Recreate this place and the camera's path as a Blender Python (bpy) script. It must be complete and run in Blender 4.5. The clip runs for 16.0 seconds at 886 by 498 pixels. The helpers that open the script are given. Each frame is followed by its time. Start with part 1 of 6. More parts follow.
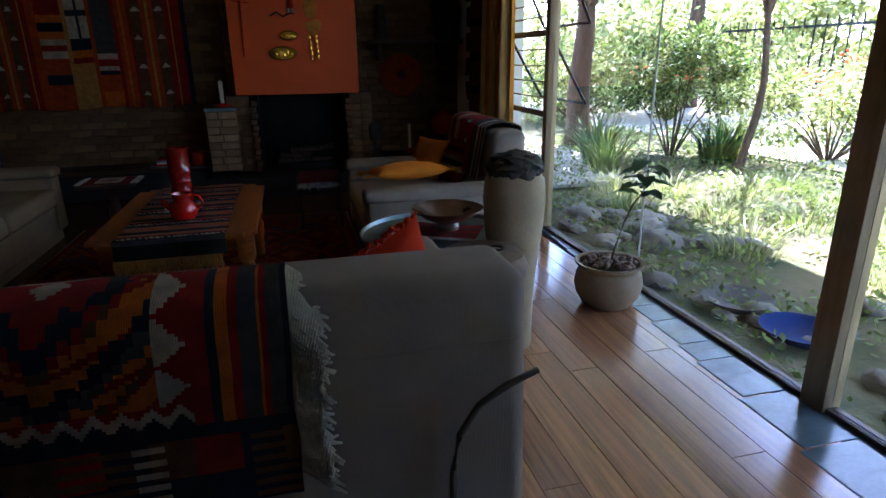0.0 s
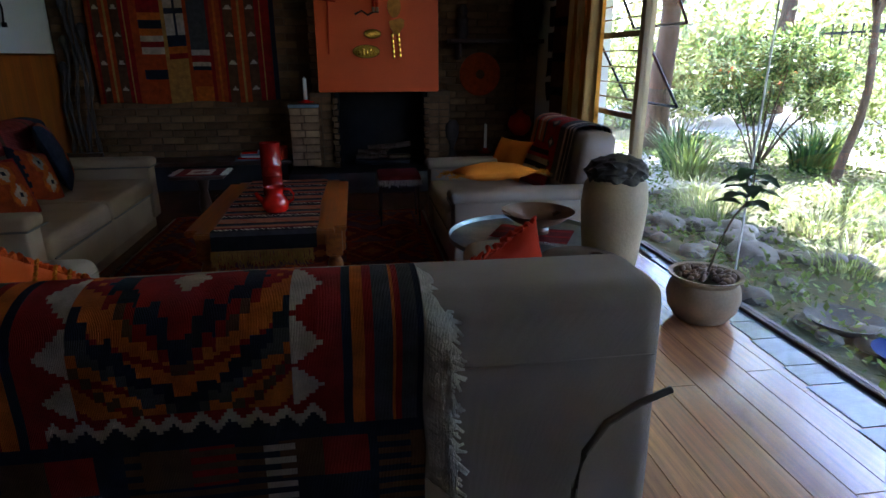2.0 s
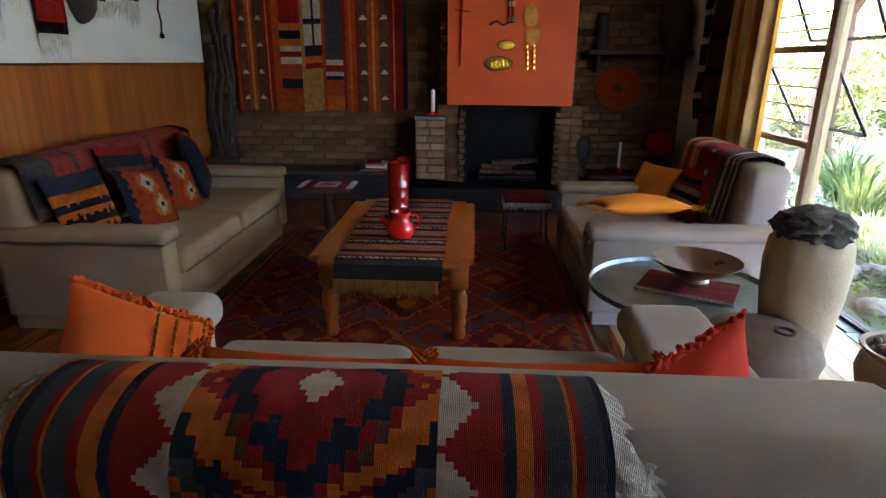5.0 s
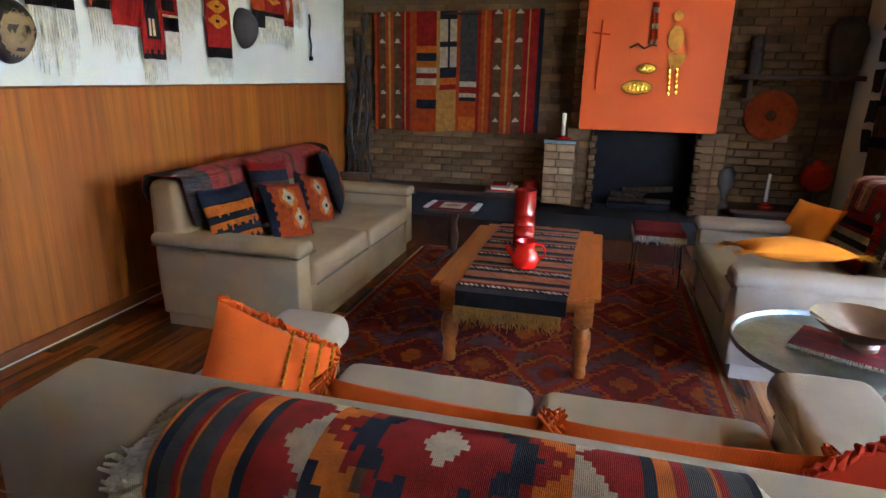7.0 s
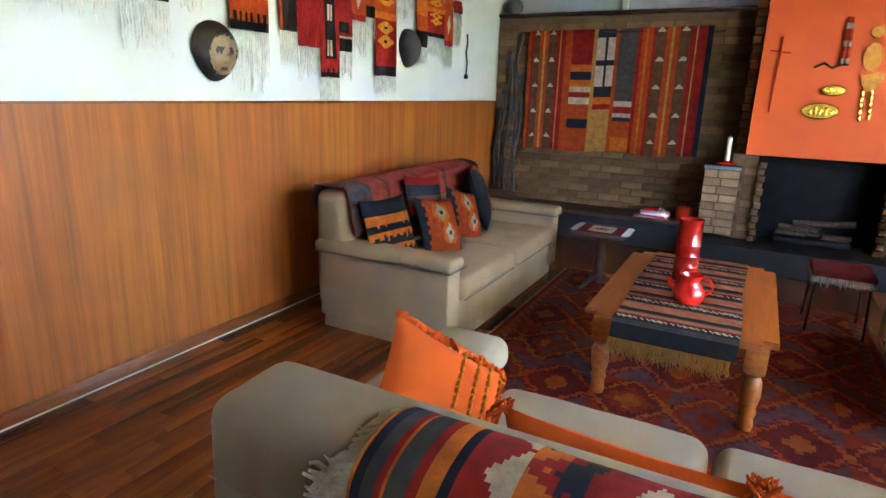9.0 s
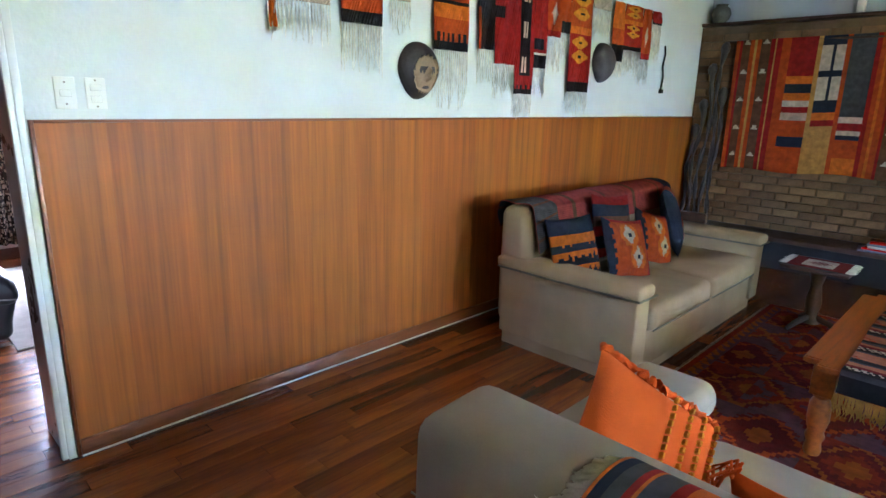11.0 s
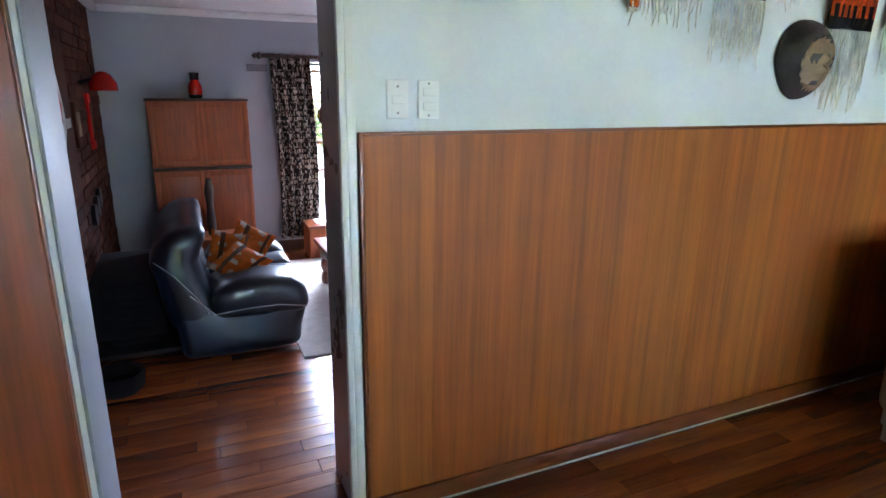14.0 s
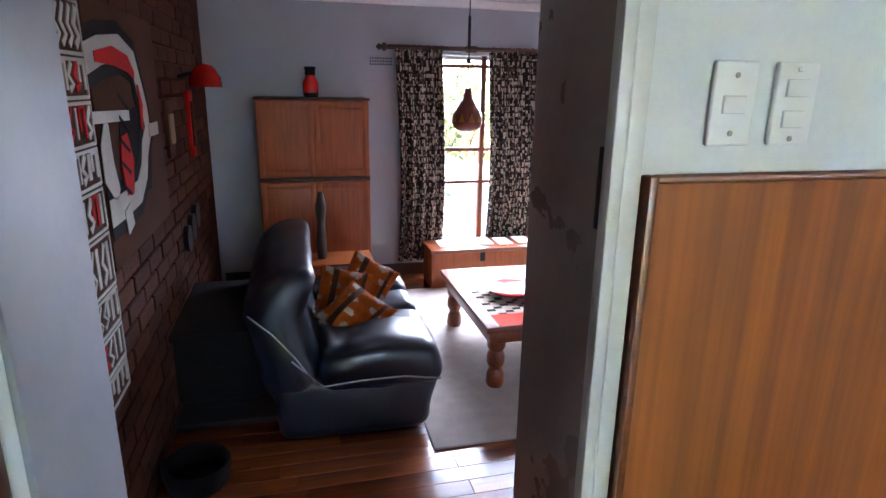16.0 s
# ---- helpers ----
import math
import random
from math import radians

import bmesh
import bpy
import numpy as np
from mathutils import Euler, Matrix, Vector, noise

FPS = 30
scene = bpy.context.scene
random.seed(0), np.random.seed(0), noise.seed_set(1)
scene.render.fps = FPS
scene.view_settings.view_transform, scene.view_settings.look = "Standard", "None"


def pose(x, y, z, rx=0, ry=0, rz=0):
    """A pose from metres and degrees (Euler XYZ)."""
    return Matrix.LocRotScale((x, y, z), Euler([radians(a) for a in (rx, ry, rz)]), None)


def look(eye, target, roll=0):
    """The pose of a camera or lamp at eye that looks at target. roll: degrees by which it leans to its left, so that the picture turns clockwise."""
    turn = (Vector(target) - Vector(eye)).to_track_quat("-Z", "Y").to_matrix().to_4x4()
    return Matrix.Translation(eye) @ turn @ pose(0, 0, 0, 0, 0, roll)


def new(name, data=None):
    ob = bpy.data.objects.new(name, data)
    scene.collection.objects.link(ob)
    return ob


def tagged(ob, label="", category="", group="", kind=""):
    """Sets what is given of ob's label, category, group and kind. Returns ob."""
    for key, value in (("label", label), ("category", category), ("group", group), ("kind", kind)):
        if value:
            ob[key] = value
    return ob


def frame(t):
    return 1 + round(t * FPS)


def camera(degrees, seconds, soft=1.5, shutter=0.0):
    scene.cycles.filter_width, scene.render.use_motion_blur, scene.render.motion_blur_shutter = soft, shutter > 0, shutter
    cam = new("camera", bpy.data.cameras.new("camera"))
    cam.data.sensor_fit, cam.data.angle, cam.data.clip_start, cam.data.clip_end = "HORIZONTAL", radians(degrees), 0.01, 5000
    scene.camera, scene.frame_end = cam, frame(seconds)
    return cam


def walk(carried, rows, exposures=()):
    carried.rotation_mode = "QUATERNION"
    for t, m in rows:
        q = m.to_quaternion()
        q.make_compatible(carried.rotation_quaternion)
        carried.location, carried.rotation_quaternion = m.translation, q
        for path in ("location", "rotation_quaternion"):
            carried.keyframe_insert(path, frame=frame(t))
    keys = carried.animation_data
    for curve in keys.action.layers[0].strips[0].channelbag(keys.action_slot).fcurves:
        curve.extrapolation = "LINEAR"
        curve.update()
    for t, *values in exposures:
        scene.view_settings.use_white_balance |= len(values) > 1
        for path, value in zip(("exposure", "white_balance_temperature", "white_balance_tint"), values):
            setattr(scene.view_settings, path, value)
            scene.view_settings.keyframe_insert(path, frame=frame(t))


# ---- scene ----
cam = camera(74.4, 16.0)
PATH = [
    (0, (0.259, 0.114, 1.34), (0.72, 1.958, 0.717), -0.8),
    (0.5, (0.218, 0.134, 1.346), (0.626, 1.989, 0.722), -0.7),
    (1, (0.184, 0.158, 1.344), (0.544, 2.024, 0.721), -0.5),
    (1.5, (0.149, 0.178, 1.343), (0.462, 2.053, 0.72), -0.3),
    (2, (0.108, 0.19, 1.338), (0.379, 2.072, 0.716), -0.1),
    (2.5, (0.072, 0.212, 1.335), (0.301, 2.1, 0.715), 0.0),
    (3, (0.043, 0.24, 1.34), (0.222, 2.133, 0.719), 0.1),
    (3.5, (0.028, 0.283, 1.356), (0.158, 2.18, 0.738), 0.2),
    (4, (0.021, 0.375, 1.373), (0.09, 2.276, 0.757), 0.3),
    (6.5, (-0.024, 0.578, 1.458), (-0.417, 2.451, 0.877), 0.8),
    (7, (-0.04, 0.578, 1.462), (-0.531, 2.433, 0.898), 1.0),
    (7.5, (-0.065, 0.574, 1.469), (-0.653, 2.404, 0.916), 1.2),
    (8, (-0.086, 0.568, 1.471), (-0.773, 2.366, 0.929), 1.4),
    (8.5, (-0.121, 0.557, 1.469), (-0.91, 2.316, 0.935), 1.5),
    (9, (-0.184, 0.565, 1.476), (-1.081, 2.274, 0.953), 1.7),
    (9.5, (-0.251, 0.559, 1.475), (-1.254, 2.212, 0.963), 1.8),
    (10, (-0.274, 0.574, 1.476), (-1.412, 2.139, 0.97), 1.5),
    (12.5, (-0.512, 0.482, 1.507), (-2.074, 1.626, 1.006), 1.3),
    (13, (-0.681, 0.469, 1.512), (-2.296, 1.53, 0.995), 1.0),
    (13.5, (-0.907, 0.504, 1.509), (-2.59, 1.449, 0.986), 0.8),
    (14, (-1.143, 0.539, 1.515), (-2.905, 1.323, 0.987), 0.7),
    (14.5, (-1.413, 0.529, 1.505), (-3.225, 1.188, 0.976), 0.7),
    (15, (-1.648, 0.487, 1.516), (-3.481, 1.083, 0.983), 0.7),
    (15.5, (-1.916, 0.516, 1.523), (-3.768, 1.05, 0.987), 0.9),
    (16, (-2.176, 0.558, 1.5), (-4.044, 1.031, 0.965), 0.9),
]
walk(cam, [(t, look(eye, target, roll)) for t, eye, target, roll in PATH],
     exposures=[(0, 3.4, 5200, 24), (3, 4.2, 5350, 27), (4, 4.7, 5550, 28), (6.5, 6.0, 5800, 28), (9, 6.75, 5600, 22), (10, 6.6, 5400, 20), (12.5, 6.2, 5200, 18), (14.5, 5.8, 5300, 20), (16, 5.75, 5600, 23)])

# ---- light ----
world = bpy.data.worlds.new("sky")
scene.world = world
world.use_nodes = True
wn = world.node_tree.nodes
sky = wn.new("ShaderNodeTexSky")
sky.sky_type, sky.sun_disc = "NISHITA", False
sky.sun_elevation, sky.sun_rotation = radians(58), radians(40)
world.node_tree.links.new(sky.outputs[0], wn["Background"].inputs[0])
wn["Background"].inputs[1].default_value = 0.15
sun = new("sun", bpy.data.lights.new("sun", "SUN"))
sun.data.energy, sun.data.angle, sun.data.color = 5.0, radians(0.5), (1.0, 0.95, 0.86)
sun.matrix_world = look((6, 7, 14), (0, 0, 0))


def window_light(name, place, target, sx, sy, watts, color, spread=180):
    """Sky light that enters through a glazed opening."""
    lamp = new(name, bpy.data.lights.new(name, "AREA"))
    lamp.data.shape, lamp.data.size, lamp.data.size_y = "RECTANGLE", sx, sy
    lamp.data.energy, lamp.data.color = watts, color
    lamp.data.spread = radians(spread)
    lamp.matrix_world = look(place, target)
    return lamp


window_light("window_light", (2.13, 2.4, 2.22), (0.0, 2.4, 2.0), 5.6, 0.34, 0.32, (0.95, 0.98, 1.0))
window_light("den_window_light", (-6.64, 2.3, 0.98), (-5.6, 2.0, 0.0), 1.3, 1.4, 2.7, (0.90, 0.95, 1.0), 105)

# ---- materials ----


def M(name, col, rough=0.6, var=0.18, scale=6.0, bump=0.1, fine=90.0, metal=0.0, stretch=(1, 1, 1), rnd=0.0, col2=None, coat=0.0, sheen=0.0, weave=0.0):
    m = bpy.data.materials.new(name)
    m.use_nodes = True
    lum = 0.3 * col[0] + 0.6 * col[1] + 0.1 * col[2]
    col = tuple(max(c * 0.35, lum + 1.22 * (c - lum)) for c in col)
    n, l = m.node_tree.nodes, m.node_tree.links
    b = n["Principled BSDF"]
    co = n.new("ShaderNodeTexCoord")
    mp = n.new("ShaderNodeMapping")
    mp.inputs["Scale"].default_value = stretch
    l.new(co.outputs["Object"], mp.inputs[0])
    big, small = n.new("ShaderNodeTexNoise"), n.new("ShaderNodeTexNoise")
    big.inputs["Scale"].default_value, small.inputs["Scale"].default_value = scale, fine
    big.inputs["Detail"].default_value, small.inputs["Detail"].default_value = 5, 3
    l.new(mp.outputs[0], big.inputs["Vector"]), l.new(mp.outputs[0], small.inputs["Vector"])
    mix = n.new("ShaderNodeMix")
    mix.data_type = "RGBA"
    dark = col2 or tuple(c * (1 - 1.3 * var) for c in col)
    light = tuple(min(1.0, c * (1 + 0.6 * var)) for c in col)
    mix.inputs[6].default_value, mix.inputs[7].default_value = (*dark, 1), (*light, 1)
    add = n.new("ShaderNodeMath")
    add.operation = "MULTIPLY_ADD"
    add.inputs[1].default_value = 0.35
    l.new(small.outputs[0], add.inputs[0]), l.new(big.outputs[0], add.inputs[2])
    rng = n.new("ShaderNodeMapRange")
    rng.inputs[1].default_value, rng.inputs[2].default_value = 0.42, 0.92
    l.new(add.outputs[0], rng.inputs[0]), l.new(rng.outputs[0], mix.inputs[0])
    out = mix.outputs[2]
    if rnd:
        oi, ge, hs = n.new("ShaderNodeObjectInfo"), n.new("ShaderNodeNewGeometry"), n.new("ShaderNodeHueSaturation")
        s, f = n.new("ShaderNodeMath"), n.new("ShaderNodeMath")
        f.operation = "FRACT"
        l.new(oi.outputs["Random"], s.inputs[0]), l.new(ge.outputs["Random Per Island"], s.inputs[1]), l.new(s.outputs[0], f.inputs[0])
        v, hu = n.new("ShaderNodeMapRange"), n.new("ShaderNodeMapRange")
        v.inputs[3].default_value, v.inputs[4].default_value = 1 - rnd, 1 + rnd
        hu.inputs[3].default_value, hu.inputs[4].default_value = 0.496, 0.504
        l.new(f.outputs[0], v.inputs[0]), l.new(v.outputs[0], hs.inputs["Value"])
        l.new(f.outputs[0], hu.inputs[0]), l.new(hu.outputs[0], hs.inputs["Hue"])
        l.new(out, hs.inputs["Color"])
        out = hs.outputs[0]
    l.new(out, b.inputs["Base Color"])
    b.inputs["Metallic"].default_value = metal
    rr = n.new("ShaderNodeMapRange")
    rr.inputs[3].default_value, rr.inputs[4].default_value = max(0.03, rough - 0.1), min(1, rough + 0.1)
    l.new(big.outputs[0], rr.inputs[0]), l.new(rr.outputs[0], b.inputs["Roughness"])
    b.inputs["Coat Weight"].default_value = coat
    b.inputs["Coat Roughness"].default_value = 0.12
    b.inputs["Sheen Weight"].default_value = sheen
    if rough > 0.8:
        b.inputs["Specular IOR Level"].default_value = 0.2
    bp = n.new("ShaderNodeBump")
    bp.inputs["Strength"].default_value, bp.inputs["Distance"].default_value = bump, 0.01
    src = small.outputs[0]
    if weave:
        wv = n.new("ShaderNodeTexWave")
        wv.inputs["Scale"].default_value, wv.inputs["Distortion"].default_value = weave, 1.5
        l.new(co.outputs["Object"], wv.inputs["Vector"])
        ad = n.new("ShaderNodeMath")
        l.new(wv.outputs[1], ad.inputs[0]), l.new(small.outputs[0], ad.inputs[1])
        src = ad.outputs[0]
    l.new(src, bp.inputs["Height"]), l.new(bp.outputs[0], b.inputs["Normal"])
    return m


def glass_material():
    m = bpy.data.materials.new("window_glass")
    m.use_nodes = True
    b = m.node_tree.nodes["Principled BSDF"]
    b.inputs["Base Color"].default_value = (0.97, 0.99, 0.98, 1)
    b.inputs["Roughness"].default_value, b.inputs["IOR"].default_value = 0.0, 1.45
    b.inputs["Transmission Weight"].default_value = 1.0
    return m


GLASS = glass_material()
WHITE = M("white_plaster", (0.72, 0.74, 0.73), 0.75, 0.06, 2.5, 0.12, 60)
GREY_WALL = M("pale_grey_plaster", (0.40, 0.415, 0.45), 0.8, 0.06, 2.5, 0.12, 60)
# brown chosen for a ceiling out of view, to lessen its bounced light
CEIL_DIM = M("bounce_cutting_ceiling", (0.30, 0.17, 0.08), 0.6, 0.25, 3, 0.08, 40, stretch=(1, 12, 12))
CEIL = M("ceiling_paint", (0.78, 0.78, 0.77), 0.8, 0.04, 3, 0.05, 60)
PANEL = M("sapele_veneer", (0.355, 0.117, 0.008), 0.60, 0.28, 2.0, 0.03, 8, stretch=(11, 11, 0.35), rnd=0.05, col2=(0.235, 0.066, 0.004), coat=0.05)
DOOR_VENEER = M("red_sapele_door_veneer", (0.22, 0.058, 0.014), 0.5, 0.3, 2.0, 0.03, 8, stretch=(11, 11, 0.35), col2=(0.14, 0.034, 0.008), coat=0.05)
TRIM = M("dark_stained_trim", (0.20, 0.065, 0.018), 0.4, 0.3, 5, 0.05, 40, stretch=(8, 1, 8), coat=0.2)
PLANK = M("jarrah_parquet", (0.19, 0.062, 0.026), 0.22, 0.3, 3.0, 0.05, 30, stretch=(14, 1.2, 14), rnd=0.42, col2=(0.11, 0.032, 0.014), coat=0.4)
# paler copy of the floor colour: glare from the garden window is put into it
PLANK_PALE = M("window_glare_boards", (0.46, 0.24, 0.125), 0.16, 0.3, 3.0, 0.05, 30, stretch=(18, 1.2, 18), rnd=0.2, col2=(0.26, 0.135, 0.07), coat=0.5)
SUBFLOOR = M("floor_joint_dark", (0.05, 0.02, 0.012), 0.6)
BRICK = M("brown_grey_brick", (0.165, 0.10, 0.055), 0.85, 0.3, 9, 0.4, 70, rnd=0.3)
MORTAR = M("mortar", (0.125, 0.085, 0.052), 0.9, 0.2, 12, 0.4, 90)
BRICK_LIGHT = M("sandy_brick", (0.30, 0.20, 0.12), 0.85, 0.3, 9, 0.4, 70, rnd=0.28)
BRICK_RED = M("dark_red_brick", (0.062, 0.023, 0.014), 0.9, 0.3, 9, 0.4, 70, rnd=0.3)
MORTAR_RED = M("brown_mortar", (0.075, 0.034, 0.022), 0.9, 0.2, 12, 0.3, 90)
SOOT = M("sooty_black", (0.011, 0.010, 0.010), 0.92, 0.4, 8, 0.3, 60)
HEARTH = M("black_hearth_stone", (0.016, 0.015, 0.015), 0.70, 0.4, 6, 0.15, 50)
ORANGE_PLASTER = M("orange_painted_plaster", (0.70, 0.15, 0.035), 0.7, 0.08, 2.5, 0.1, 60)
LINEN = M("beige_linen_upholstery", (0.33, 0.245, 0.16), 0.92, 0.14, 5, 0.35, 260, weave=160)
LINEN_GREY = M("oatmeal_linen_upholstery", (0.33, 0.28, 0.235), 0.92, 0.12, 5, 0.35, 260, weave=160)
PIPING = M("upholstery_piping", (0.16, 0.14, 0.11), 0.9, 0.15, 9, 0.2, 200)


def yarn(name, col):
    return M(name, col, 0.95, 0.3, 22, 0.8, 230, weave=110)


NAVY, GREYWOOL, RED, ORANGE, CREAM, BROWN = (yarn("navy_wool", (0.022, 0.026, 0.042)), yarn("charcoal_wool", (0.075, 0.07, 0.07)), yarn("red_wool", (0.30, 0.03, 0.026)),
    yarn("orange_wool", (0.60, 0.17, 0.02)), yarn("cream_wool", (0.58, 0.47, 0.37)), yarn("brown_wool", (0.13, 0.062, 0.035)))
RUST, PINK, TAN, PURPLE, BLACKWOOL, FRINGE = (yarn("rust_wool", (0.44, 0.085, 0.016)), yarn("faded_pink_wool", (0.33, 0.07, 0.06)), yarn("tan_wool", (0.50, 0.27, 0.10)),
    yarn("plum_wool", (0.16, 0.065, 0.075)), yarn("black_wool", (0.018, 0.016, 0.016)), yarn("cotton_fringe", (0.88, 0.82, 0.73)))
SALMON, YELLOW, MAROON = yarn("salmon_wool", (0.42, 0.17, 0.10)), yarn("amber_wool", (0.62, 0.27, 0.03)), yarn("maroon_wool", (0.17, 0.024, 0.022))
TERRACOTTA = M("burnt_orange_cotton", (0.56, 0.125, 0.02), 0.9, 0.15, 8, 0.4, 240, weave=140)
TERRA_RED = M("brick_red_cotton", (0.46, 0.06, 0.02), 0.9, 0.15, 8, 0.4, 240, weave=140)
AMBER = M("amber_cotton", (0.66, 0.25, 0.03), 0.9, 0.15, 8, 0.4, 240)
PINE = M("honey_pine", (0.36, 0.125, 0.032), 0.4, 0.3, 4, 0.06, 40, stretch=(14, 1.2, 14), col2=(0.22, 0.066, 0.016), coat=0.2)
DARKWOOD = M("dark_wood", (0.055, 0.026, 0.014), 0.5, 0.35, 6, 0.15, 50, stretch=(1, 6, 6))
REDWOOD = M("mahogany", (0.17, 0.05, 0.02), 0.35, 0.3, 4, 0.06, 40, stretch=(1.2, 14, 14), coat=0.25)
TEAK = M("teak_cabinet", (0.29, 0.085, 0.018), 0.5, 0.3, 4, 0.05, 40, stretch=(12, 12, 1), coat=0.05, col2=(0.20, 0.055, 0.012))
DEEPGLAZE = M("deep_red_glaze", (0.26, 0.020, 0.008), 0.24, 0.2, 5, 0.02, 60)
REDGLAZE = M("red_glaze", (0.55, 0.035, 0.012), 0.22, 0.15, 5, 0.02, 60, coat=0.5)
COPPER = M("tarnished_copper_tray", (0.33, 0.36, 0.36), 0.36, 0.4, 7, 0.1, 60, metal=0.85, col2=(0.16, 0.21, 0.22))
BRASS = M("brass", (0.85, 0.56, 0.16), 0.2, 0.2, 20, 0.25, 60, metal=1.0)
IRON = M("black_iron", (0.02, 0.02, 0.022), 0.5, 0.3, 20, 0.1, 80, metal=0.6)
POTTERY = M("olive_buff_stoneware", (0.40, 0.32, 0.20), 0.6, 0.2, 6, 0.15, 80)
POT_CLAY = M("tan_stoneware", (0.27, 0.19, 0.115), 0.55, 0.25, 8, 0.15, 80)
STONE = M("carved_dark_stone", (0.09, 0.085, 0.07), 0.8, 0.35, 12, 0.7, 40)
PEBBLE = M("brown_pebble", (0.22, 0.14, 0.09), 0.6, 0.3, 9, 0.2, 60, rnd=0.35)
SLATE = M("blue_slate", (0.16, 0.21, 0.235), 0.20, 0.35, 5, 0.25, 30, rnd=0.3)
FRAME = M("varnished_window_frame", (0.36, 0.27, 0.16), 0.45, 0.25, 5, 0.08, 40, stretch=(8, 8, 1))
JAMB = M("cream_gloss_paint", (0.70, 0.70, 0.66), 0.3, 0.08, 4, 0.06, 40)
# white door paint with the dimness of the left reveal mixed into its colour
JAMB_SHADED = M("shaded_white_gloss", (0.30, 0.32, 0.345), 0.5, 0.08, 4, 0.04, 40)
JAMB_INNER = M("brown_grey_gloss", (0.30, 0.25, 0.22), 0.3, 0.15, 6, 0.1, 40)
PLASTIC = M("white_switch_plastic", (0.80, 0.80, 0.77), 0.35, 0.03, 10, 0.0, 60)
CURTAIN = M("cream_curtain", (0.60, 0.44, 0.22), 0.9, 0.15, 6, 0.3, 200)
LEATHER = M("black_leather", (0.006, 0.009, 0.015), 0.33, 0.2, 7, 0.03, 140, coat=0.1)
CANDLE = M("white_wax", (0.80, 0.78, 0.72), 0.5, 0.04)
CARPET = M("beige_carpet", (0.48, 0.44, 0.40), 0.95, 0.12, 14, 0.6, 300)


def leaf_material(name, col, rnd=0.45):
    """Thin leaves that let part of the sunlight through."""
    m = M(name, col, 0.5, 0.3, 8, 0.1, 60, rnd=rnd)
    n, l = m.node_tree.nodes, m.node_tree.links
    b = n["Principled BSDF"]
    tr, mx = n.new("ShaderNodeBsdfTranslucent"), n.new("ShaderNodeMixShader")
    mx.inputs[0].default_value = 0.45
    l.new(b.inputs["Base Color"].links[0].from_socket, tr.inputs["Color"])
    l.new(b.outputs[0], mx.inputs[1]), l.new(tr.outputs[0], mx.inputs[2])
    l.new(mx.outputs[0], n["Material Output"].inputs[0])
    return m


LEAF = leaf_material("leaf_green", (0.17, 0.21, 0.07))
# yellow-green raised well past leaf colour, so strong sunlight is part of it
LEAF_BRIGHT = leaf_material("leaf_sun_paled", (0.40, 0.42, 0.19))
LEAF_DARK = leaf_material("leaf_dark_green", (0.055, 0.10, 0.035))
BARK = M("grey_brown_bark", (0.12, 0.085, 0.06), 0.9, 0.4, 10, 0.9, 30, stretch=(3, 3, 0.7))
SOIL = M("leaf_litter_soil", (0.12, 0.10, 0.06), 0.95, 0.45, 3, 0.9, 25, col2=(0.05, 0.07, 0.025))
ROCK = M("garden_rock", (0.20, 0.18, 0.15), 0.85, 0.3, 6, 0.8, 30, rnd=0.2)
PAVE = M("pale_paving", (0.45, 0.41, 0.35), 0.85, 0.2, 5, 0.3, 40, rnd=0.12)
BLUEGLAZE = M("blue_glaze", (0.008, 0.022, 0.09), 0.88, 0.3, 6, 0.05, 60)
FLOWER = M("orange_petals", (0.75, 0.16, 0.03), 0.6, 0.3, 8, 0.1, 60, rnd=0.4)
MASK_WOOD = M("dark_mask_wood", (0.05, 0.04, 0.035), 0.6, 0.35, 9, 0.3, 60)
MASK_FACE = M("ochre_mask_face", (0.27, 0.19, 0.115), 0.7, 0.3, 9, 0.3, 60)

# ---- mesh helpers ----


def part(name, bm, mats, parent=None, label="", smooth=40):
    me = bpy.data.meshes.new(name)
    bm.normal_update()
    bm.to_mesh(me)
    bm.free()
    for m in mats if isinstance(mats, (list, tuple)) else [mats]:
        me.materials.append(m)
    if smooth:
        me.shade_smooth()
        me.set_sharp_from_angle(angle=radians(smooth))
    ob = new(name, me)
    if parent is not None:
        ob.parent = parent
    if label:
        tagged(ob, label)
    return ob


def thing(name, loc, label, category, group="", rz=0.0, kind=""):
    ob = new(name)
    ob.empty_display_size = 0.1
    ob.matrix_world = pose(*loc, 0, 0, rz)
    return tagged(ob, label, category, group, kind)


def box(x0, x1, y0, y1, z0, z1, bevel=0.0, seg=2, bm=None):
    b = bmesh.new()
    bmesh.ops.create_cube(b, size=1)
    for v in b.verts:
        v.co = Vector(((x0 + x1) / 2 + v.co.x * (x1 - x0), (y0 + y1) / 2 + v.co.y * (y1 - y0), (z0 + z1) / 2 + v.co.z * (z1 - z0)))
    if bevel:
        bmesh.ops.bevel(b, geom=list(b.edges), offset=bevel, segments=seg, profile=0.5, affect="EDGES", clamp_overlap=True)
    return join(bm, b)


def join(bm, b):
    if bm is None:
        return b
    me = bpy.data.meshes.new("tmp")
    b.to_mesh(me)
    b.free()
    bm.from_mesh(me)
    bpy.data.meshes.remove(me)
    return bm


def soft(bm, cuts=2, amp=0.006, freq=5.0, seed=0.0):
    """Subdivide and push a padded form slightly out of true."""
    if cuts:
        bmesh.ops.subdivide_edges(bm, edges=[e for e in bm.edges if e.calc_length() > 0.12], cuts=cuts, use_grid_fill=True)
    for v in bm.verts:
        p = v.co * freq + Vector((seed, seed * 1.7, seed * 0.6))
        v.co += amp * noise.noise_vector(p)
    return bm


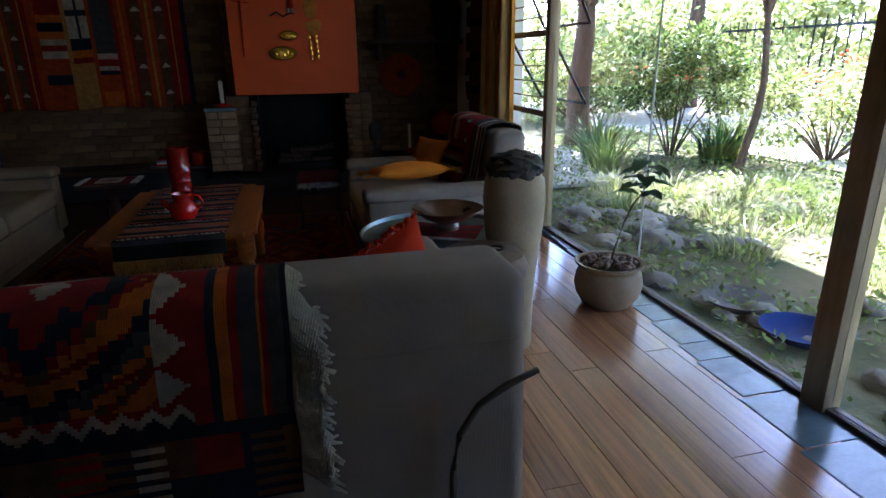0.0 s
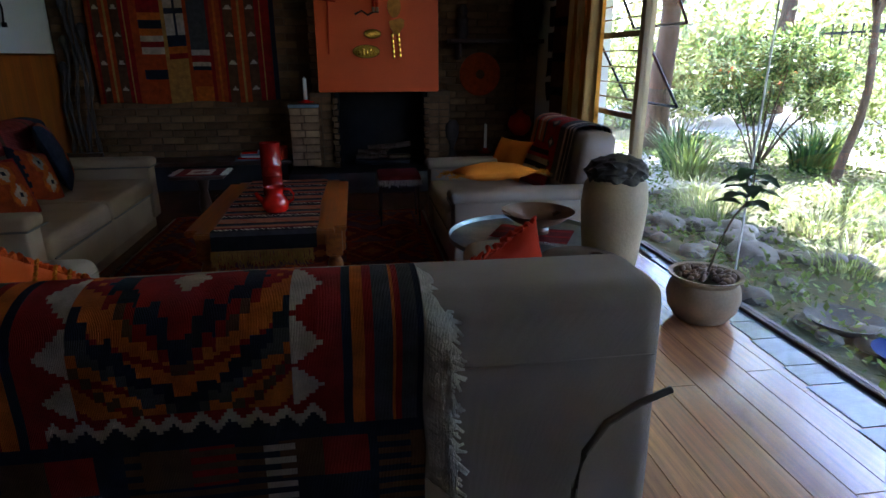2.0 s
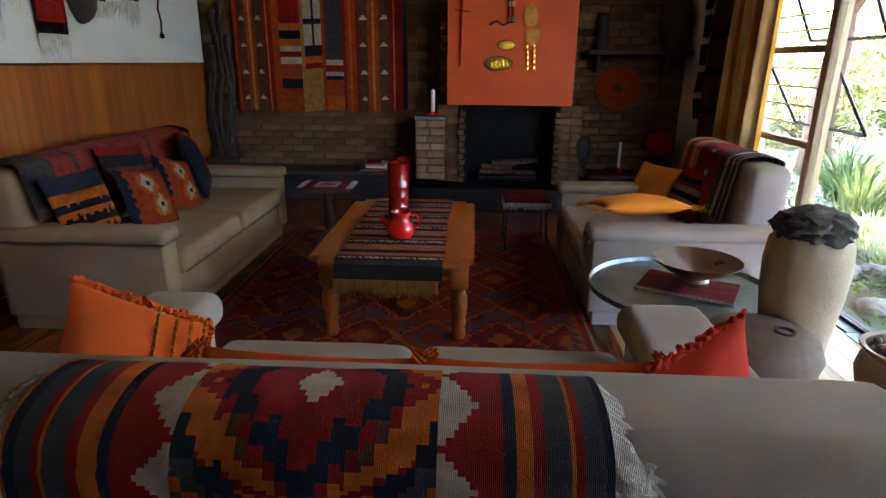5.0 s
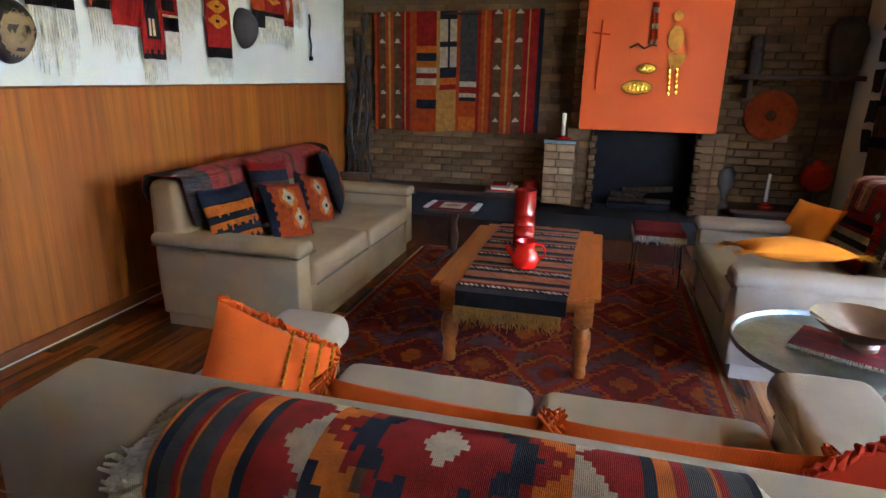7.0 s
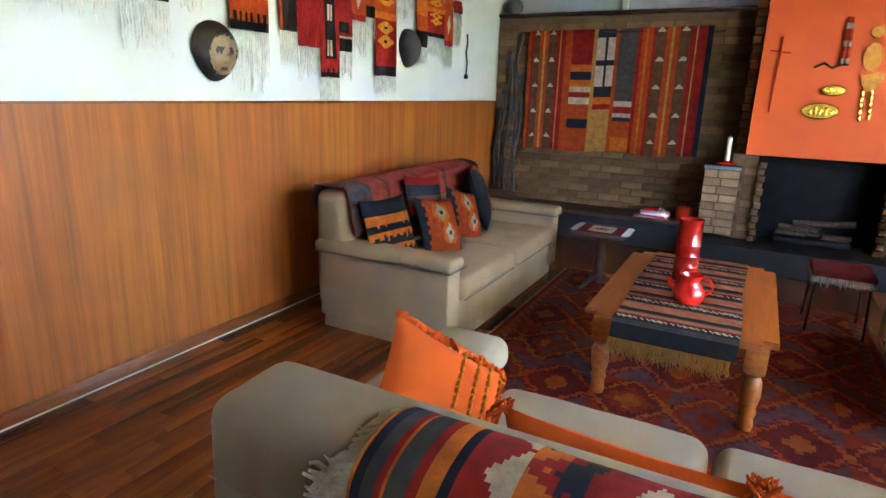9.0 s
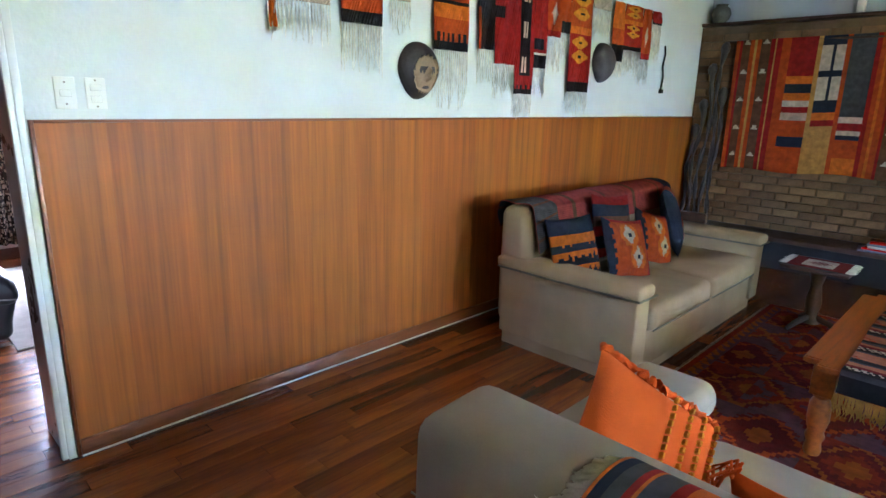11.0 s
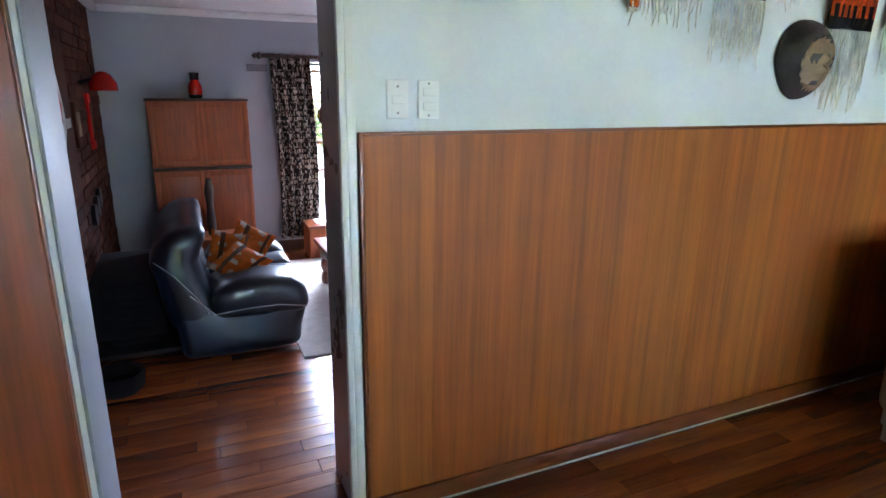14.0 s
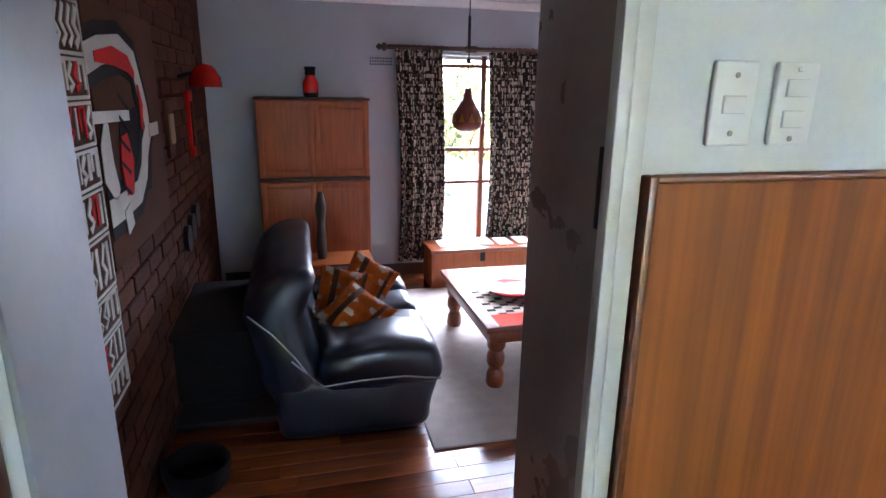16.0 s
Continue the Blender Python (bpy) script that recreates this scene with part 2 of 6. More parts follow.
def lathe(profile, seg=32, bm=None, cx=0.0, cy=0.0):
    b = bmesh.new()
    rings = []
    for r, z in profile:
        rings.append([b.verts.new((cx + r * math.cos(2 * math.pi * i / seg), cy + r * math.sin(2 * math.pi * i / seg), z)) for i in range(seg)])
    for a, c in zip(rings, rings[1:]):
        for i in range(seg):
            b.faces.new((a[i], a[(i + 1) % seg], c[(i + 1) % seg], c[i]))
    for ring, flip in ((rings[0], True), (rings[-1], False)):
        b.faces.new(list(reversed(ring)) if flip else ring)
    return join(bm, b)


def tube(points, radii, seg=8, bm=None):
    b = bmesh.new()
    pts = [Vector(p) for p in points]
    if not isinstance(radii, (list, tuple)):
        radii = [radii] * len(pts)
    rings = []
    for i, p in enumerate(pts):
        d = (pts[min(i + 1, len(pts) - 1)] - pts[max(i - 1, 0)]).normalized()
        side = d.cross(Vector((0, 0, 1)) if abs(d.z) < 0.95 else Vector((1, 0, 0))).normalized()
        up = side.cross(d)
        rings.append([b.verts.new(p + radii[i] * (side * math.cos(2 * math.pi * k / seg) + up * math.sin(2 * math.pi * k / seg))) for k in range(seg)])
    for a, c in zip(rings, rings[1:]):
        for k in range(seg):
            b.faces.new((a[k], c[k], c[(k + 1) % seg], a[(k + 1) % seg]))
    b.faces.new(rings[0]), b.faces.new(list(reversed(rings[-1])))
    return join(bm, b)


def sheet(place, nu, nv, pattern, thick=0.006):
    """A woven cloth: place(u, v) gives its points, pattern(u, v) the yarn of each small cell."""
    b = bmesh.new()
    g = [[b.verts.new(place(i / nu, j / nv)) for j in range(nv + 1)] for i in range(nu + 1)]
    for i in range(nu):
        for j in range(nv):
            f = b.faces.new((g[i][j], g[i + 1][j], g[i + 1][j + 1], g[i][j + 1]))
            f.material_index = pattern((i + 0.5) / nu, (j + 0.5) / nv)
    b.normal_update()
    top = list(b.faces)
    back = bmesh.ops.duplicate(b, geom=list(b.verts) + list(b.edges) + top)
    twin = back["vert_map"]
    for i in range(nu + 1):
        for j in range(nv + 1):
            twin[g[i][j]].co -= thick * g[i][j].normal
    bmesh.ops.reverse_faces(b, faces=[f for f in back["geom"] if isinstance(f, bmesh.types.BMFace)])
    rim = [g[i][0] for i in range(nu + 1)] + [g[nu][j] for j in range(1, nv + 1)] + [g[i][nv] for i in range(nu - 1, -1, -1)] + [g[0][j] for j in range(nv - 1, 0, -1)]
    for a, c in zip(rim, rim[1:] + rim[:1]):
        b.faces.new((a, c, twin[c], twin[a]))
    return b


def fringe(starts, drop, spread=0.01, r=0.0022, seed=1):
    """Loose twisted threads that hang from the given points along drop."""
    rng = random.Random(seed)
    b = bmesh.new()
    for p in starts:
        d = Vector(drop) * rng.uniform(0.75, 1.15)
        j = Vector((rng.uniform(-1, 1), rng.uniform(-1, 1), rng.uniform(-1, 1))) * spread
        p = Vector(p)
        tube([p, p + d * 0.4 + j * 0.5, p + d * 0.75 - j * 0.3, p + d + j], [r, r * 1.2, r, r * 0.5], 5, b)
    return b


def pillow(w, h, t, pattern=None, n=22, pinch=0.10, seed=0.0):
    """A stuffed cushion in the xz plane, its face to -y, standing on z = 0."""
    b = bmesh.new()
    sides = []
    for s in (-1, 1):
        g = []
        for i in range(n + 1):
            row = []
            for j in range(n + 1):
                u, v = 2 * i / n - 1, 2 * j / n - 1
                k = (1 - abs(u) ** 2.6) * (1 - abs(v) ** 2.6)
                px = u * w / 2 * (1 - pinch * (1 - v * v))
                pz = h / 2 + v * h / 2 * (1 - pinch * (1 - u * u))
                wob = 0.012 * noise.noise(Vector((u * 1.7 + seed, v * 1.7, s * 2.0 + seed)))
                row.append(b.verts.new((px, s * (t / 2 * max(k, 0) ** 0.55 + wob * k), pz)))
            g.append(row)
        sides.append(g)
        for i in range(n):
            for j in range(n):
                q = (g[i][j], g[i + 1][j], g[i + 1][j + 1], g[i][j + 1])
                f = b.faces.new(q if s < 0 else tuple(reversed(q)))
                if pattern:
                    f.material_index = pattern((i + 0.5) / n, (j + 0.5) / n)
    bmesh.ops.remove_doubles(b, verts=list(b.verts), dist=0.0008)
    return b


def structure(name, bm, mats, label, category, smooth=30):
    return tagged(part(name, bm, mats, None, "", smooth), label, category, "", "structure")


# ---- large structure ----
WX, BY, DX = -2.91, 6.95, -3.21  # panelled wall, brick wall, far face of the panelled wall
D0, D1 = 0.21, 1.00  # doorway along the panelled wall
RX = 2.20  # window wall
FX, SY = -6.72, -0.03  # den: far wall and brick side wall
structure("floor", box(-6.7, 2.10, -2.1, 7.1, -0.2, -0.012), SUBFLOOR, "dark joints under the polished wooden floor", "floor")
# added out of view: this slab blocks the sun and dims the room
structure("eave", box(2.38, 4.7, -2.2, 9.0, 2.56, 2.68), CEIL, "unseen eave added to keep sun off the garden window", "eave")
structure("ceiling", box(-2.95, 2.5, -2.1, 7.2, 2.75, 2.9), CEIL_DIM, "unseen ceiling coloured dark to cut bounced light", "ceiling")
structure("ceiling_2", box(FX - 0.2, DX, SY - 0.2, 4.2, 2.13, 2.3), CEIL, "white painted low ceiling with a plain cornice", "ceiling")
# panelled wall, in three pieces round the doorway
bm = box(DX, WX, D1, 7.2, -0.2, 2.75)
box(DX, WX, -2.1, D0, -0.2, 2.75, bm=bm)
box(DX, WX, D0, D1, 2.12, 2.75, bm=bm)
structure("wall_west", bm, WHITE, "white plastered wall above the wood panelling", "wall")
structure("wall_north", box(-3.2, 2.5, BY + 0.012, BY + 0.25, -0.2, 2.27), MORTAR, "mortar of the brown brick fireplace wall", "wall")
structure("wall_north_upper", box(-3.2, 2.5, BY + 0.20, BY + 0.35, 2.27, 2.75), GREY_WALL, "pale grey wall set back above the brickwork", "wall")
structure("wall_south", box(-3.0, 2.5, -2.2, -2.0, -0.2, 2.75), WHITE, "plain white plastered wall", "wall")
bm = box(RX - 0.03, RX + 0.17, 5.42, 7.2, -0.2, 2.75)
# unseen piece added over the window's near end, to darken the sofa back
box(RX - 0.03, RX + 0.17, -2.2, 0.55, -0.2, 2.75, bm=bm)
box(RX - 0.03, RX + 0.17, 0.55, 5.42, 2.45, 2.75, bm=bm)
structure("wall_east", bm, WHITE, "white plastered wall beside the tall garden window", "wall")
# den
bm = box(FX - 0.2, FX, SY - 0.2, 1.60, -0.2, 2.13)
box(FX - 0.2, FX, 3.03, 4.2, -0.2, 2.13, bm=bm), box(FX - 0.2, FX, 1.60, 3.03, 1.74, 2.13, bm=bm), box(FX - 0.2, FX, 1.60, 3.03, -0.2, 0.19, bm=bm)
structure("wall_den_west", bm, GREY_WALL, "pale grey-blue plastered wall with a window opening", "wall")
structure("wall_den_south", box(FX - 0.2, DX, SY - 0.2, SY - 0.012, -0.2, 2.13), MORTAR_RED, "brown mortar of the dark red brick wall", "wall")
structure("wall_den_north", box(FX - 0.2, DX, 4.0, 4.2, -0.2, 2.13), GREY_WALL, "pale grey plastered wall", "wall")
bm = box(FX, DX, SY + 0.004, SY + 0.06, 2.07, 2.128, 0.015)
box(FX + 0.002, FX + 0.06, SY + 0.06, 4.0, 2.07, 2.128, 0.015, bm=bm)
structure("cornice", bm, CEIL, "plain white ceiling cornice", "cornice")
bm = box(FX + 0.002, FX + 0.02, SY + 0.02, 4.0, 0, 0.1, 0.004)
structure("baseboard_den", bm, DARKWOOD, "black painted skirting board", "skirting")

# wood panelling: boards with thin joints, skirting and cap rail
PTOP = 1.385


def panelling(name, y0, y1, label):
    t = thing(name, (WX, y0, 0), label, "panelling", kind="structure")
    y, k = 0.0, 0
    rng = random.Random(int(y0 * 100) + 5)
    while y < y1 - y0 - 0.01:
        w = min(rng.choice((0.16, 0.2, 0.24, 0.3)), y1 - y0 - y)
        part("board", box(0.002, 0.014 + rng.uniform(0, 0.0002), y + 0.0001, y + w - 0.0001, 0.0, PTOP - 0.012, 0.0003, 1), PANEL, t)
        y += w
    part("cap_rail", box(0.002, 0.026, 0, y1 - y0, PTOP - 0.012, PTOP, 0.004), TRIM, t)
    part("skirting", box(0.014, 0.030, 0, y1 - y0, 0.0, 0.075, 0.006), TRIM, t)
    part("shoe_moulding", box(0.030, 0.036, 0, y1 - y0, 0.0, 0.008, 0.002), JAMB, t, "thin worn strip along the floor")
    return t


panelling("wall_panelling_1", D1 + 0.045, BY - 0.002, "tall sapele wood panelling with vertical grain and a cap rail")
panelling("wall_panelling_2", -2.0, -0.64, "reddish wood panelling beside the doorway")
p = thing("panel_end_trim", (WX, D1 + 0.03, 0), "dark wooden edge strip closing the panelling", "trim", kind="structure")
part("edge_strip", box(0.002, 0.028, 0, 0.0145, 0, PTOP, 0.003), TRIM, p)
# door frame
d = thing("door_1", ((WX + DX) / 2, (D0 + D1) / 2, 0), "cream painted steel door frame of an open doorway", "door frame", kind="structure")
hw, ht = (D1 - D0) / 2, 0.15
part("jamb", box(ht - 0.012, ht + 0.014, hw - 0.024, hw - 0.002, 0, 2.12, 0.004), JAMB, d)
part("jamb_reveal", box(-ht - 0.004, ht - 0.0125, hw - 0.009, hw - 0.002, 0, 2.12, 0.002), JAMB_INNER, d, "brown-grey inner reveal")
part("jamb_architrave", box(ht + 0.002, ht + 0.012, hw - 0.002, hw + 0.026, 0, 2.12, 0.003), JAMB, d)
part("jamb_white", box(-ht - 0.004, ht + 0.004, -hw + 0.001, -hw + 0.012, 0, 2.118, 0.003), JAMB_SHADED, d, "glossy white reveal coloured grey for shade")
part("head", box(-ht, ht + 0.012, -hw + 0.012, hw - 0.009, 2.08, 2.12, 0.006), JAMB, d)
part("strike_plate", box(ht - 0.044, ht - 0.016, hw - 0.012, hw - 0.0092, 1.298, 1.42, 0.001), IRON, d, "dark metal strike plate")

# flush door leaf folded back against the wall
leafd = thing("wooden_door", (WX + 0.012, -0.62, 0.008), "open flush sapele veneered door folded back on the wall", "door")
part("leaf", box(0.0, 0.040, 0.0, 0.812, 0.0, 2.06, 0.003), DOOR_VENEER, leafd)
part("lipping", box(0.001, 0.039, 0.8122, 0.818, 0.0, 2.06, 0.002), TRIM, leafd, "solid wood edge strip")

# garden window
w = thing("window_1", (RX, 2.4, 0), "tall wooden framed garden window with large panes", "window", kind="structure")
for y, dy, z1 in ((1.71, 0.055, 2.45), (4.40, 0.035, 2.45), (5.37, 0.03, 2.45), (-0.58, 0.05, 2.45)):
    part("post", box(-0.045, 0.045, y - dy - 2.4, y + dy - 2.4, 0, z1, 0.006), FRAME, w)
part("head_rail", box(-0.045, 0.045, -3.0, 3.0, 2.40, 2.45, 0.006), FRAME, w)
part("bottom_rail", box(-0.03, 0.03, -3.0, 3.0, 0.0, 0.022, 0.004), DARKWOOD, w)
for z in (0.91, 1.51):
    part("transom", box(-0.03, 0.03, 2.035, 2.94, z - 0.022, z + 0.022, 0.005), FRAME, w)
for y0, y1, z0, z1 in ((-0.53, 1.655, 0.022, 2.40), (1.765, 3.035, 0.022, 2.40), (3.041, 4.365, 0.022, 2.40), (4.435, 5.34, 0.022, 0.888)):
    g = part("pane", box(-0.004, 0.004, y0 - 2.4, y1 - 2.4, z0, z1), GLASS, w, "", 0)
    g.visible_shadow = False
part("glass_joint", box(-0.006, 0.006, 0.6335, 0.6425, 0.022, 2.40, 0.001), JAMB, w, "white sealant joint between two panes")
for z in (1.03, 1.15, 1.27, 1.39, 1.63, 1.73, 1.86, 1.99):
    part("bar", tube([(0.0, 2.035, z), (0.0, 2.94, z)], 0.006, 6), FRAME, w)
# two awning sashes pushed open
for z0, z1 in ((0.94, 1.48), (1.54, 2.2)):
    for y in (4.45, 5.32):
        part("sash_stile", tube([(0.02, y - 2.4, z1), (0.33, y - 2.4, z0 + 0.04)], 0.012, 4), IRON, w)
    part("sash_rail", tube([(0.33, 4.45 - 2.4, z0 + 0.04), (0.33, 5.32 - 2.4, z0 + 0.04)], 0.012, 4), IRON, w)
# den window
w2 = thing("window_2", (FX - 0.1, 2.315, 0), "brown framed window with slim bars", "window", kind="structure")
for y in (-0.69, -0.275, 0.22, 0.69):
    part("mullion", box(-0.03, 0.03, y - 0.02, y + 0.02, 0.19, 1.74, 0.004), REDWOOD, w2)
for z in (0.21, 0.745, 1.01, 1.66, 1.72):
    part("glazing_bar", box(-0.025, 0.025, -0.69, 0.69, z - 0.014, z + 0.014, 0.003), REDWOOD if z < 1.7 else JAMB, w2)
g = part("pane", box(-0.003, 0.003, -0.69, 0.69, 0.20, 1.73), GLASS, w2, "", 0)
g.visible_shadow = False

# ---- sitting room ----


def rolled_arm(x0, x1, y0, y1, z, over=0.015):
    """An upholstered arm: slab side with a padded top that overhangs it; runs along y."""
    return box(x0 + 0.01, x1 - 0.01, y0 + 0.01, y1 - 0.012, 0.09, z - 0.05, 0.012, 3), soft(box(x0 - over, x1 + over, y0 - over, y1, z - 0.075, z, 0.032, 4), 2, 0.004)


def sofa(name, loc, rz, L, D, label, fabric, arm_z=0.58, seat_z=0.43, back_z=0.88, cushions=2, arm=0.17, inset=0.0, group="linen sofas"):
    """A box sofa whose back runs along y at x = 0 and whose front is at x = D."""
    s = thing(name, loc, label, "sofa", group, rz)
    part("plinth", box(0.06, D - 0.05, 0.05, L - 0.05, 0.0, 0.09), fabric, s)
    part("base", soft(box(0.02, D - 0.03, arm - 0.01, L - arm + 0.01, 0.07, seat_z - 0.14, 0.015, 3), 1, 0.003), fabric, s)
    for y0, y1 in ((0.0, arm), (L - arm, L)):
        side, pad = rolled_arm(0.05, D, y0, y1, arm_z)
        a = part("arm", soft(side, 1, 0.002), fabric, s)
        part("arm_pad", pad, fabric, a)
        part("piping", tube([(0.05, y0 - 0.012, arm_z - 0.068), (D * 0.5, y0 - 0.014, arm_z - 0.07), (D + 0.012, y0 - 0.012, arm_z - 0.068), (D + 0.014, y1 + 0.012, arm_z - 0.068)], 0.006, 6), PIPING, a)
    w = (L - 2 * arm - 0.01) / cushions
    for k in range(cushions):
        y0 = arm + 0.005 + k * w
        c = part("seat_cushion", soft(box(0.20, D + 0.012, y0 + 0.004, y0 + w - 0.004, seat_z - 0.145, seat_z, 0.045, 4), 3, 0.010, 4, k * 3.1), fabric, s)
        part("piping", tube([(D + 0.004, y0 + 0.03, seat_z - 0.13), (D + 0.010, y0 + w / 2, seat_z - 0.128), (D + 0.004, y0 + w - 0.03, seat_z - 0.13)], 0.005, 6), PIPING, c)
    b = box(0.0, 0.23, 0.03, L - 0.03 - inset, 0.12, back_z, 0.07, 5)
    for v in b.verts:
        v.co.x += 0.10 * max(0.0, 0.5 - v.co.z) / 0.5 * (1 if v.co.x > 0.1 else 0)
    part("backrest", soft(b, 3, 0.008), fabric, s)
    return s


sofaL = sofa("sofa", (-2.53, 3.27, 0), 0, 2.03, 0.97, "beige linen two-seater sofa with box arms beside the panelled wall", LINEN)
sofaR = sofa("sofa", (1.74, 4.88, 0), 180, 1.35, 1.09, "oatmeal linen armchair with box arms beside the window", LINEN_GREY, arm_z=0.575, cushions=1, back_z=0.89, inset=0.15)

# the sofa that stands with its back to the walk
s = thing("sofa", (-1.06, 1.22, 0), "oatmeal linen sofa with a high padded back seen from behind", "sofa", "linen sofas")
SL = 1.80
b = box(0.0, SL, 0.0, 0.21, 0.05, 0.897, 0.05, 5)
for v in b.verts:
    v.co.y += 0.05 * (v.co.z / 0.925) * (1 if v.co.y > 0.12 else 0.35)
    v.co.x += 0.012 * (1 if v.co.x > SL / 2 else -1) * (v.co.z < 0.7)
part("backrest", soft(b, 3, 0.006), LINEN_GREY, s)
part("base", box(0.06, SL - 0.06, 0.15, 1.06, 0.06, 0.35, 0.015, 3), LINEN_GREY, s)
part("plinth", box(0.1, SL - 0.1, 0.05, 1.0, 0.0, 0.06), LINEN_GREY, s)
for x0, x1 in ((-0.01, 0.20), (SL - 0.22, SL + 0.0)):
    a = part("arm", soft(box(x0, x1, 0.05, 1.08, 0.05, 0.60, 0.03, 4), 2, 0.004), LINEN_GREY, s)
    part("arm_pad", soft(box(x0 - 0.03, x1 + 0.03, 0.07, 1.12, 0.55, 0.665, 0.05, 5), 2, 0.006), LINEN_GREY, a)
for k in range(2):
    x0 = 0.21 + k * 0.685
    part("seat_cushion", soft(box(x0 + 0.004, x0 + 0.681, 0.26, 1.11, 0.34, 0.50, 0.06, 5), 3, 0.010, 4, k * 2.3), LINEN_GREY, s)
    part("back_cushion", soft(box(x0 + 0.004, x0 + 0.681, 0.22, 0.34, 0.46, 0.74, 0.05, 5), 3, 0.010, 4, k * 5.3), LINEN_GREY, s)
part("piping", tube([(SL + 0.016, -0.004, 0.655), (SL - 0.06, -0.012, 0.632), (SL - 0.13, -0.014, 0.59), (SL - 0.175, -0.014, 0.52), (SL - 0.19, -0.012, 0.43), (SL - 0.19, -0.012, 0.06)], 0.008, 8), PIPING, s, "dark corded seam curving down from the arm")
part("piping", tube([(-0.016, -0.004, 0.655), (0.05, -0.012, 0.635), (0.13, -0.014, 0.60), (0.19, -0.014, 0.54), (0.215, -0.012, 0.45), (0.215, -0.012, 0.06)], 0.008, 8), PIPING, s)
part("seam", tube([(0.03, 0.004, 0.74), (SL / 2, 0.0, 0.735), (SL - 0.03, 0.004, 0.74)], 0.002, 6), LINEN_GREY, s)

# kilim throw over its back
KX0, KX1, KFRONT, KBACK = -0.68, 0.215, 0.30, 0.48


def tri(a):
    a = a % 1.0
    return 1 - abs(2 * a - 1)


def kilim(x, d):
    """Yarn at x along the sofa and d down from the ridge towards the rear."""
    jag = 0.004 * math.sin(x * 400) + 0.004 * math.sin(d * 300)
    if d > 0.278:
        e = d - 0.278
        if e < 0.03:
            return 0
        col = int((x + 5) / 0.16) % 3
        if col != 1 and int(e / 0.014) % 2:
            return 4 if col == 0 and x > -0.1 else 5
        return (0, 5, 2)[int((x + 5) / 0.085) % 3] if e < 0.12 else 0
    c = abs(x + 0.228)
    if c < 0.255 and 0.232 < d:
        z = 0.255 + 0.026 * (tri(x / 0.052) - 0.5)
        if abs(d - z) < 0.011:
            return 4
        return 2 if d < z else 0
    x += jag
    if c > 0.26:
        bands = ((0.285, 2), (0.305, 0), (0.33, 3), (0.35, 2), (0.385, 1), (0.392, 3), (0.402, 2), (0.43, 1), (0.445, 0), (0.452, 3), (0.52, 1))
        for lim, k in bands:
            if c < lim:
                return k
        return 1
    a = abs(d) * 1.22
    if c > 0.195:
        w = 0.06 * tri((d + 0.02) / 0.085)
        return 4 if c - 0.195 < w * 0.95 else 2
    q, h = math.floor(c / 0.02) * 0.02, math.floor((a + 0.006 * math.sin(x * 90)) / 0.026) * 0.026
    if c + a < 0.036:
        return 4
    for lim, k in ((0.085, 2), (0.125, 0), (0.145, 2), (0.155, 5), (0.215, 3), (0.255, 0), (0.285, 1), (0.325, 3), (0.345, 5)):
        if q + h * 0.95 < lim:
            if k == 3 and int((c + 2 * a) / 0.035) % 5 == 0:
                return 2
            return k
    return 3 if int((c + a) / 0.03) % 3 else 2


def drape(u, v):
    x = KX0 + (KX1 - KX0) * u
    s_ = -KFRONT + (KFRONT + KBACK) * v
    wob = 0.004 * noise.noise(Vector((x * 9, s_ * 9, 1.0)))
    zt, r, yc = 0.914, 0.075, 1.365
    if s_ > 0.10:
        p_ = (x, 1.222 - 0.016 + wob - 0.01 * min(1, (s_ - 0.1) / 0.3), zt - r - (s_ - 0.10) * 1.0)
    elif s_ > -0.10:
        a = s_ / 0.10 * math.pi / 2
        p_ = (x, yc - 0.035 - 0.118 * math.sin(a), zt - r + (r + wob) * math.cos(a))
    else:
        p_ = (x, 1.455 + wob + 0.03 * (-s_ - 0.1), zt - r + (s_ + 0.10))
    return Vector(p_) + Vector((0.012 * noise.noise(Vector((s_ * 6, 3.0, 0))) * (1 if u > 0.5 else -1), 0, 0)) * abs(2 * u - 1)


th = thing("throw_blanket", (0, 0, 0), "thick kilim throw with orange red and navy motifs on sofa", "throw")
part("cloth", sheet(drape, 150, 110, lambda u, v: kilim(KX0 + (KX1 - KX0) * u, -KFRONT + (KFRONT + KBACK) * v), 0.009), [NAVY, GREYWOOL, RED, ORANGE, CREAM, BROWN], th)
st = []
for i in range(230):
    v = i / 229 * 0.93
    st.append((drape(1, v), 1)), st.append((drape(0, v), -1))
part("fringe", fringe([p_ for p_, k in st if k > 0], (0.066, -0.018, -0.055), 0.016, 0.0058, 3), FRINGE, th, "cream twisted cotton fringe")
part("fringe", fringe([p_ for p_, k in st if k < 0], (-0.080, -0.014, -0.042), 0.016, 0.0058, 4), FRINGE, th, "cream twisted cotton fringe")


def cushion(loc, size, t, mats, label, rx=0, ry=0, rz=0, pattern=None, seed=0.0, group="scatter cushions"):
    c = new("cushion")
    c.empty_display_size = 0.1
    c.matrix_world = pose(*loc, rx, ry, rz)
    tagged(c, label, "cushion", group)
    part("cover", pillow(size[0], size[1], t, pattern, 26, 0.08, seed), mats, c)
    return c


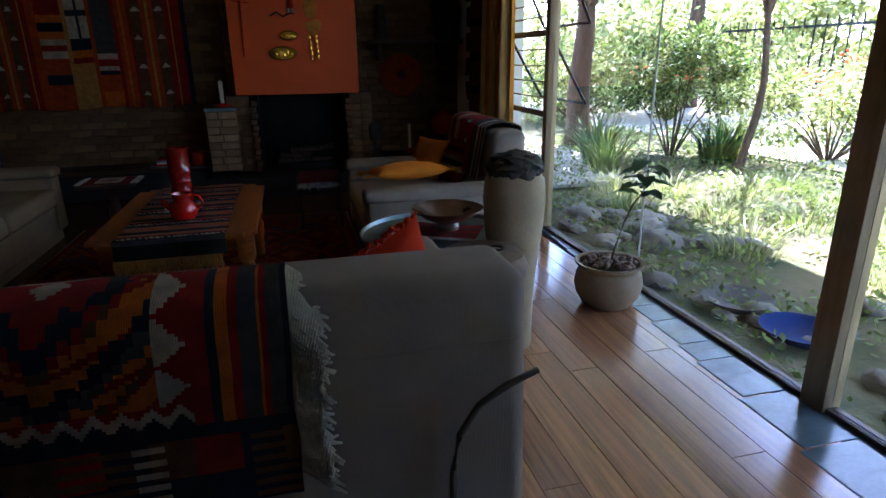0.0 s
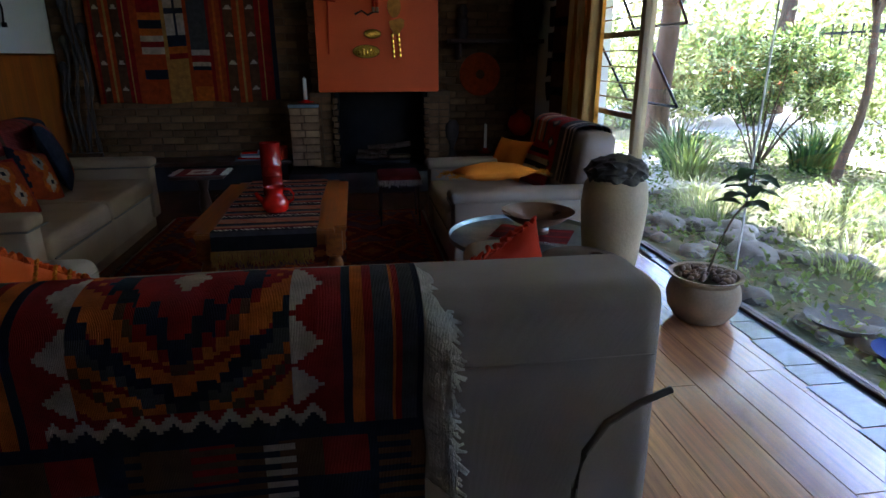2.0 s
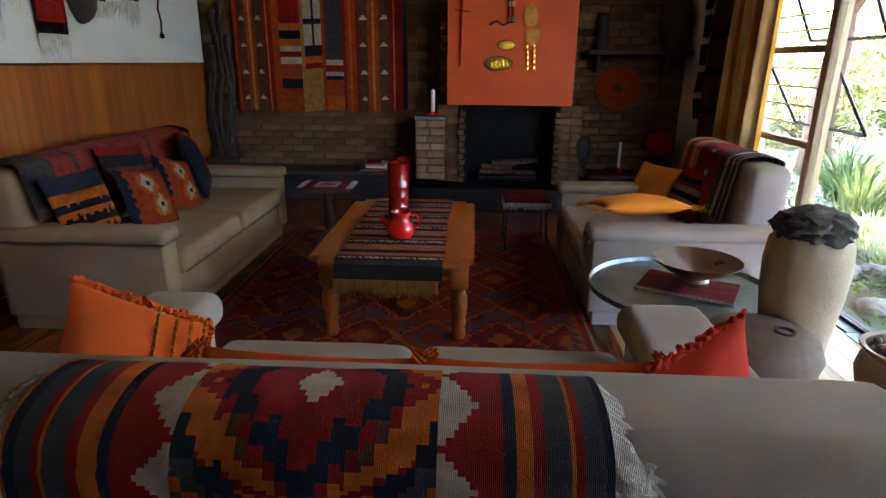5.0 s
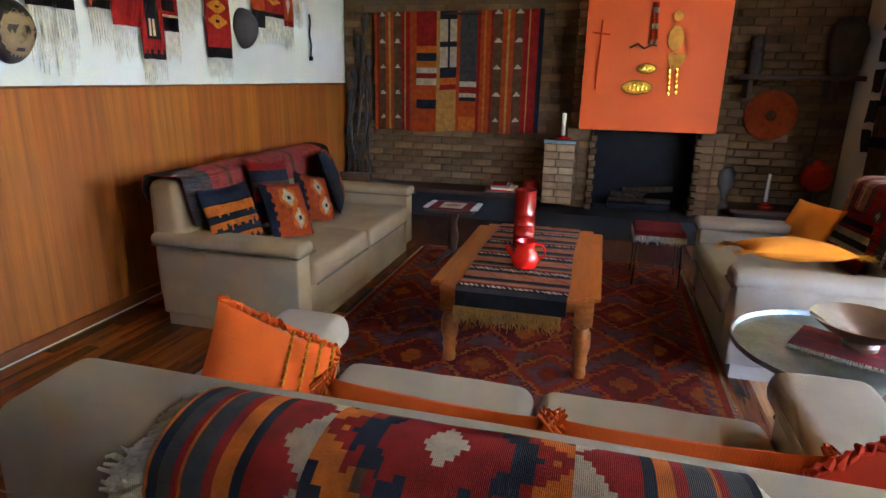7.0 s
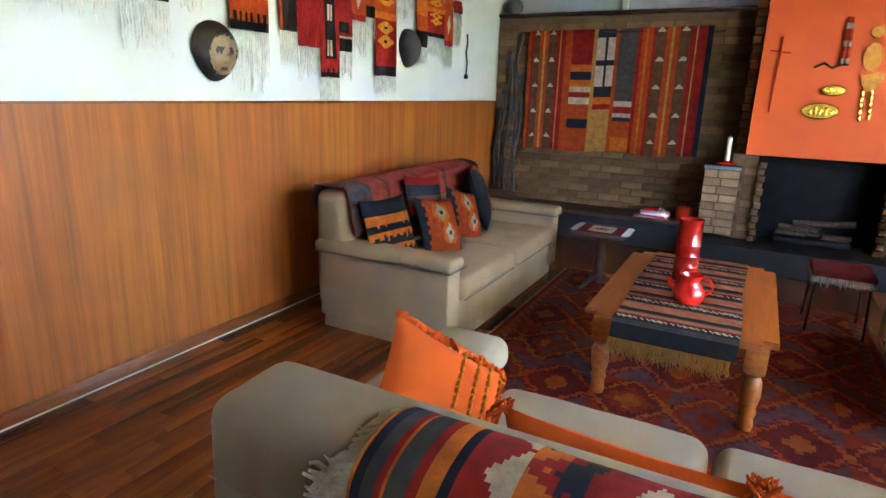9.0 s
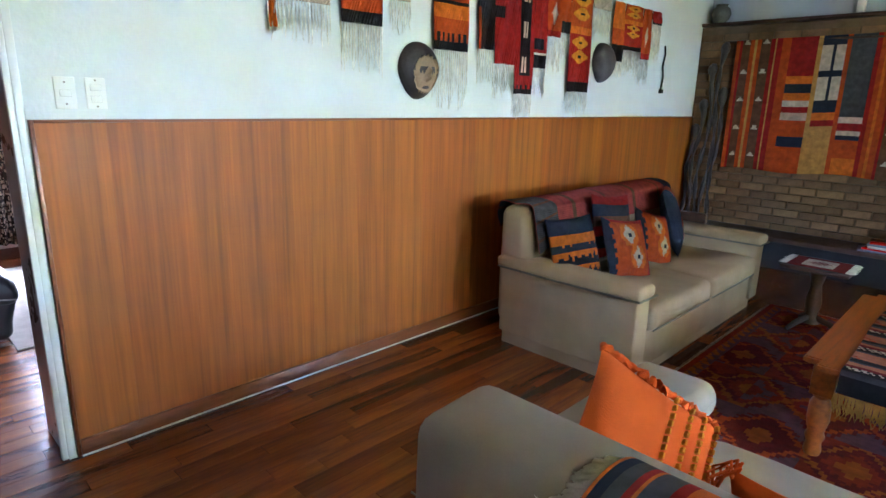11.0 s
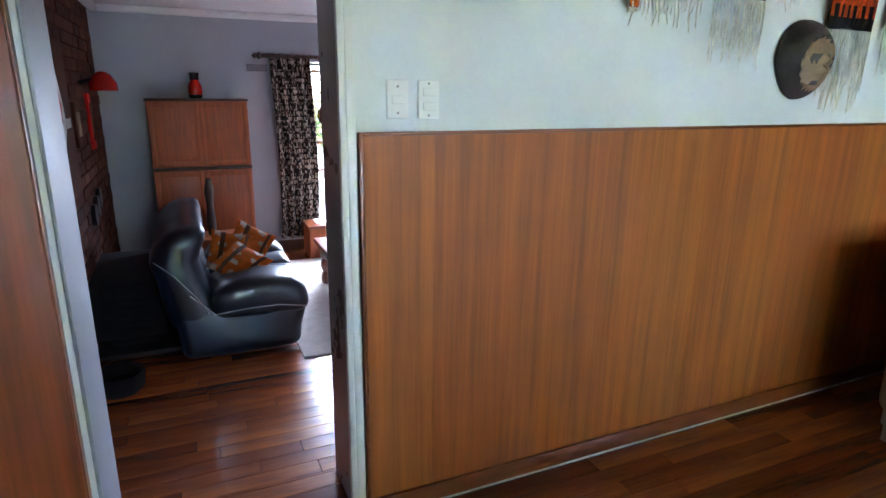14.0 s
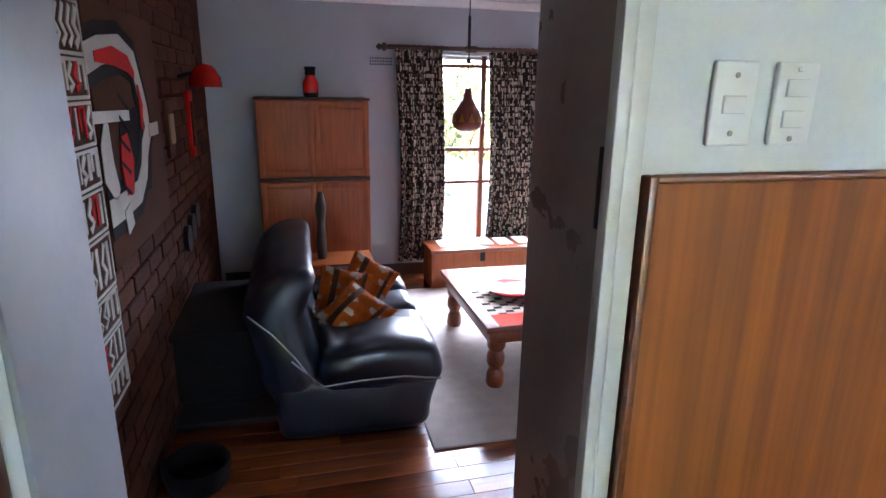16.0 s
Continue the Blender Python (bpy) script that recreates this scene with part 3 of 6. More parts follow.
def ruffle(c, w, h, mat, amp=0.022, sides="lrtb"):
    """A gathered edge round a cushion."""
    b = bmesh.new()
    for side in sides:
        n = 60
        pts = []
        for i in range(n + 1):
            f = i / n * 2 - 1
            x, z = {"l": (-w / 2, h / 2 + f * h / 2), "r": (w / 2, h / 2 + f * h / 2), "t": (f * w / 2, h), "b": (f * w / 2, 0.0)}[side]
            pts.append((x + 0.006 * math.sin(i * 2.1), amp * 0.5 * math.sin(i * 1.9), z + 0.006 * math.cos(i * 1.7)))
        tube(pts, [amp * (0.55 + 0.25 * math.sin(i * 2.4)) for i in range(n + 1)], 6, b)
    return part("ruffle", b, mat, c)


def stitched(c, w, h, xs, mat=YELLOW):
    for x in xs:
        b = bmesh.new()
        for k in range(16):
            z = 0.08 * h + k * h * 0.052
            box(x - 0.003, x + 0.003, -0.078, -0.066, z, z + 0.013, bm=b)
        part("stitching", b, mat, c, "amber running stitches")


c = cushion((-0.78, 1.60, 0.565), (0.38, 0.38), 0.13, TERRACOTTA, "burnt orange cotton cushion with stitched rows in the corner", rx=-40, ry=35, rz=46, seed=1)
ruffle(c, 0.38, 0.38, TERRACOTTA, 0.016, "rt"), stitched(c, 0.38, 0.38, (0.0, 0.05, 0.09, 0.13))
for x, rz, lab in ((-0.34, -3, "burnt orange bolster cushion with tasselled ends"), (0.17, 2, "burnt orange bolster cushion with knotted tassels")):
    c = cushion((x, 1.66, 0.455), (0.50, 0.36), 0.12, TERRACOTTA, lab, rx=4, rz=rz, seed=x)
    for sx in (-0.24, 0.24):
        b = bmesh.new()
        for k in range(26):
            a = k * 0.9
            tube([(sx, 0.01 * math.cos(a), 0.345), (sx + 0.012 * math.cos(a), 0.02 * math.sin(a), 0.37), (sx + 0.03 * math.copysign(1, sx) + 0.014 * math.cos(a), 0.028 * math.sin(a), 0.34), (sx + 0.04 * math.copysign(1, sx), 0.03 * math.sin(a), 0.27)], 0.0032, 5, b)
        part("tassel", b, TERRACOTTA, c, "knotted orange cord tassel")
c = cushion((0.53, 1.68, 0.47), (0.42, 0.42), 0.14, TERRA_RED, "brick red cotton cushion leaning in the sofa corner", rx=8, ry=-25, rz=20, seed=4)
ruffle(c, 0.42, 0.42, TERRA_RED, 0.012, "lt"), stitched(c, 0.42, 0.42, (0.02,))

# left sofa: throw and cushions
SX, SYL = -2.53, 3.27


def drapeL(u, v):
    y = 3.345 + 1.815 * u
    s_ = -0.12 + (0.50 + 0.10 * max(0.0, 0.2 - u) / 0.2) * v
    wob = 0.006 * noise.noise(Vector((y * 6, s_ * 9, 4.0)))
    end = max(0.0, 0.16 - u) / 0.16
    y -= 0.02 * end
    wob += 0.012 * end * math.sin(s_ * 40)
    if s_ < 0:
        return Vector((SX - 0.012 + wob, y, 0.86 + s_))
    if s_ < 0.24:
        a = s_ / 0.24 * math.pi
        return Vector((SX + 0.115 - 0.13 * math.cos(a), y, 0.86 + 0.048 * math.sin(a) + wob))
    return Vector((SX + 0.245 + 0.25 * (s_ - 0.24), y, 0.86 - (s_ - 0.24)))


def stripeL(u, v):
    if u < 0.12:
        return 1 if int(v * 40) % 7 else 4
    if u > 0.93:
        return 2
    return 4 if int(u * 60) % 13 == 0 else 0


th = thing("throw_blanket", (0, 0, 0), "faded pink striped kilim throw with a charcoal end on sofa", "throw")
part("cloth", sheet(drapeL, 90, 40, stripeL), [PINK, GREYWOOL, NAVY, CREAM, BROWN], th)


def eye_pattern(u, v):
    for cx, cz in ((0.45, 0.70), (0.60, 0.30)):
        a, b_ = abs(u - cx), abs(v - cz)
        if a < 0.04 and b_ < 0.045:
            return 0
        if a + b_ * 0.8 < 0.15:
            return 4
        if a + b_ * 0.8 < 0.27 and a < 0.22 and b_ < 0.20:
            return 3
    if u < 0.07 + 0.05 * tri(v * 6):
        return 0
    return 2 if u > 0.9 or v > 0.93 else 1


def teeth_pattern(u, v):
    if v > 0.72:
        return 0
    if v > 0.58:
        return 3
    k = v * 4.5 % 1
    return 0 if k < 0.45 + 0.4 * tri(u * 7) else 3


def bands_pattern(u, v):
    return (2, 0, 2, 5, 0, 2)[int(v * 6) % 6]


WOOLS = [NAVY, RUST, RED, ORANGE, CREAM, BROWN]
cushion((-2.06, 3.53, 0.45), (0.40, 0.40), 0.13, WOOLS, "navy kilim cushion with toothed orange rows on the sofa", rx=-20, rz=80, pattern=teeth_pattern, seed=2)
cushion((-1.92, 3.90, 0.43), (0.38, 0.39), 0.13, WOOLS, "rust kilim cushion with two cream flower eyes on the sofa", rx=-26, ry=8, rz=76, pattern=eye_pattern, seed=3)
cushion((-1.96, 4.33, 0.43), (0.38, 0.38), 0.13, WOOLS, "rust kilim cushion with flower eyes and a navy edge", rx=-24, ry=16, rz=80, pattern=eye_pattern, seed=5)
cushion((-2.12, 4.04, 0.50), (0.46, 0.42), 0.12, WOOLS, "red and navy banded kilim cushion behind others", rx=-14, ry=6, rz=88, pattern=bands_pattern, seed=6)
cushion((-2.02, 4.84, 0.43), (0.46, 0.50), 0.14, WOOLS, "navy kilim cushion with a rust band in the sofa corner", rx=-18, rz=112, pattern=lambda u, v: 0 if u < 0.45 or u > 0.8 else (1 if int(v * 12) % 3 else 5), seed=7)

# armchair: throw and cushions


def drapeR(u, v):
    y = 3.86 + 0.86 * u
    s_ = -0.15 + 0.72 * v
    wob = 0.008 * noise.noise(Vector((y * 5, s_ * 8, 9.0)))
    if s_ < 0:
        return Vector((1.755 + wob, y, 0.88 + s_))
    if s_ < 0.24:
        a = s_ / 0.24 * math.pi
        return Vector((1.625 + 0.13 * math.cos(a), y, 0.88 + 0.045 * math.sin(a) + wob))
    return Vector((1.495 - 0.22 * (s_ - 0.24), y - 0.10 * (s_ - 0.24), 0.88 - (s_ - 0.24)))


def stripeR(u, v):
    k = u * 1.15
    if k < 0.16:
        return 0 if int(u * 70) % 5 else 4
    if k < 0.22:
        return 4
    if k < 0.34:
        return 0
    if k < 0.7:
        d = abs((v * 5) % 1 - 0.5) + abs(k - 0.52) * 3
        return 4 if d < 0.14 else (0 if d < 0.3 else 2)
    return (3, 4, 3, 2, 0, 3)[int(k * 22) % 6]


th = thing("throw_blanket", (0, 0, 0), "red kilim throw with dark and cream stripes on armchair", "throw")
part("cloth", sheet(drapeR, 70, 60, stripeR), [GREYWOOL, NAVY, RED, SALMON, CREAM], th)
cushion((1.36, 4.36, 0.43), (0.42, 0.36), 0.13, [RED, BLACKWOOL, CREAM, MAROON], "red cushion with black and cream woven bands on the armchair", rx=-24, rz=-82, pattern=lambda u, v: (3, 0, 0, 2, 1, 2, 0, 1, 0, 0)[int(v * 10)], seed=8)
c = cushion((1.22, 4.66, 0.43), (0.40, 0.34), 0.13, AMBER, "crumpled amber cushion slumped in the armchair corner", rx=-30, rz=-62, seed=9)
c = cushion((0.98, 3.68, 0.66), (0.50, 0.30), 0.11, AMBER, "amber cushion with loose corner tassels lying across the arm", rx=-96, rz=8, seed=10)
for sx in (-0.24, 0.24):
    for z in (0.02, 0.28):
        part("tassel", fringe([(sx + 0.004 * k, 0.0, z) for k in range(-8, 8)], (math.copysign(0.07, sx), 0.01, 0.0), 0.03, 0.0022, int(sx * 100 + z * 10)), YELLOW, c, "loose amber thread tassel")

# coffee table
t = thing("coffee_table", (-0.388, 3.825, 0), "honey pine coffee table with turned legs and rounded corners", "table")
b = box(-0.412, 0.412, -0.66, 0.66, 0.462, 0.492)
bmesh.ops.bevel(b, geom=[e for e in b.edges if abs(e.verts[0].co.z - e.verts[1].co.z) > 0.01], offset=0.06, segments=6, affect="EDGES")
bmesh.ops.bevel(b, geom=[e for e in b.edges if abs(e.verts[0].co.z - e.verts[1].co.z) < 0.001 and e.calc_face_angle(0) > 1], offset=0.006, segments=2, affect="EDGES")
part("tabletop", b, PINE, t)
part("apron", box(-0.36, 0.36, -0.50, -0.475, 0.36, 0.462, 0.003), PINE, t), part("apron", box(-0.36, 0.36, 0.475, 0.50, 0.36, 0.462, 0.003), PINE, t)
part("apron", box(-0.36, -0.335, -0.475, 0.475, 0.36, 0.462, 0.003), PINE, t), part("apron", box(0.335, 0.36, -0.475, 0.475, 0.36, 0.462, 0.003), PINE, t)
for x in (-0.34, 0.34):
    for y in (-0.48, 0.48):
        b = lathe([(0.030, 0.011), (0.036, 0.03), (0.030, 0.07), (0.040, 0.10), (0.032, 0.12), (0.045, 0.18), (0.043, 0.25), (0.03, 0.28), (0.044, 0.30)], 20, None, x, y)
        box(x - 0.045, x + 0.045, y - 0.045, y + 0.045, 0.30, 0.462, 0.004, bm=b)
        part("leg", b, PINE, t)


def runner(u, v):
    s_ = v * 1.53 - 0.10
    x = -0.395 + (u - 0.5) * 0.53 + 0.006 * math.sin(v * 9)
    if s_ < 0:
        return Vector((x, 3.158 - 0.0, 0.499 + s_))
    if s_ > 1.335:
        return Vector((x, 4.493, 0.499 - (s_ - 1.335)))
    return Vector((x, 3.158 + s_, 0.4995 + 0.0015 * noise.noise(Vector((x * 20, s_ * 20, 0)))))


def runner_pattern(u, v):
    k = (v * 17) % 3.0
    if v < 0.05:
        return 0
    if k < 0.9:
        return 2 if (int(u * 34) + int(v * 120)) % 11 else 1
    if k < 1.15:
        return 4
    if k < 1.45:
        return 0
    if k < 1.75:
        return 3 if int(u * 40 + v * 90) % 2 else 0
    if k < 2.05:
        return 5
    if k < 2.4:
        return 2
    return 4 if k < 2.6 else 0


th = thing("table_runner", (0, 0, 0), "striped woven table runner in charcoal salmon and cream", "runner")
part("cloth", sheet(runner, 56, 120, runner_pattern, 0.004), [BLACKWOOL, RUST, SALMON, CREAM, GREYWOOL, MAROON], th)
part("fringe", fringe([(-0.66 + 0.51 * i / 90, 3.150, 0.40) for i in range(91)], (0, -0.004, -0.09), 0.012, 0.003, 7), TAN, th, "tan cotton fringe hanging over the end")
part("fringe", fringe([(-0.66 + 0.51 * i / 60, 4.499, 0.41) for i in range(61)], (0, 0.004, -0.08), 0.010, 0.002, 8), FRINGE, th)
# vase and jug
v_ = thing("vase", (-0.435, 3.93, 0.501), "tall cylindrical red glazed vase with raised rings", "vase")
part("body", lathe([(0.058, 0.0), (0.062, 0.01), (0.062, 0.08), (0.065, 0.085), (0.062, 0.09), (0.062, 0.14), (0.065, 0.145), (0.062, 0.15), (0.062, 0.20), (0.065, 0.205), (0.062, 0.21), (0.063, 0.335), (0.066, 0.345), (0.056, 0.345), (0.054, 0.05)], 36), DEEPGLAZE, v_)
j = thing("jug", (-0.375, 3.55, 0.501), "squat glossy red jug with a spout and loop handle", "jug")
part("body", lathe([(0.045, 0.0), (0.06, 0.006), (0.074, 0.035), (0.076, 0.055), (0.062, 0.085), (0.048, 0.10), (0.046, 0.125), (0.056, 0.145), (0.050, 0.143), (0.04, 0.11)], 36), REDGLAZE, j)
part("handle", tube([(0.045, 0, 0.13), (0.085, 0, 0.128), (0.105, 0, 0.10), (0.10, 0, 0.07), (0.072, 0, 0.052)], 0.008, 8), REDGLAZE, j)
part("spout", tube([(-0.06, 0, 0.06), (-0.09, 0, 0.085), (-0.105, 0, 0.115)], [0.02, 0.014, 0.009], 10), REDGLAZE, j)

# rug


def rug_pattern(u, v):
    x, y = u * 2.14, v * 3.25
    if x < 0.10 or x > 2.04 or y < 0.10 or y > 3.15:
        e = min(x, 2.14 - x, y, 3.25 - y)
        if e < 0.03:
            return 2
        return 1 if tri((x + y) / 0.09) > (e - 0.03) / 0.07 else 3
    cx, cy = 0.37, 0.46
    row = math.floor(y / cy)
    a, b_ = abs((x / cx + 0.5 * (row % 2)) % 1 - 0.5) * 2, abs((y / cy) % 1 - 0.5) * 2
    q = lambda k: math.floor(k * 9) / 9
    d = q(a) + q(b_)
    tooth = 0.10 * ((int(x / 0.028) + int(y / 0.028)) % 2)
    alt = (int(x / cx) + 2 * row) % 3
    if d < 0.24:
        return 1 if alt != 1 else 2
    if d < 0.50 + tooth:
        return (2, 3, 5)[alt]
    if d < 0.78:
        return (5, 2, 5)[alt]
    if d < 0.98 + tooth:
        return 0 if alt == 2 else 1
    if d < 1.08 + tooth:
        return 5
    return 2 if alt == 0 else 3


th = thing("rug", (0, 0, 0), "flat woven kilim rug with stepped diamonds in rust plum and orange", "rug")
part("cloth", sheet(lambda u, v: Vector((-1.49 + 2.14 * u, 2.18 + 3.25 * v, 0.009 + 0.0015 * noise.noise(Vector((u * 12, v * 12, 0))))), 130, 180, rug_pattern, 0.006), [RUST, yarn("dull_orange_wool", (0.40, 0.115, 0.025)), yarn("oxblood_wool", (0.28, 0.045, 0.028)), PURPLE, BLACKWOOL, MAROON], th)
part("fringe", fringe([(-1.495, 2.2 + 3.2 * i / 160, 0.006) for i in range(161)] , (-0.02, 0, 0), 0.004, 0.002, 9) , CREAM, th)
part("fringe", fringe([(0.655, 2.2 + 3.2 * i / 160, 0.006) for i in range(161)], (0.02, 0, 0), 0.004, 0.002, 10), CREAM, th)
part("fringe", fringe([(-1.47 + 2.1 * i / 120, 5.435, 0.006) for i in range(121)], (0, 0.025, 0), 0.004, 0.002, 11), CREAM, th)

# stool
t = thing("stool", (0.43, 5.06, 0), "small iron stool with a red woven fringed seat pad", "stool")
for x in (-0.15, 0.15):
    for y in (-0.16, 0.16):
        part("leg", tube([(x * 1.08, y * 1.08, 0.011), (x, y, 0.36)], 0.008, 8), IRON, t)
part("seat_frame", box(-0.17, 0.17, -0.18, 0.18, 0.355, 0.375, 0.004), IRON, t)
part("seat_pad", soft(box(-0.175, 0.175, -0.185, 0.185, 0.375, 0.43, 0.02, 3), 2, 0.004), [MAROON], t, "red woven seat pad")
part("fringe", fringe([(-0.175 + 0.35 * i / 50, -0.188, 0.395) for i in range(51)], (0, -0.004, -0.055), 0.008, 0.0025, 12), FRINGE, t)
part("fringe", fringe([(-0.178, -0.18 + 0.36 * i / 50, 0.395) for i in range(51)], (-0.004, 0, -0.055), 0.008, 0.0025, 13), FRINGE, t)
# side table with mat
t = thing("side_table", (-1.15, 5.08, 0), "dark wooden pedestal side table", "table")
part("tabletop", box(-0.20, 0.20, -0.19, 0.19, 0.44, 0.465, 0.006), DARKWOOD, t)
part("pedestal", lathe([(0.06, 0.05), (0.035, 0.10), (0.05, 0.2), (0.03, 0.32), (0.05, 0.40), (0.09, 0.44)], 20), DARKWOOD, t)
for k in range(3):
    a = k * 2.094
    part("foot", tube([(0.03 * math.cos(a), 0.03 * math.sin(a), 0.09), (0.12 * math.cos(a), 0.12 * math.sin(a), 0.06), (0.2 * math.cos(a), 0.2 * math.sin(a), 0.016)], [0.022, 0.02, 0.014], 8), DARKWOOD, t)
th = thing("table_mat", (-1.15, 5.08, 0.466), "small maroon and cream woven mat with fringed ends", "mat")
part("cloth", sheet(lambda u, v: Vector((-0.17 + 0.34 * u, -0.15 + 0.30 * v, 0.004)), 40, 34, lambda u, v: 1 if 0.22 < u < 0.78 and 0.15 < v < 0.85 and not (abs(u - 0.5) + abs(v - 0.5) < 0.22 and (int(u * 30) + int(v * 30)) % 3) else 0, 0.003), [MAROON, CREAM], th)
for sx in (-1, 1):
    part("fringe", fringe([(0.17 * sx, -0.14 + 0.28 * i / 30, 0.003) for i in range(31)], (0.05 * sx, 0, 0.0), 0.005, 0.003, 14 + sx), FRINGE, th)

# copper tray table
t = thing("tray_table", (0.94, 2.99, -0.035), "round tarnished copper tray on folding dark wooden legs", "table")
part("tray", lathe([(0.0, 0.488), (0.36, 0.488), (0.385, 0.492), (0.392, 0.512), (0.398, 0.512), (0.395, 0.488), (0.37, 0.480), (0.0, 0.480)][::-1], 56), COPPER, t)
for k in range(4):
    a = k * math.pi / 2 + 0.4
    part("leg", tube([(0.26 * math.cos(a), 0.26 * math.sin(a), 0.035), (-0.22 * math.cos(a + 0.5), -0.22 * math.sin(a + 0.5), 0.478)], 0.016, 6), DARKWOOD, t)
th = thing("tray_mat", (0.99, 3.03, 0.457), "dark maroon woven mat with a cream fringe on the tray", "mat")
part("cloth", sheet(lambda u, v: Matrix.Rotation(-0.5, 3, "Z") @ Vector((-0.2 + 0.4 * u, -0.13 + 0.26 * v, 0.004 + 0.002 * math.sin(u * 15))), 30, 20, lambda u, v: 0 if int(v * 10) % 4 else 1, 0.003), [MAROON, RED], th)
part("fringe", fringe([Matrix.Rotation(-0.5, 3, "Z") @ Vector((-0.2 + 0.4 * i / 44, -0.13, 0.004)) for i in range(45)], (-0.015, -0.035, 0), 0.008, 0.0028, 20), FRINGE, th)
t = thing("bowl", (1.02, 3.05, 0.462), "wide turned wooden bowl with a grey sheen", "bowl")
part("body", lathe([(0.06, 0.0), (0.065, 0.02), (0.055, 0.035), (0.13, 0.07), (0.185, 0.11), (0.19, 0.118), (0.178, 0.112), (0.10, 0.07), (0.0, 0.055)], 48), M("turned_walnut", (0.12, 0.065, 0.04), 0.3, 0.35, 5, 0.05, 30, coat=0.4), t)
t = thing("carved_stool", (1.0, 2.36, 0), "rounded carved wooden stool with a grey-brown seat", "stool")
part("body", soft(lathe([(0.12, 0.0), (0.15, 0.03), (0.13, 0.12), (0.12, 0.3), (0.17, 0.42), (0.19, 0.50), (0.17, 0.55), (0.10, 0.575), (0.0, 0.58)], 36), 0, 0.006), M("weathered_carved_wood", (0.16, 0.115, 0.08), 0.6, 0.35, 6, 0.3, 40), t)
part("carved_ring", lathe([(0.03, 0.573), (0.034, 0.585), (0.026, 0.585), (0.022, 0.573)], 20, None, 0.04, -0.05), DARKWOOD, t)

# tall urn
t = thing("urn", (1.205, 2.55, 0), "tall olive buff stoneware urn topped with a carved dark stone", "urn")
part("body", lathe([(0.095, 0.0), (0.10, 0.02), (0.098, 0.2), (0.112, 0.42), (0.135, 0.62), (0.142, 0.74), (0.134, 0.82), (0.115, 0.845), (0.10, 0.84), (0.09, 0.80)], 40), POTTERY, t)
b = bmesh.new()
bmesh.ops.create_icosphere(b, subdivisions=4, radius=1)
for v in b.verts:
    f = 1 + 0.20 * noise.noise(v.co * 4) + 0.10 * noise.noise(v.co * 9)
    v.co = Vector((v.co.x * 0.128 * f, v.co.y * 0.128 * f, 0.87 + v.co.z * 0.075 * f))
part("carved_top", b, STONE, t, "rough carved dark stone lump")

# potted plant
t = thing("potted_plant", (1.90, 2.86, 0), "tan stoneware pot with brown pebbles and a thin leggy plant", "plant pot")
part("pot", lathe([(0.12, 0.0), (0.135, 0.01), (0.175, 0.07), (0.188, 0.13), (0.178, 0.19), (0.162, 0.215), (0.172, 0.235), (0.188, 0.245), (0.188, 0.255), (0.165, 0.25), (0.15, 0.21)], 44), POT_CLAY, t)
part("soil", lathe([(0.155, 0.205), (0.155, 0.225), (0.0, 0.23)], 24), SOIL, t)
rng = random.Random(4)
b0 = bmesh.new()
bmesh.ops.create_icosphere(b0, subdivisions=2, radius=0.02)
for v in b0.verts:
    v.co *= 1 + 0.2 * noise.noise(v.co * 60)
peb = part("pebble", b0, PEBBLE, t)
for k in range(60):
    a, r = rng.uniform(0, 6.283), 0.145 * math.sqrt(rng.random())
    m_ = Matrix.LocRotScale((r * math.cos(a), r * math.sin(a), 0.238 + rng.uniform(0, 0.012)), Euler((rng.random() * 6, rng.random() * 6, 0)), (rng.uniform(0.8, 1.3), rng.uniform(0.7, 1.1), rng.uniform(0.55, 0.9)))
    if k == 0:
        peb.matrix_basis = m_
        continue
    o = new("pebble", peb.data)
    o.parent, o.matrix_basis = t, m_
part("stem", tube([(0, 0, 0.22), (0.03, 0.0, 0.34), (0.07, 0.0, 0.47), (0.11, 0.0, 0.56), (0.16, 0.0, 0.62), (0.19, 0, 0.70), (0.19, 0, 0.79)], [0.006, 0.006, 0.005, 0.005, 0.005, 0.004, 0.003], 8), BARK, t)


def leaf(bm, base, way, up, length, width, fold=0.15):
    """One pointed leaf blade with a folded midrib."""
    way, side = Vector(way).normalized(), Vector(way).cross(Vector(up)).normalized()
    n_ = side.cross(way)
    mid = [bm.verts.new(Vector(base) + way * length * f + n_ * length * (-0.35 * f * f)) for f in (0, 0.35, 0.7, 1.0)]
    l_ = [bm.verts.new(mid[k].co + side * width * w_ + n_ * width * fold) for k, w_ in ((1, 0.5), (2, 0.4))]
    r_ = [bm.verts.new(mid[k].co - side * width * w_ + n_ * width * fold) for k, w_ in ((1, 0.5), (2, 0.4))]
    for q in ((mid[0], mid[1], l_[0]), (mid[1], mid[2], l_[1], l_[0]), (mid[2], mid[3], l_[1]), (mid[1], mid[0], r_[0]), (mid[2], mid[1], r_[0], r_[1]), (mid[3], mid[2], r_[1])):
        bm.faces.new(q)


for k in range(13):
    a = k * 2.4
    z = 0.60 + 0.22 * k / 13
    px = 0.15 + 0.04 * k / 15
    b = bmesh.new()
    leaf(b, (px, 0, z), (math.cos(a), math.sin(a), 0.35 - 0.03 * k), (0, 0, 1), rng.uniform(0.13, 0.19), 0.10)
    part("leaf", b, LEAF_DARK, t)

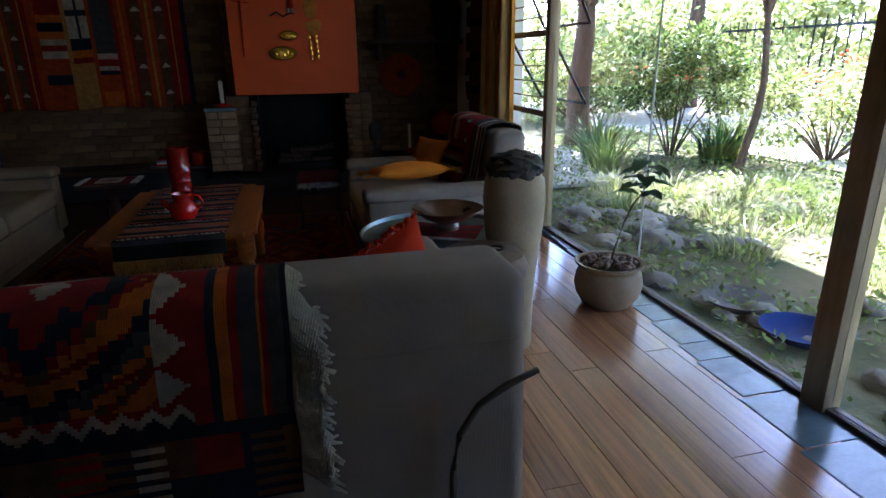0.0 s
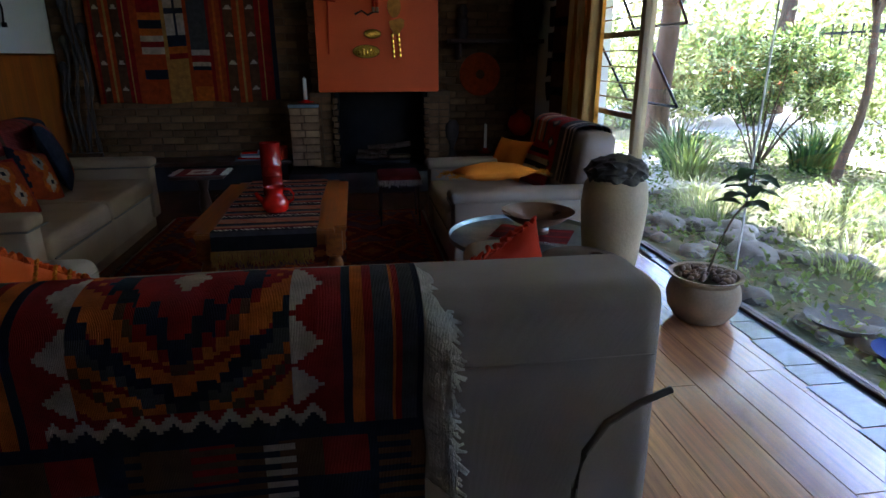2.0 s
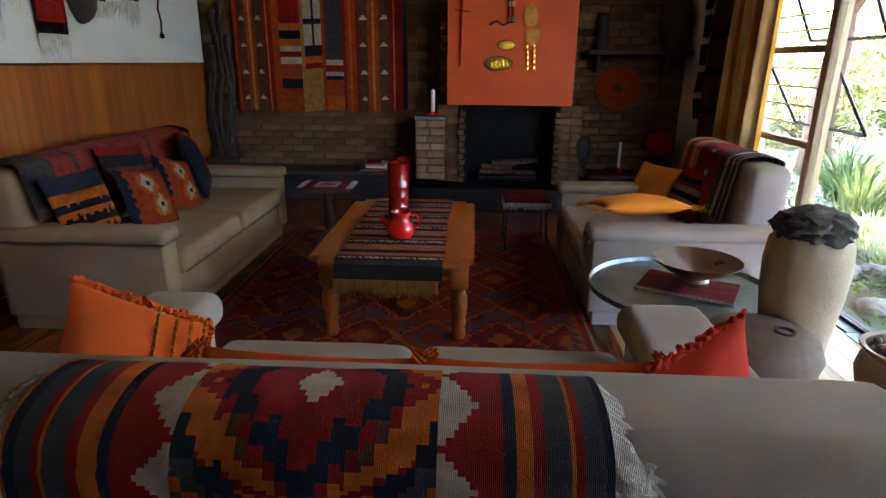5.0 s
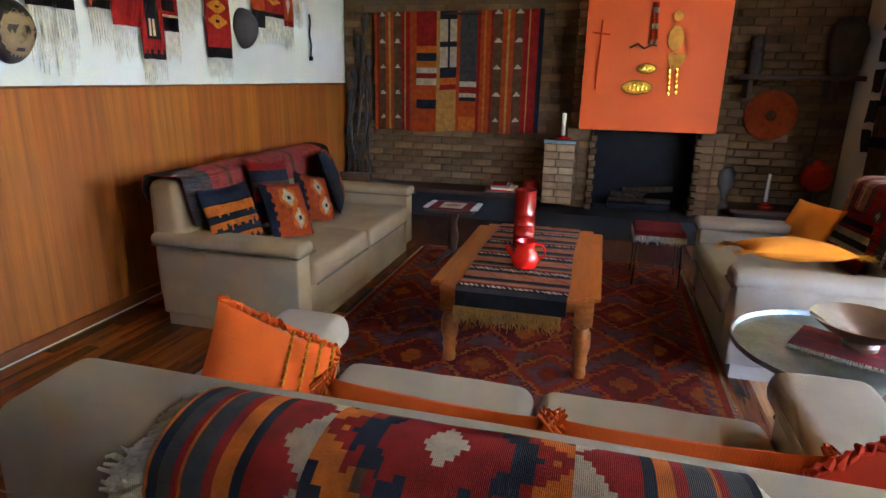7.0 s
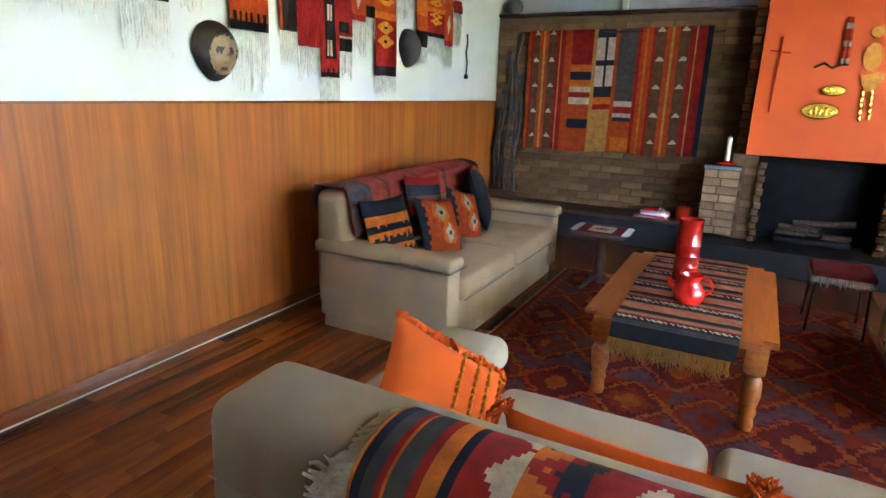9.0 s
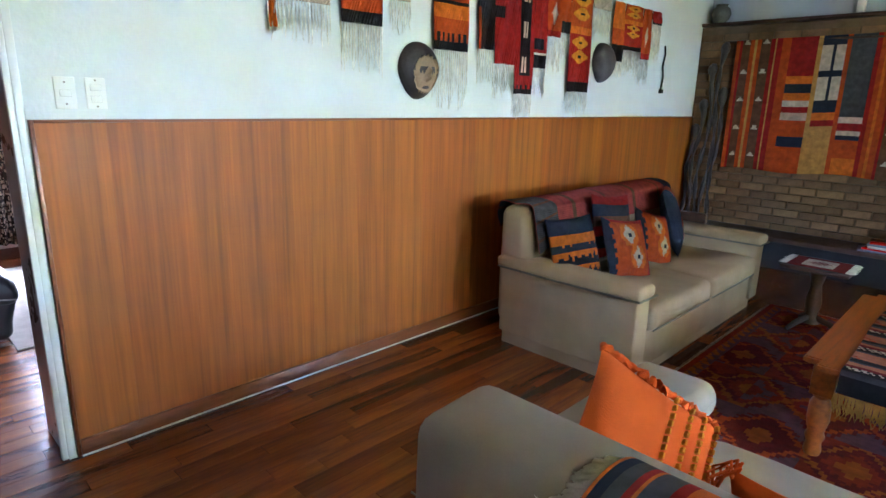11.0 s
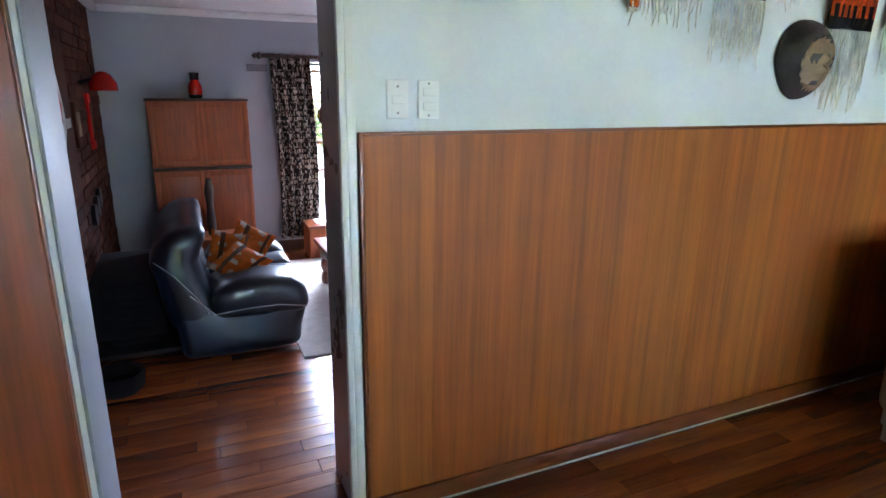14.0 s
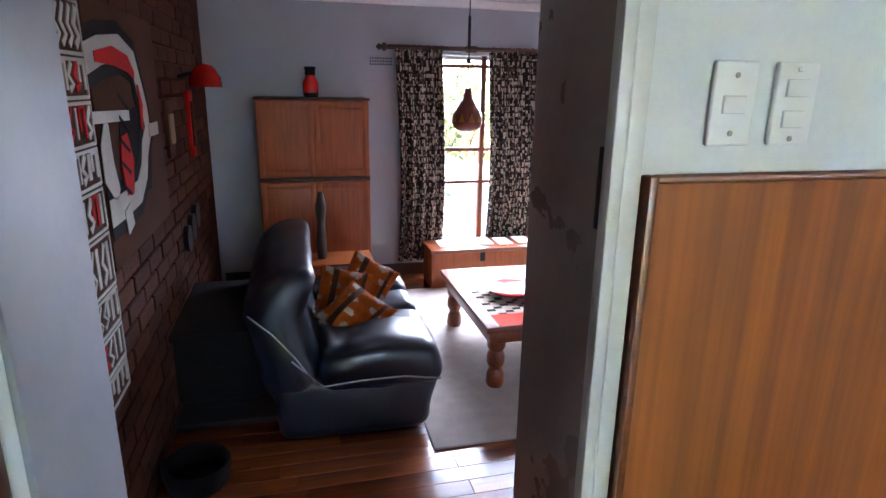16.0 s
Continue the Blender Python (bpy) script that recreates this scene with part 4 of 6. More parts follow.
# ---- fireplace wall ----
f = thing("fireplace", (0.352, BY, 0), "brick fireplace with an orange plastered hood and black hearth", "fireplace")
part("hood", box(-0.617, 0.617, -0.48, -0.005, 1.005, 2.75, 0.008), ORANGE_PLASTER, f, "flat orange painted plaster hood")
part("hearth", box(-0.95, 0.85, -0.75, -0.002, 0.0, 0.22, 0.012), HEARTH, f, "raised black stone hearth")
part("firebox_back", box(-0.42, 0.46, -0.10, -0.002, 0.22, 1.005), SOOT, f)
part("firebox_side", box(-0.47, -0.42, -0.38, -0.002, 0.22, 1.005), SOOT, f), part("firebox_side", box(0.46, 0.51, -0.38, -0.002, 0.22, 1.005), SOOT, f)
part("grate", box(-0.28, 0.32, -0.30, -0.12, 0.22, 0.27, 0.01), IRON, f)
rng = random.Random(12)
for k in range(9):
    b = bmesh.new()
    x, z = rng.uniform(-0.2, 0.25), 0.30 + 0.05 * (k % 3)
    tube([(x - 0.12, -0.2 + rng.uniform(-0.06, 0.06), z), (x + 0.12, -0.2 + rng.uniform(-0.06, 0.06), z + rng.uniform(-0.02, 0.04))], rng.uniform(0.018, 0.03), 8, b)
    part("log", b, BARK, f, "charred log in the grate")
for sx in (-1, 1):
    for k in range(12):
        x0 = (-0.50 if sx < 0 else 0.46) + (0.012 if k % 2 else 0.0)
        part("brick", box(x0, x0 + 0.055, -0.47, -0.385, 0.224 + k * 0.061, 0.272 + k * 0.061, 0.004), BRICK, f)
    part("pier", box(-0.72 if sx < 0 else 0.515, -0.50 if sx < 0 else 0.75, -0.40, -0.002, 0.22, 1.004, 0.01), MORTAR, f)
    for k in range(10):
        for i in range(2):
            x0 = (-0.715 if sx < 0 else 0.52) + i * 0.112
            part("brick", box(x0, x0 + 0.104 - (0.0 if sx > 0 or i == 0 else 0.004), -0.412, -0.40, 0.226 + k * 0.074, 0.29 + k * 0.074, 0.004), BRICK, f)
# pier rising beside the hood
for sx, x0 in ((-1, -0.70), (1, 0.62)):
    for k in range(24):
        part("brick", box(x0 - 0.01 * (k % 2), x0 + 0.075 - 0.01 * (k % 2), -0.20, -0.004, 1.006 + k * 0.074, 1.071 + k * 0.074, 0.005), BRICK_LIGHT if sx < 0 else BRICK, f)
p = thing("brick_pedestal", (-0.43, 6.56, 0.255), "short sandy brick pedestal with a dark slate top", "pedestal")
part("core", box(-0.135, 0.135, -0.095, 0.10, 0, 0.60), MORTAR, p)
for k in range(8):
    for i in range(2):
        x0 = -0.145 + i * 0.15 - (0.03 if k % 2 and i else 0) + (0.0 if i else 0)
        part("brick", box(x0, x0 + (0.14 if not (k % 2) else (0.11 if not i else 0.17)), -0.107, 0.11, 0.004 + k * 0.075, 0.068 + k * 0.075, 0.004), BRICK_LIGHT, p)
part("slab", box(-0.155, 0.155, -0.12, 0.12, 0.602, 0.635, 0.006), SLATE, p)
c = thing("candlestick", (-0.41, 6.55, 0.892), "white candle in a red dish holder", "candle")
part("dish", lathe([(0.05, 0), (0.085, 0.015), (0.09, 0.025), (0.05, 0.015), (0.03, 0.04), (0.02, 0.04)], 24), REDGLAZE, c)
part("candle", lathe([(0.021, 0.02), (0.021, 0.25), (0.004, 0.255), (0.002, 0.27)], 16), CANDLE, c)
# ledge along the wall
for x0, x1 in ((-2.80, -0.60), (1.20, 2.15)):
    l_ = thing("ledge", ((x0 + x1) / 2, BY - 0.2, 0), "low dark ledge along the brick wall", "ledge", kind="structure")
    part("top", box(-(x1 - x0) / 2, (x1 - x0) / 2, -0.22, 0.195, 0.27, 0.31, 0.006), DARKWOOD, l_)
    part("support", box(-(x1 - x0) / 2 + 0.05, (x1 - x0) / 2 - 0.05, -0.15, 0.195, 0.0, 0.27), HEARTH, l_)
rng = random.Random(8)
z = 0.311
for k in range(5):
    bk = thing("book", (-1.02 + rng.uniform(-0.03, 0.03), 6.68, z), ("thin blue-grey magazine lying in a pile on the ledge", "red covered book lying on the pile", "thin pale magazine lying on the ledge")[k % 3], "book", "stack of books", rz=rng.uniform(-8, 8))
    h_ = rng.uniform(0.012, 0.026)
    part("cover", box(-0.16 + 0.02 * k, 0.16 - 0.02 * k, -0.11, 0.11, 0.0, h_, 0.002), (M("blue_grey_paper", (0.16, 0.20, 0.26), 0.5), REDGLAZE, CANDLE)[k % 3], bk)
    part("pages", box(-0.158 + 0.02 * k, 0.161 - 0.02 * k, -0.108, 0.108, 0.002, h_ - 0.002), CANDLE, bk)
    z += h_ + 0.0005
bt = thing("orange_tin", (-0.72, 6.66, 0.311), "round orange enamel tin on the ledge", "tin")
part("body", lathe([(0.07, 0), (0.075, 0.005), (0.075, 0.13), (0.07, 0.135), (0.0, 0.135)], 28), TERRA_RED, bt)

# wall hanging


def hang_pattern(u, v):
    w = u * 100
    v = 1 - v
    if w > 97.5:
        return 0
    if w < 23 or 68 < w < 97.5:
        k = w if w < 23 else (w - 68) * 0.8
        if k < 2:
            return 1
        for c_ in (5.5, 15.0):
            if abs(k - c_) < 2.1:
                fz = (v * 4.6) % 1
                if fz < 0.16 and abs(k - c_) < 0.3 + 1.6 * fz / 0.16:
                    return 4
                return 6
        if abs(k - 10) < 0.5 or abs(k - 19.5) < 0.5:
            return 5
        return 1 if abs(k - 10) < 3 else 2
    if w < 27:
        return 1
    if w < 39:
        cuts = ((0.28, 2), (0.33, 3), (0.40, 0), (0.46, 3), (0.50, 4), (0.54, 2), (0.60, 4), (0.72, 1), (0.80, 0), (1.1, 1))
    elif w < 41:
        return 5
    elif w < 51:
        if v < 0.46:
            return 0 if v < 0.07 or 0.24 < v < 0.29 or 45.2 < w < 46.8 else 4
        cuts = ((0.54, 0), (0.60, 3), (0.64, 2), (1.1, 5))
    elif w < 53:
        return 1
    elif w < 63:
        cuts = ((0.58, 7), (0.62, 4), (0.68, 2), (0.71, 4), (0.75, 0), (0.88, 1), (1.1, 3))
    else:
        return 2 if w < 65 else (1 if w < 67 else 3)
    for lim, k in cuts:
        if v < lim:
            return k
    return 1


th = thing("wall_hanging", (0, 0, 0), "large rust kilim wall hanging with patchwork bands and triangles", "wall hanging")
part("cloth", sheet(lambda u, v: Vector((-2.53 + 1.83 * u, BY - 0.055 - 0.012 * math.sin(u * 9) - 0.010 * noise.noise(Vector((u * 8, v * 3, 2))), 0.885 + 1.235 * v + 0.02 * u + 0.012 * math.sin(u * 14) * (1 - v))), 150, 90, hang_pattern, 0.006), [NAVY, RUST, RED, ORANGE, CREAM, TAN, BROWN, GREYWOOL], th)
part("hanging_rod", tube([(-2.62, BY - 0.04, 2.115), (-0.60, BY - 0.04, 2.09)], 0.012, 8), DARKWOOD, th)
# carved walking sticks in the corner
rng = random.Random(3)
for k, (x, h_) in enumerate(((-2.78, 1.50), (-2.70, 1.85), (-2.63, 2.05), (-2.84, 1.25), (-2.58, 1.62))):
    t = thing("carved_stick", (x, BY - 0.18, 0.311), "tall carved dark wooden stick with a knobbed head", "stick", "sticks in the corner")
    pts, rad = [], []
    for i in range(22):
        q = i / 21
        pts.append((0.02 * math.sin(q * 9 + k * 2), 0.12 * q + 0.015 * math.cos(q * 8 + k), (h_ - 0.311) * q))
        rad.append(0.017 + 0.008 * math.sin(q * 30 + k) + (0.016 if q > 0.94 else 0))
    part("shaft", tube(pts, rad, 10), MASK_WOOD, t)
    b = bmesh.new()
    bmesh.ops.create_icosphere(b, subdivisions=3, radius=0.045)
    for v in b.verts:
        v.co = Vector((v.co.x, v.co.y * 0.8, v.co.z * 1.4)) * (1 + 0.2 * noise.noise(v.co * 40)) + Vector(pts[-1])
    part("head", b, MASK_WOOD, t)
t = thing("stick_box", (-2.72, BY - 0.22, 0.311), "low dark wooden box at the foot of the sticks", "box")
part("body", box(-0.17, 0.2, -0.06, 0.0, 0.0, 0.10, 0.01), DARKWOOD, t)
# beam on top of the brickwork, round pot on it
structure("beam", box(-2.9, 2.15, BY - 0.05, BY + 0.19, 2.272, 2.305, 0.006), DARKWOOD, "dark timber coping along the brick wall", "beam")
structure("mullion_upper", box(-1.62, -1.56, BY + 0.14, BY + 0.2, 2.306, 2.75, 0.004), CEIL, "white upright in the set-back band", "post")
t = thing("round_pot", (-2.76, BY + 0.05, 2.306), "small round dark clay pot on the coping", "pot")
part("body", lathe([(0.04, 0), (0.08, 0.04), (0.095, 0.09), (0.08, 0.14), (0.05, 0.165), (0.06, 0.18), (0.045, 0.175)], 28), STONE, t)

# ornaments on the hood, in front of its face
HY = BY - 0.485


def flat_ornament(name, x, z, outline, label, mat, thick=0.012, cat="ornament"):
    t_ = thing(name, (x, HY, z), label, cat)
    b = bmesh.new()
    vs = [b.verts.new((px, -0.003, pz)) for px, pz in outline]
    face = b.faces.new(vs)
    ex = bmesh.ops.extrude_face_region(b, geom=[face])
    for v in ex["geom"]:
        if isinstance(v, bmesh.types.BMVert):
            v.co.y -= thick
    bmesh.ops.recalc_face_normals(b, faces=list(b.faces))
    part("body", b, mat, t_)
    return t_


def oval(a, c, n=28):
    return [(a * math.cos(2 * math.pi * k / n), c * math.sin(2 * math.pi * k / n)) for k in range(n)]


for x, z, a, c in ((0.30, 1.57, 0.084, 0.042), (0.232, 1.403, 0.134, 0.062)):
    t = flat_ornament("brass_plaque", x, z, oval(a, c), "oval beaten brass plaque on the orange hood", BRASS, 0.016, "plaque")
    b = bmesh.new()
    for k in range(5):
        box(-a * 0.6 + k * a * 0.28, -a * 0.45 + k * a * 0.28, -0.026, -0.018, -c * 0.5, c * (0.1 + 0.4 * (k % 2)), 0.003, bm=b)
    part("relief", b, BRASS, t)
    rim = [(p_[0], -0.018, p_[1]) for p_ in oval(a, c)]
    part("rim", tube(rim + rim[:1], 0.005, 6), M("dark_brass_rim", (0.25, 0.13, 0.04), 0.4, 0.3, 20, 0.2, 60, metal=0.9), t)
t = thing("iron_cross", (-0.143, HY, 1.377), "thin rust red metal cross on the orange hood", "cross")
part("upright", tube([(0.0, -0.012, 0.0), (0.018, -0.012, 0.612)], 0.008, 6), TERRA_RED, t), part("crossbar", tube([(-0.06, -0.012, 0.506), (0.095, -0.012, 0.488)], 0.007, 6), TERRA_RED, t)
t = thing("dried_branch", (0.37, HY, 1.765), "knobbly red and white twig ornament on the hood", "ornament")
part("stem", tube([(-0.237, -0.012, -0.015), (-0.17, -0.018, 0.02), (-0.11, -0.012, -0.02), (-0.05, -0.012, 0.01), (0.0, -0.012, 0.01)], 0.010, 7), DARKWOOD, t)
for q, lean in ((-0.052, -0.004), (-0.014, -0.02)):
    for k in range(8):
        z = 0.012 + 0.045 * k
        part("bead", tube([(q + lean * k / 8, -0.018, z), (q + lean * (k + 0.9) / 8, -0.018, z + 0.042)], [0.013, 0.015], 8), TERRA_RED if k % 3 else CREAM, t)
AGED = M("aged_brass", (0.42, 0.20, 0.06), 0.38, 0.35, 20, 0.4, 60, metal=0.75)
t = flat_ornament("brass_figure", 0.522, 1.83, oval(0.066, 0.108), "flat beaten metal figure with dangling strips", AGED, 0.01)
part("disc", tube([(0.0, -0.004, 0.19), (0.0, -0.02, 0.19)], 0.046, 24), AGED, t)
b = bmesh.new()
vs = [b.verts.new((px, -0.006, pz)) for px, pz in ((0.0, -0.27), (-0.045, -0.2), (-0.055, -0.14), (0.0, -0.125), (0.06, -0.11), (0.10, -0.13), (0.095, -0.19), (0.05, -0.25))]
b.faces.new(vs)
ex = bmesh.ops.extrude_face_region(b, geom=list(b.faces))
for v in ex["geom"]:
    if isinstance(v, bmesh.types.BMVert):
        v.co.y -= 0.012
bmesh.ops.recalc_face_normals(b, faces=list(b.faces))
part("heart", b, AGED, t)
for x, z0, n_ in ((-0.012, -0.50, 5), (0.052, -0.485, 5)):
    for k in range(n_):
        part("strip", box(x - 0.012 - 0.003 * k, x + 0.012 - 0.003 * k, -0.016, -0.006, z0 + 0.05 * k, z0 + 0.045 + 0.05 * k, 0.004), BRASS, t)

# shelf, statues, shield and things on the right of the hearth
t = thing("wall_shelf", (1.66, BY - 0.13, 1.49), "thick dark timber shelf on two brackets", "shelf")
part("board", box(-0.53, 0.50, -0.13, 0.125, 0.0, 0.045, 0.006), DARKWOOD, t)
for x in (-0.42, 0.26):
    part("bracket", box(x - 0.02, x + 0.02, -0.09, 0.125, -0.17, -0.001, 0.012), DARKWOOD, t)
b = lathe([(0.05, 0), (0.06, 0.05), (0.05, 0.14), (0.065, 0.2), (0.045, 0.24), (0.055, 0.29), (0.03, 0.34), (0.0, 0.345)], 20)
o = part("statue", soft(b, 0, 0.012, 14), MASK_WOOD, None)
o.location = (1.28, BY - 0.13, 1.536)
tagged(o, "small dark carved wooden statue on the shelf", "statue")
o = part("statue", soft(lathe([(0.09, 0), (0.12, 0.05), (0.13, 0.18), (0.16, 0.30), (0.13, 0.42), (0.07, 0.48), (0.0, 0.49)], 24), 0, 0.02, 9), MASK_WOOD, None)
o.location = (2.0, BY - 0.14, 1.536)
tagged(o, "large dark carved wooden head on the shelf", "statue")
t = thing("shield", (1.50, BY - 0.02, 1.165), "round woven shield with a red boss on the brick wall", "shield")
SHIELD = M("brown_hide", (0.30, 0.14, 0.07), 0.8, 0.3, 8, 0.3, 60)
for r0, r1, m_, y in ((0.0, 0.235, SHIELD, 0.02), (0.19, 0.232, RUST, 0.030), (0.0, 0.12, RUST, 0.04), (0.0, 0.06, BROWN, 0.05)):
    b = lathe([(max(r0, 0.001), 0.0), (r1, 0.0), (r1, y * 0.6), (max(r0, 0.001), y)], 40)
    bmesh.ops.rotate(b, verts=list(b.verts), cent=(0, 0, 0), matrix=Matrix.Rotation(radians(90), 3, "X"))
    bmesh.ops.recalc_face_normals(b, faces=list(b.faces))
    part("ring" if r0 else "disc", b, m_, t)
t = thing("candlestick", (1.53, BY - 0.25, 0.311), "tall white candle in a red holder on the ledge", "candle")
part("dish", lathe([(0.06, 0), (0.075, 0.02), (0.03, 0.03), (0.025, 0.06), (0.02, 0.06)], 20), TERRA_RED, t), part("candle", lathe([(0.017, 0.05), (0.016, 0.32), (0.003, 0.33)], 14), CANDLE, t)
o = part("statue", soft(lathe([(0.07, 0), (0.06, 0.02), (0.03, 0.08), (0.05, 0.14), (0.085, 0.22), (0.09, 0.32), (0.06, 0.38), (0.0, 0.39)], 24), 0, 0.01, 12), MASK_WOOD, None)
o.location = (1.12, BY - 0.36, 0.311)
tagged(o, "dark carved wooden mask statue on a stand", "statue")
t = thing("red_ball_vase", (1.93, BY - 0.22, 0.50), "round red lacquered gourd vase on the ledge", "vase")
part("stand", lathe([(0.09, -0.188), (0.085, -0.17), (0.03, -0.15), (0.03, -0.03), (0.06, 0.004)], 24), DARKWOOD, t)
part("body", lathe([(0.05, 0), (0.11, 0.05), (0.135, 0.13), (0.11, 0.21), (0.04, 0.25), (0.03, 0.28), (0.0, 0.28)], 32), TERRA_RED, t)
t = thing("ladle", (1.91, BY - 0.02, 0.72), "long dark wooden ladle hanging on the brick wall", "ladle")
part("handle", tube([(0, -0.02, 0.06), (0.02, -0.02, 0.45)], 0.009, 8), DARKWOOD, t), part("bowl", soft(box(-0.06, 0.05, -0.04, -0.006, -0.06, 0.08, 0.015, 3), 1, 0.004), DARKWOOD, t)

# curtain, its rail and strip hanging on the window side


def curtain(y0, y1, x, z0, z1, folds, depth=0.05):
    return lambda u, v: Vector((x + depth * math.sin(u * folds * 6.283) + 0.012 * math.sin(u * 31 + v * 3), y0 + (y1 - y0) * u + 0.02 * math.sin(v * 4), z0 + (z1 - z0) * v))


t = thing("curtain", (0, 0, 0), "cream and amber striped full length curtain pulled aside", "curtain")
part("cloth", sheet(curtain(4.98, 5.62, RX - 0.12, 0.03, 2.42, 6), 120, 30, lambda u, v: 1 if (u * 12) % 3 < 0.7 else 0, 0.004), [CURTAIN, M("amber_curtain_stripe", (0.42, 0.2, 0.05), 0.9, 0.15, 6, 0.3, 200), M("rust_curtain_stripe", (0.36, 0.09, 0.03), 0.9, 0.15, 6, 0.3, 200)], t)
t = thing("curtain", (0, 0, 0), "rust and brown striped woven curtain beside the cream one", "curtain")
part("cloth", sheet(curtain(5.62, 6.05, RX - 0.11, 0.03, 2.42, 4, 0.035), 80, 30, lambda u, v: 1 if (u * 8) % 2 < 0.8 else (2 if int(v * 30) % 4 else 0), 0.004), [BLACKWOOL, RUST, BROWN], t)
part("rail", tube([(RX - 0.11, 4.3, 2.45), (RX - 0.11, 6.2, 2.45)], 0.014, 8), DARKWOOD, t)
t = thing("wall_strip", (RX - 0.034, 6.45, 0), "narrow black figured banner on the white wall", "banner")
for k, z in enumerate((0.9, 1.15, 1.4, 1.65, 1.9)):
    part("figure", soft(box(-0.012, 0.0, -0.09, 0.09, z, z + 0.19, 0.01, 2), 2, 0.02, 12, k), BLACKWOOL, t)

# ---- panelled wall ornaments ----


def textile(y0, y1, z0, z1, pattern, mats, label, fr=0.16, n=30):
    t_ = thing("wall_textile", (WX + 0.02, (y0 + y1) / 2, z0), label, "wall hanging", "woven strips on the white wall")
    w_, h_ = y1 - y0, z1 - z0
    part("cloth", sheet(lambda u, v: Vector((0.006 * math.sin(u * 8 + v * 5) + 0.006, w_ * (0.5 - u), h_ * v)), n, max(6, int(n * h_ / w_)), lambda u, v: pattern(1 - u, v), 0.005), mats, t_)
    k = max(6, int(w_ / 0.017))
    part("fringe", fringe([(0.008, -w_ / 2 + w_ * i / k, 0.004) for i in range(k + 1)], (0, 0, -fr), 0.008, 0.0030, int(y0 * 100)), FRINGE, t_, "long cream warp threads")
    return t_


def stitched_comb(u, v):
    """Orange cloth with an amber band on top and a dark toothed hem."""
    if v < 0.10 + 0.10 * (int(u * 13) % 2):
        return 0
    if v < 0.50:
        return 1 if v < 0.34 else 3
    return 0 if 0.50 <= v < 0.53 else (5 if abs(u - 0.5) + abs(v - 0.8) < 0.22 else 1)


def hexagons(u, v):
    """Amber ring motifs with dark eyes above a red band and a dark hem."""
    if v < 0.10:
        return 0
    if v < 0.22:
        return 2
    for zc in (0.36, 0.50, 0.78, 0.92):
        p_, q_ = abs(u - 0.5), abs(v - zc)
        if p_ < 0.09 and q_ < 0.014:
            return 0
        if p_ + q_ * 5.0 < 0.42 and q_ < 0.066 and p_ < 0.38:
            return 5
    return 2 if v < 0.58 else (3 if v < 0.66 else 1)


def totem(u, v):
    """Red cloth with a navy column that carries pairs of cream bars."""
    if v < 0.05 + 0.03 * (int(u * 8) % 2):
        return 0
    if 0.24 < u < 0.82 and v > 0.16:
        for zc in (0.26, 0.56, 0.86):
            if abs(v - zc) < 0.065 and (abs(u - 0.44) < 0.06 or abs(u - 0.62) < 0.06):
                return 4
        return 0
    return 2


def navy_blocks(u, v):
    return 0 if v < 0.16 or 0.22 < v < 0.34 and u < 0.8 else (4 if 0.16 <= v < 0.18 else 2)


def red_field(u, v):
    return 0 if 0.50 < v < 0.62 and u < 0.4 else (3 if v > 0.72 and 0.5 < u < 0.9 else 2)


def diamond(u, v):
    return 4 if abs(u - 0.5) * 0.8 + abs(v - 0.45) < 0.22 else (1 if v > 0.12 else 2)


TX = [BLACKWOOL, RUST, RED, ORANGE, CREAM, YELLOW]
textile(2.007, 2.346, 1.93, 2.3, lambda u, v: 4, TX, "cream loosely woven wall strip with long threads", 0.18)
textile(2.009, 2.048, 1.80, 1.925, lambda u, v: 3, TX, "tiny orange woven tab hanging among cream threads", 0.02, 8)
textile(2.41, 2.677, 1.863, 2.3, lambda u, v: 0 if v < 0.14 else (1 if v < 0.6 else 3), TX, "orange woven wall strip with a dark hem", 0.24)
textile(2.735, 2.878, 2.01, 2.3, lambda u, v: 4, TX, "small cream woven scrap with threads", 0.166, 14)
textile(3.064, 3.359, 1.78, 2.3, stitched_comb, TX, "orange woven wall strip with a black toothed hem", 0.31)
textile(3.456, 3.608, 1.81, 2.3, lambda u, v: 0 if u > 0.12 or v > 0.5 else 1, TX, "narrow black woven wall strip", 0.20, 16)
textile(3.615, 3.828, 1.73, 2.3, red_field, TX, "red woven wall piece with one black patch", 0.20, 24)
textile(3.832, 4.037, 1.543, 2.3, totem, TX, "red and navy woven wall piece with cream bars", 0.15)
textile(4.042, 4.188, 1.725, 2.3, navy_blocks, TX, "red woven wall strip with two navy blocks", 0.185, 20)
textile(4.190, 4.356, 1.95, 2.3, diamond, TX, "rust woven wall strip with a cream diamond", 0.24, 24)
textile(4.358, 4.476, 1.988, 2.3, lambda u, v: 0 if v < 0.25 else 1, TX, "short brown woven wall strip", 0.19, 12)
textile(4.480, 4.78, 1.575, 2.3, hexagons, TX, "orange woven wall strip with yellow ring motifs", 0.16, 40)
textile(4.785, 5.05, 2.208, 2.3, lambda u, v: 4, TX, "cream woven wall scrap with long threads", 0.21, 16)
textile(5.10, 5.285, 1.837, 2.3, lambda u, v: 3 if v > 0.55 else (0 if v < 0.3 else 1), TX, "orange and black woven wall strip", 0.13, 18)
textile(5.288, 5.60, 1.936, 2.3, hexagons, TX, "red woven wall piece with yellow rings", 0.20, 36)
textile(5.604, 5.77, 1.88, 2.3, diamond, TX, "red woven wall strip with a pale diamond", 0.20, 20)
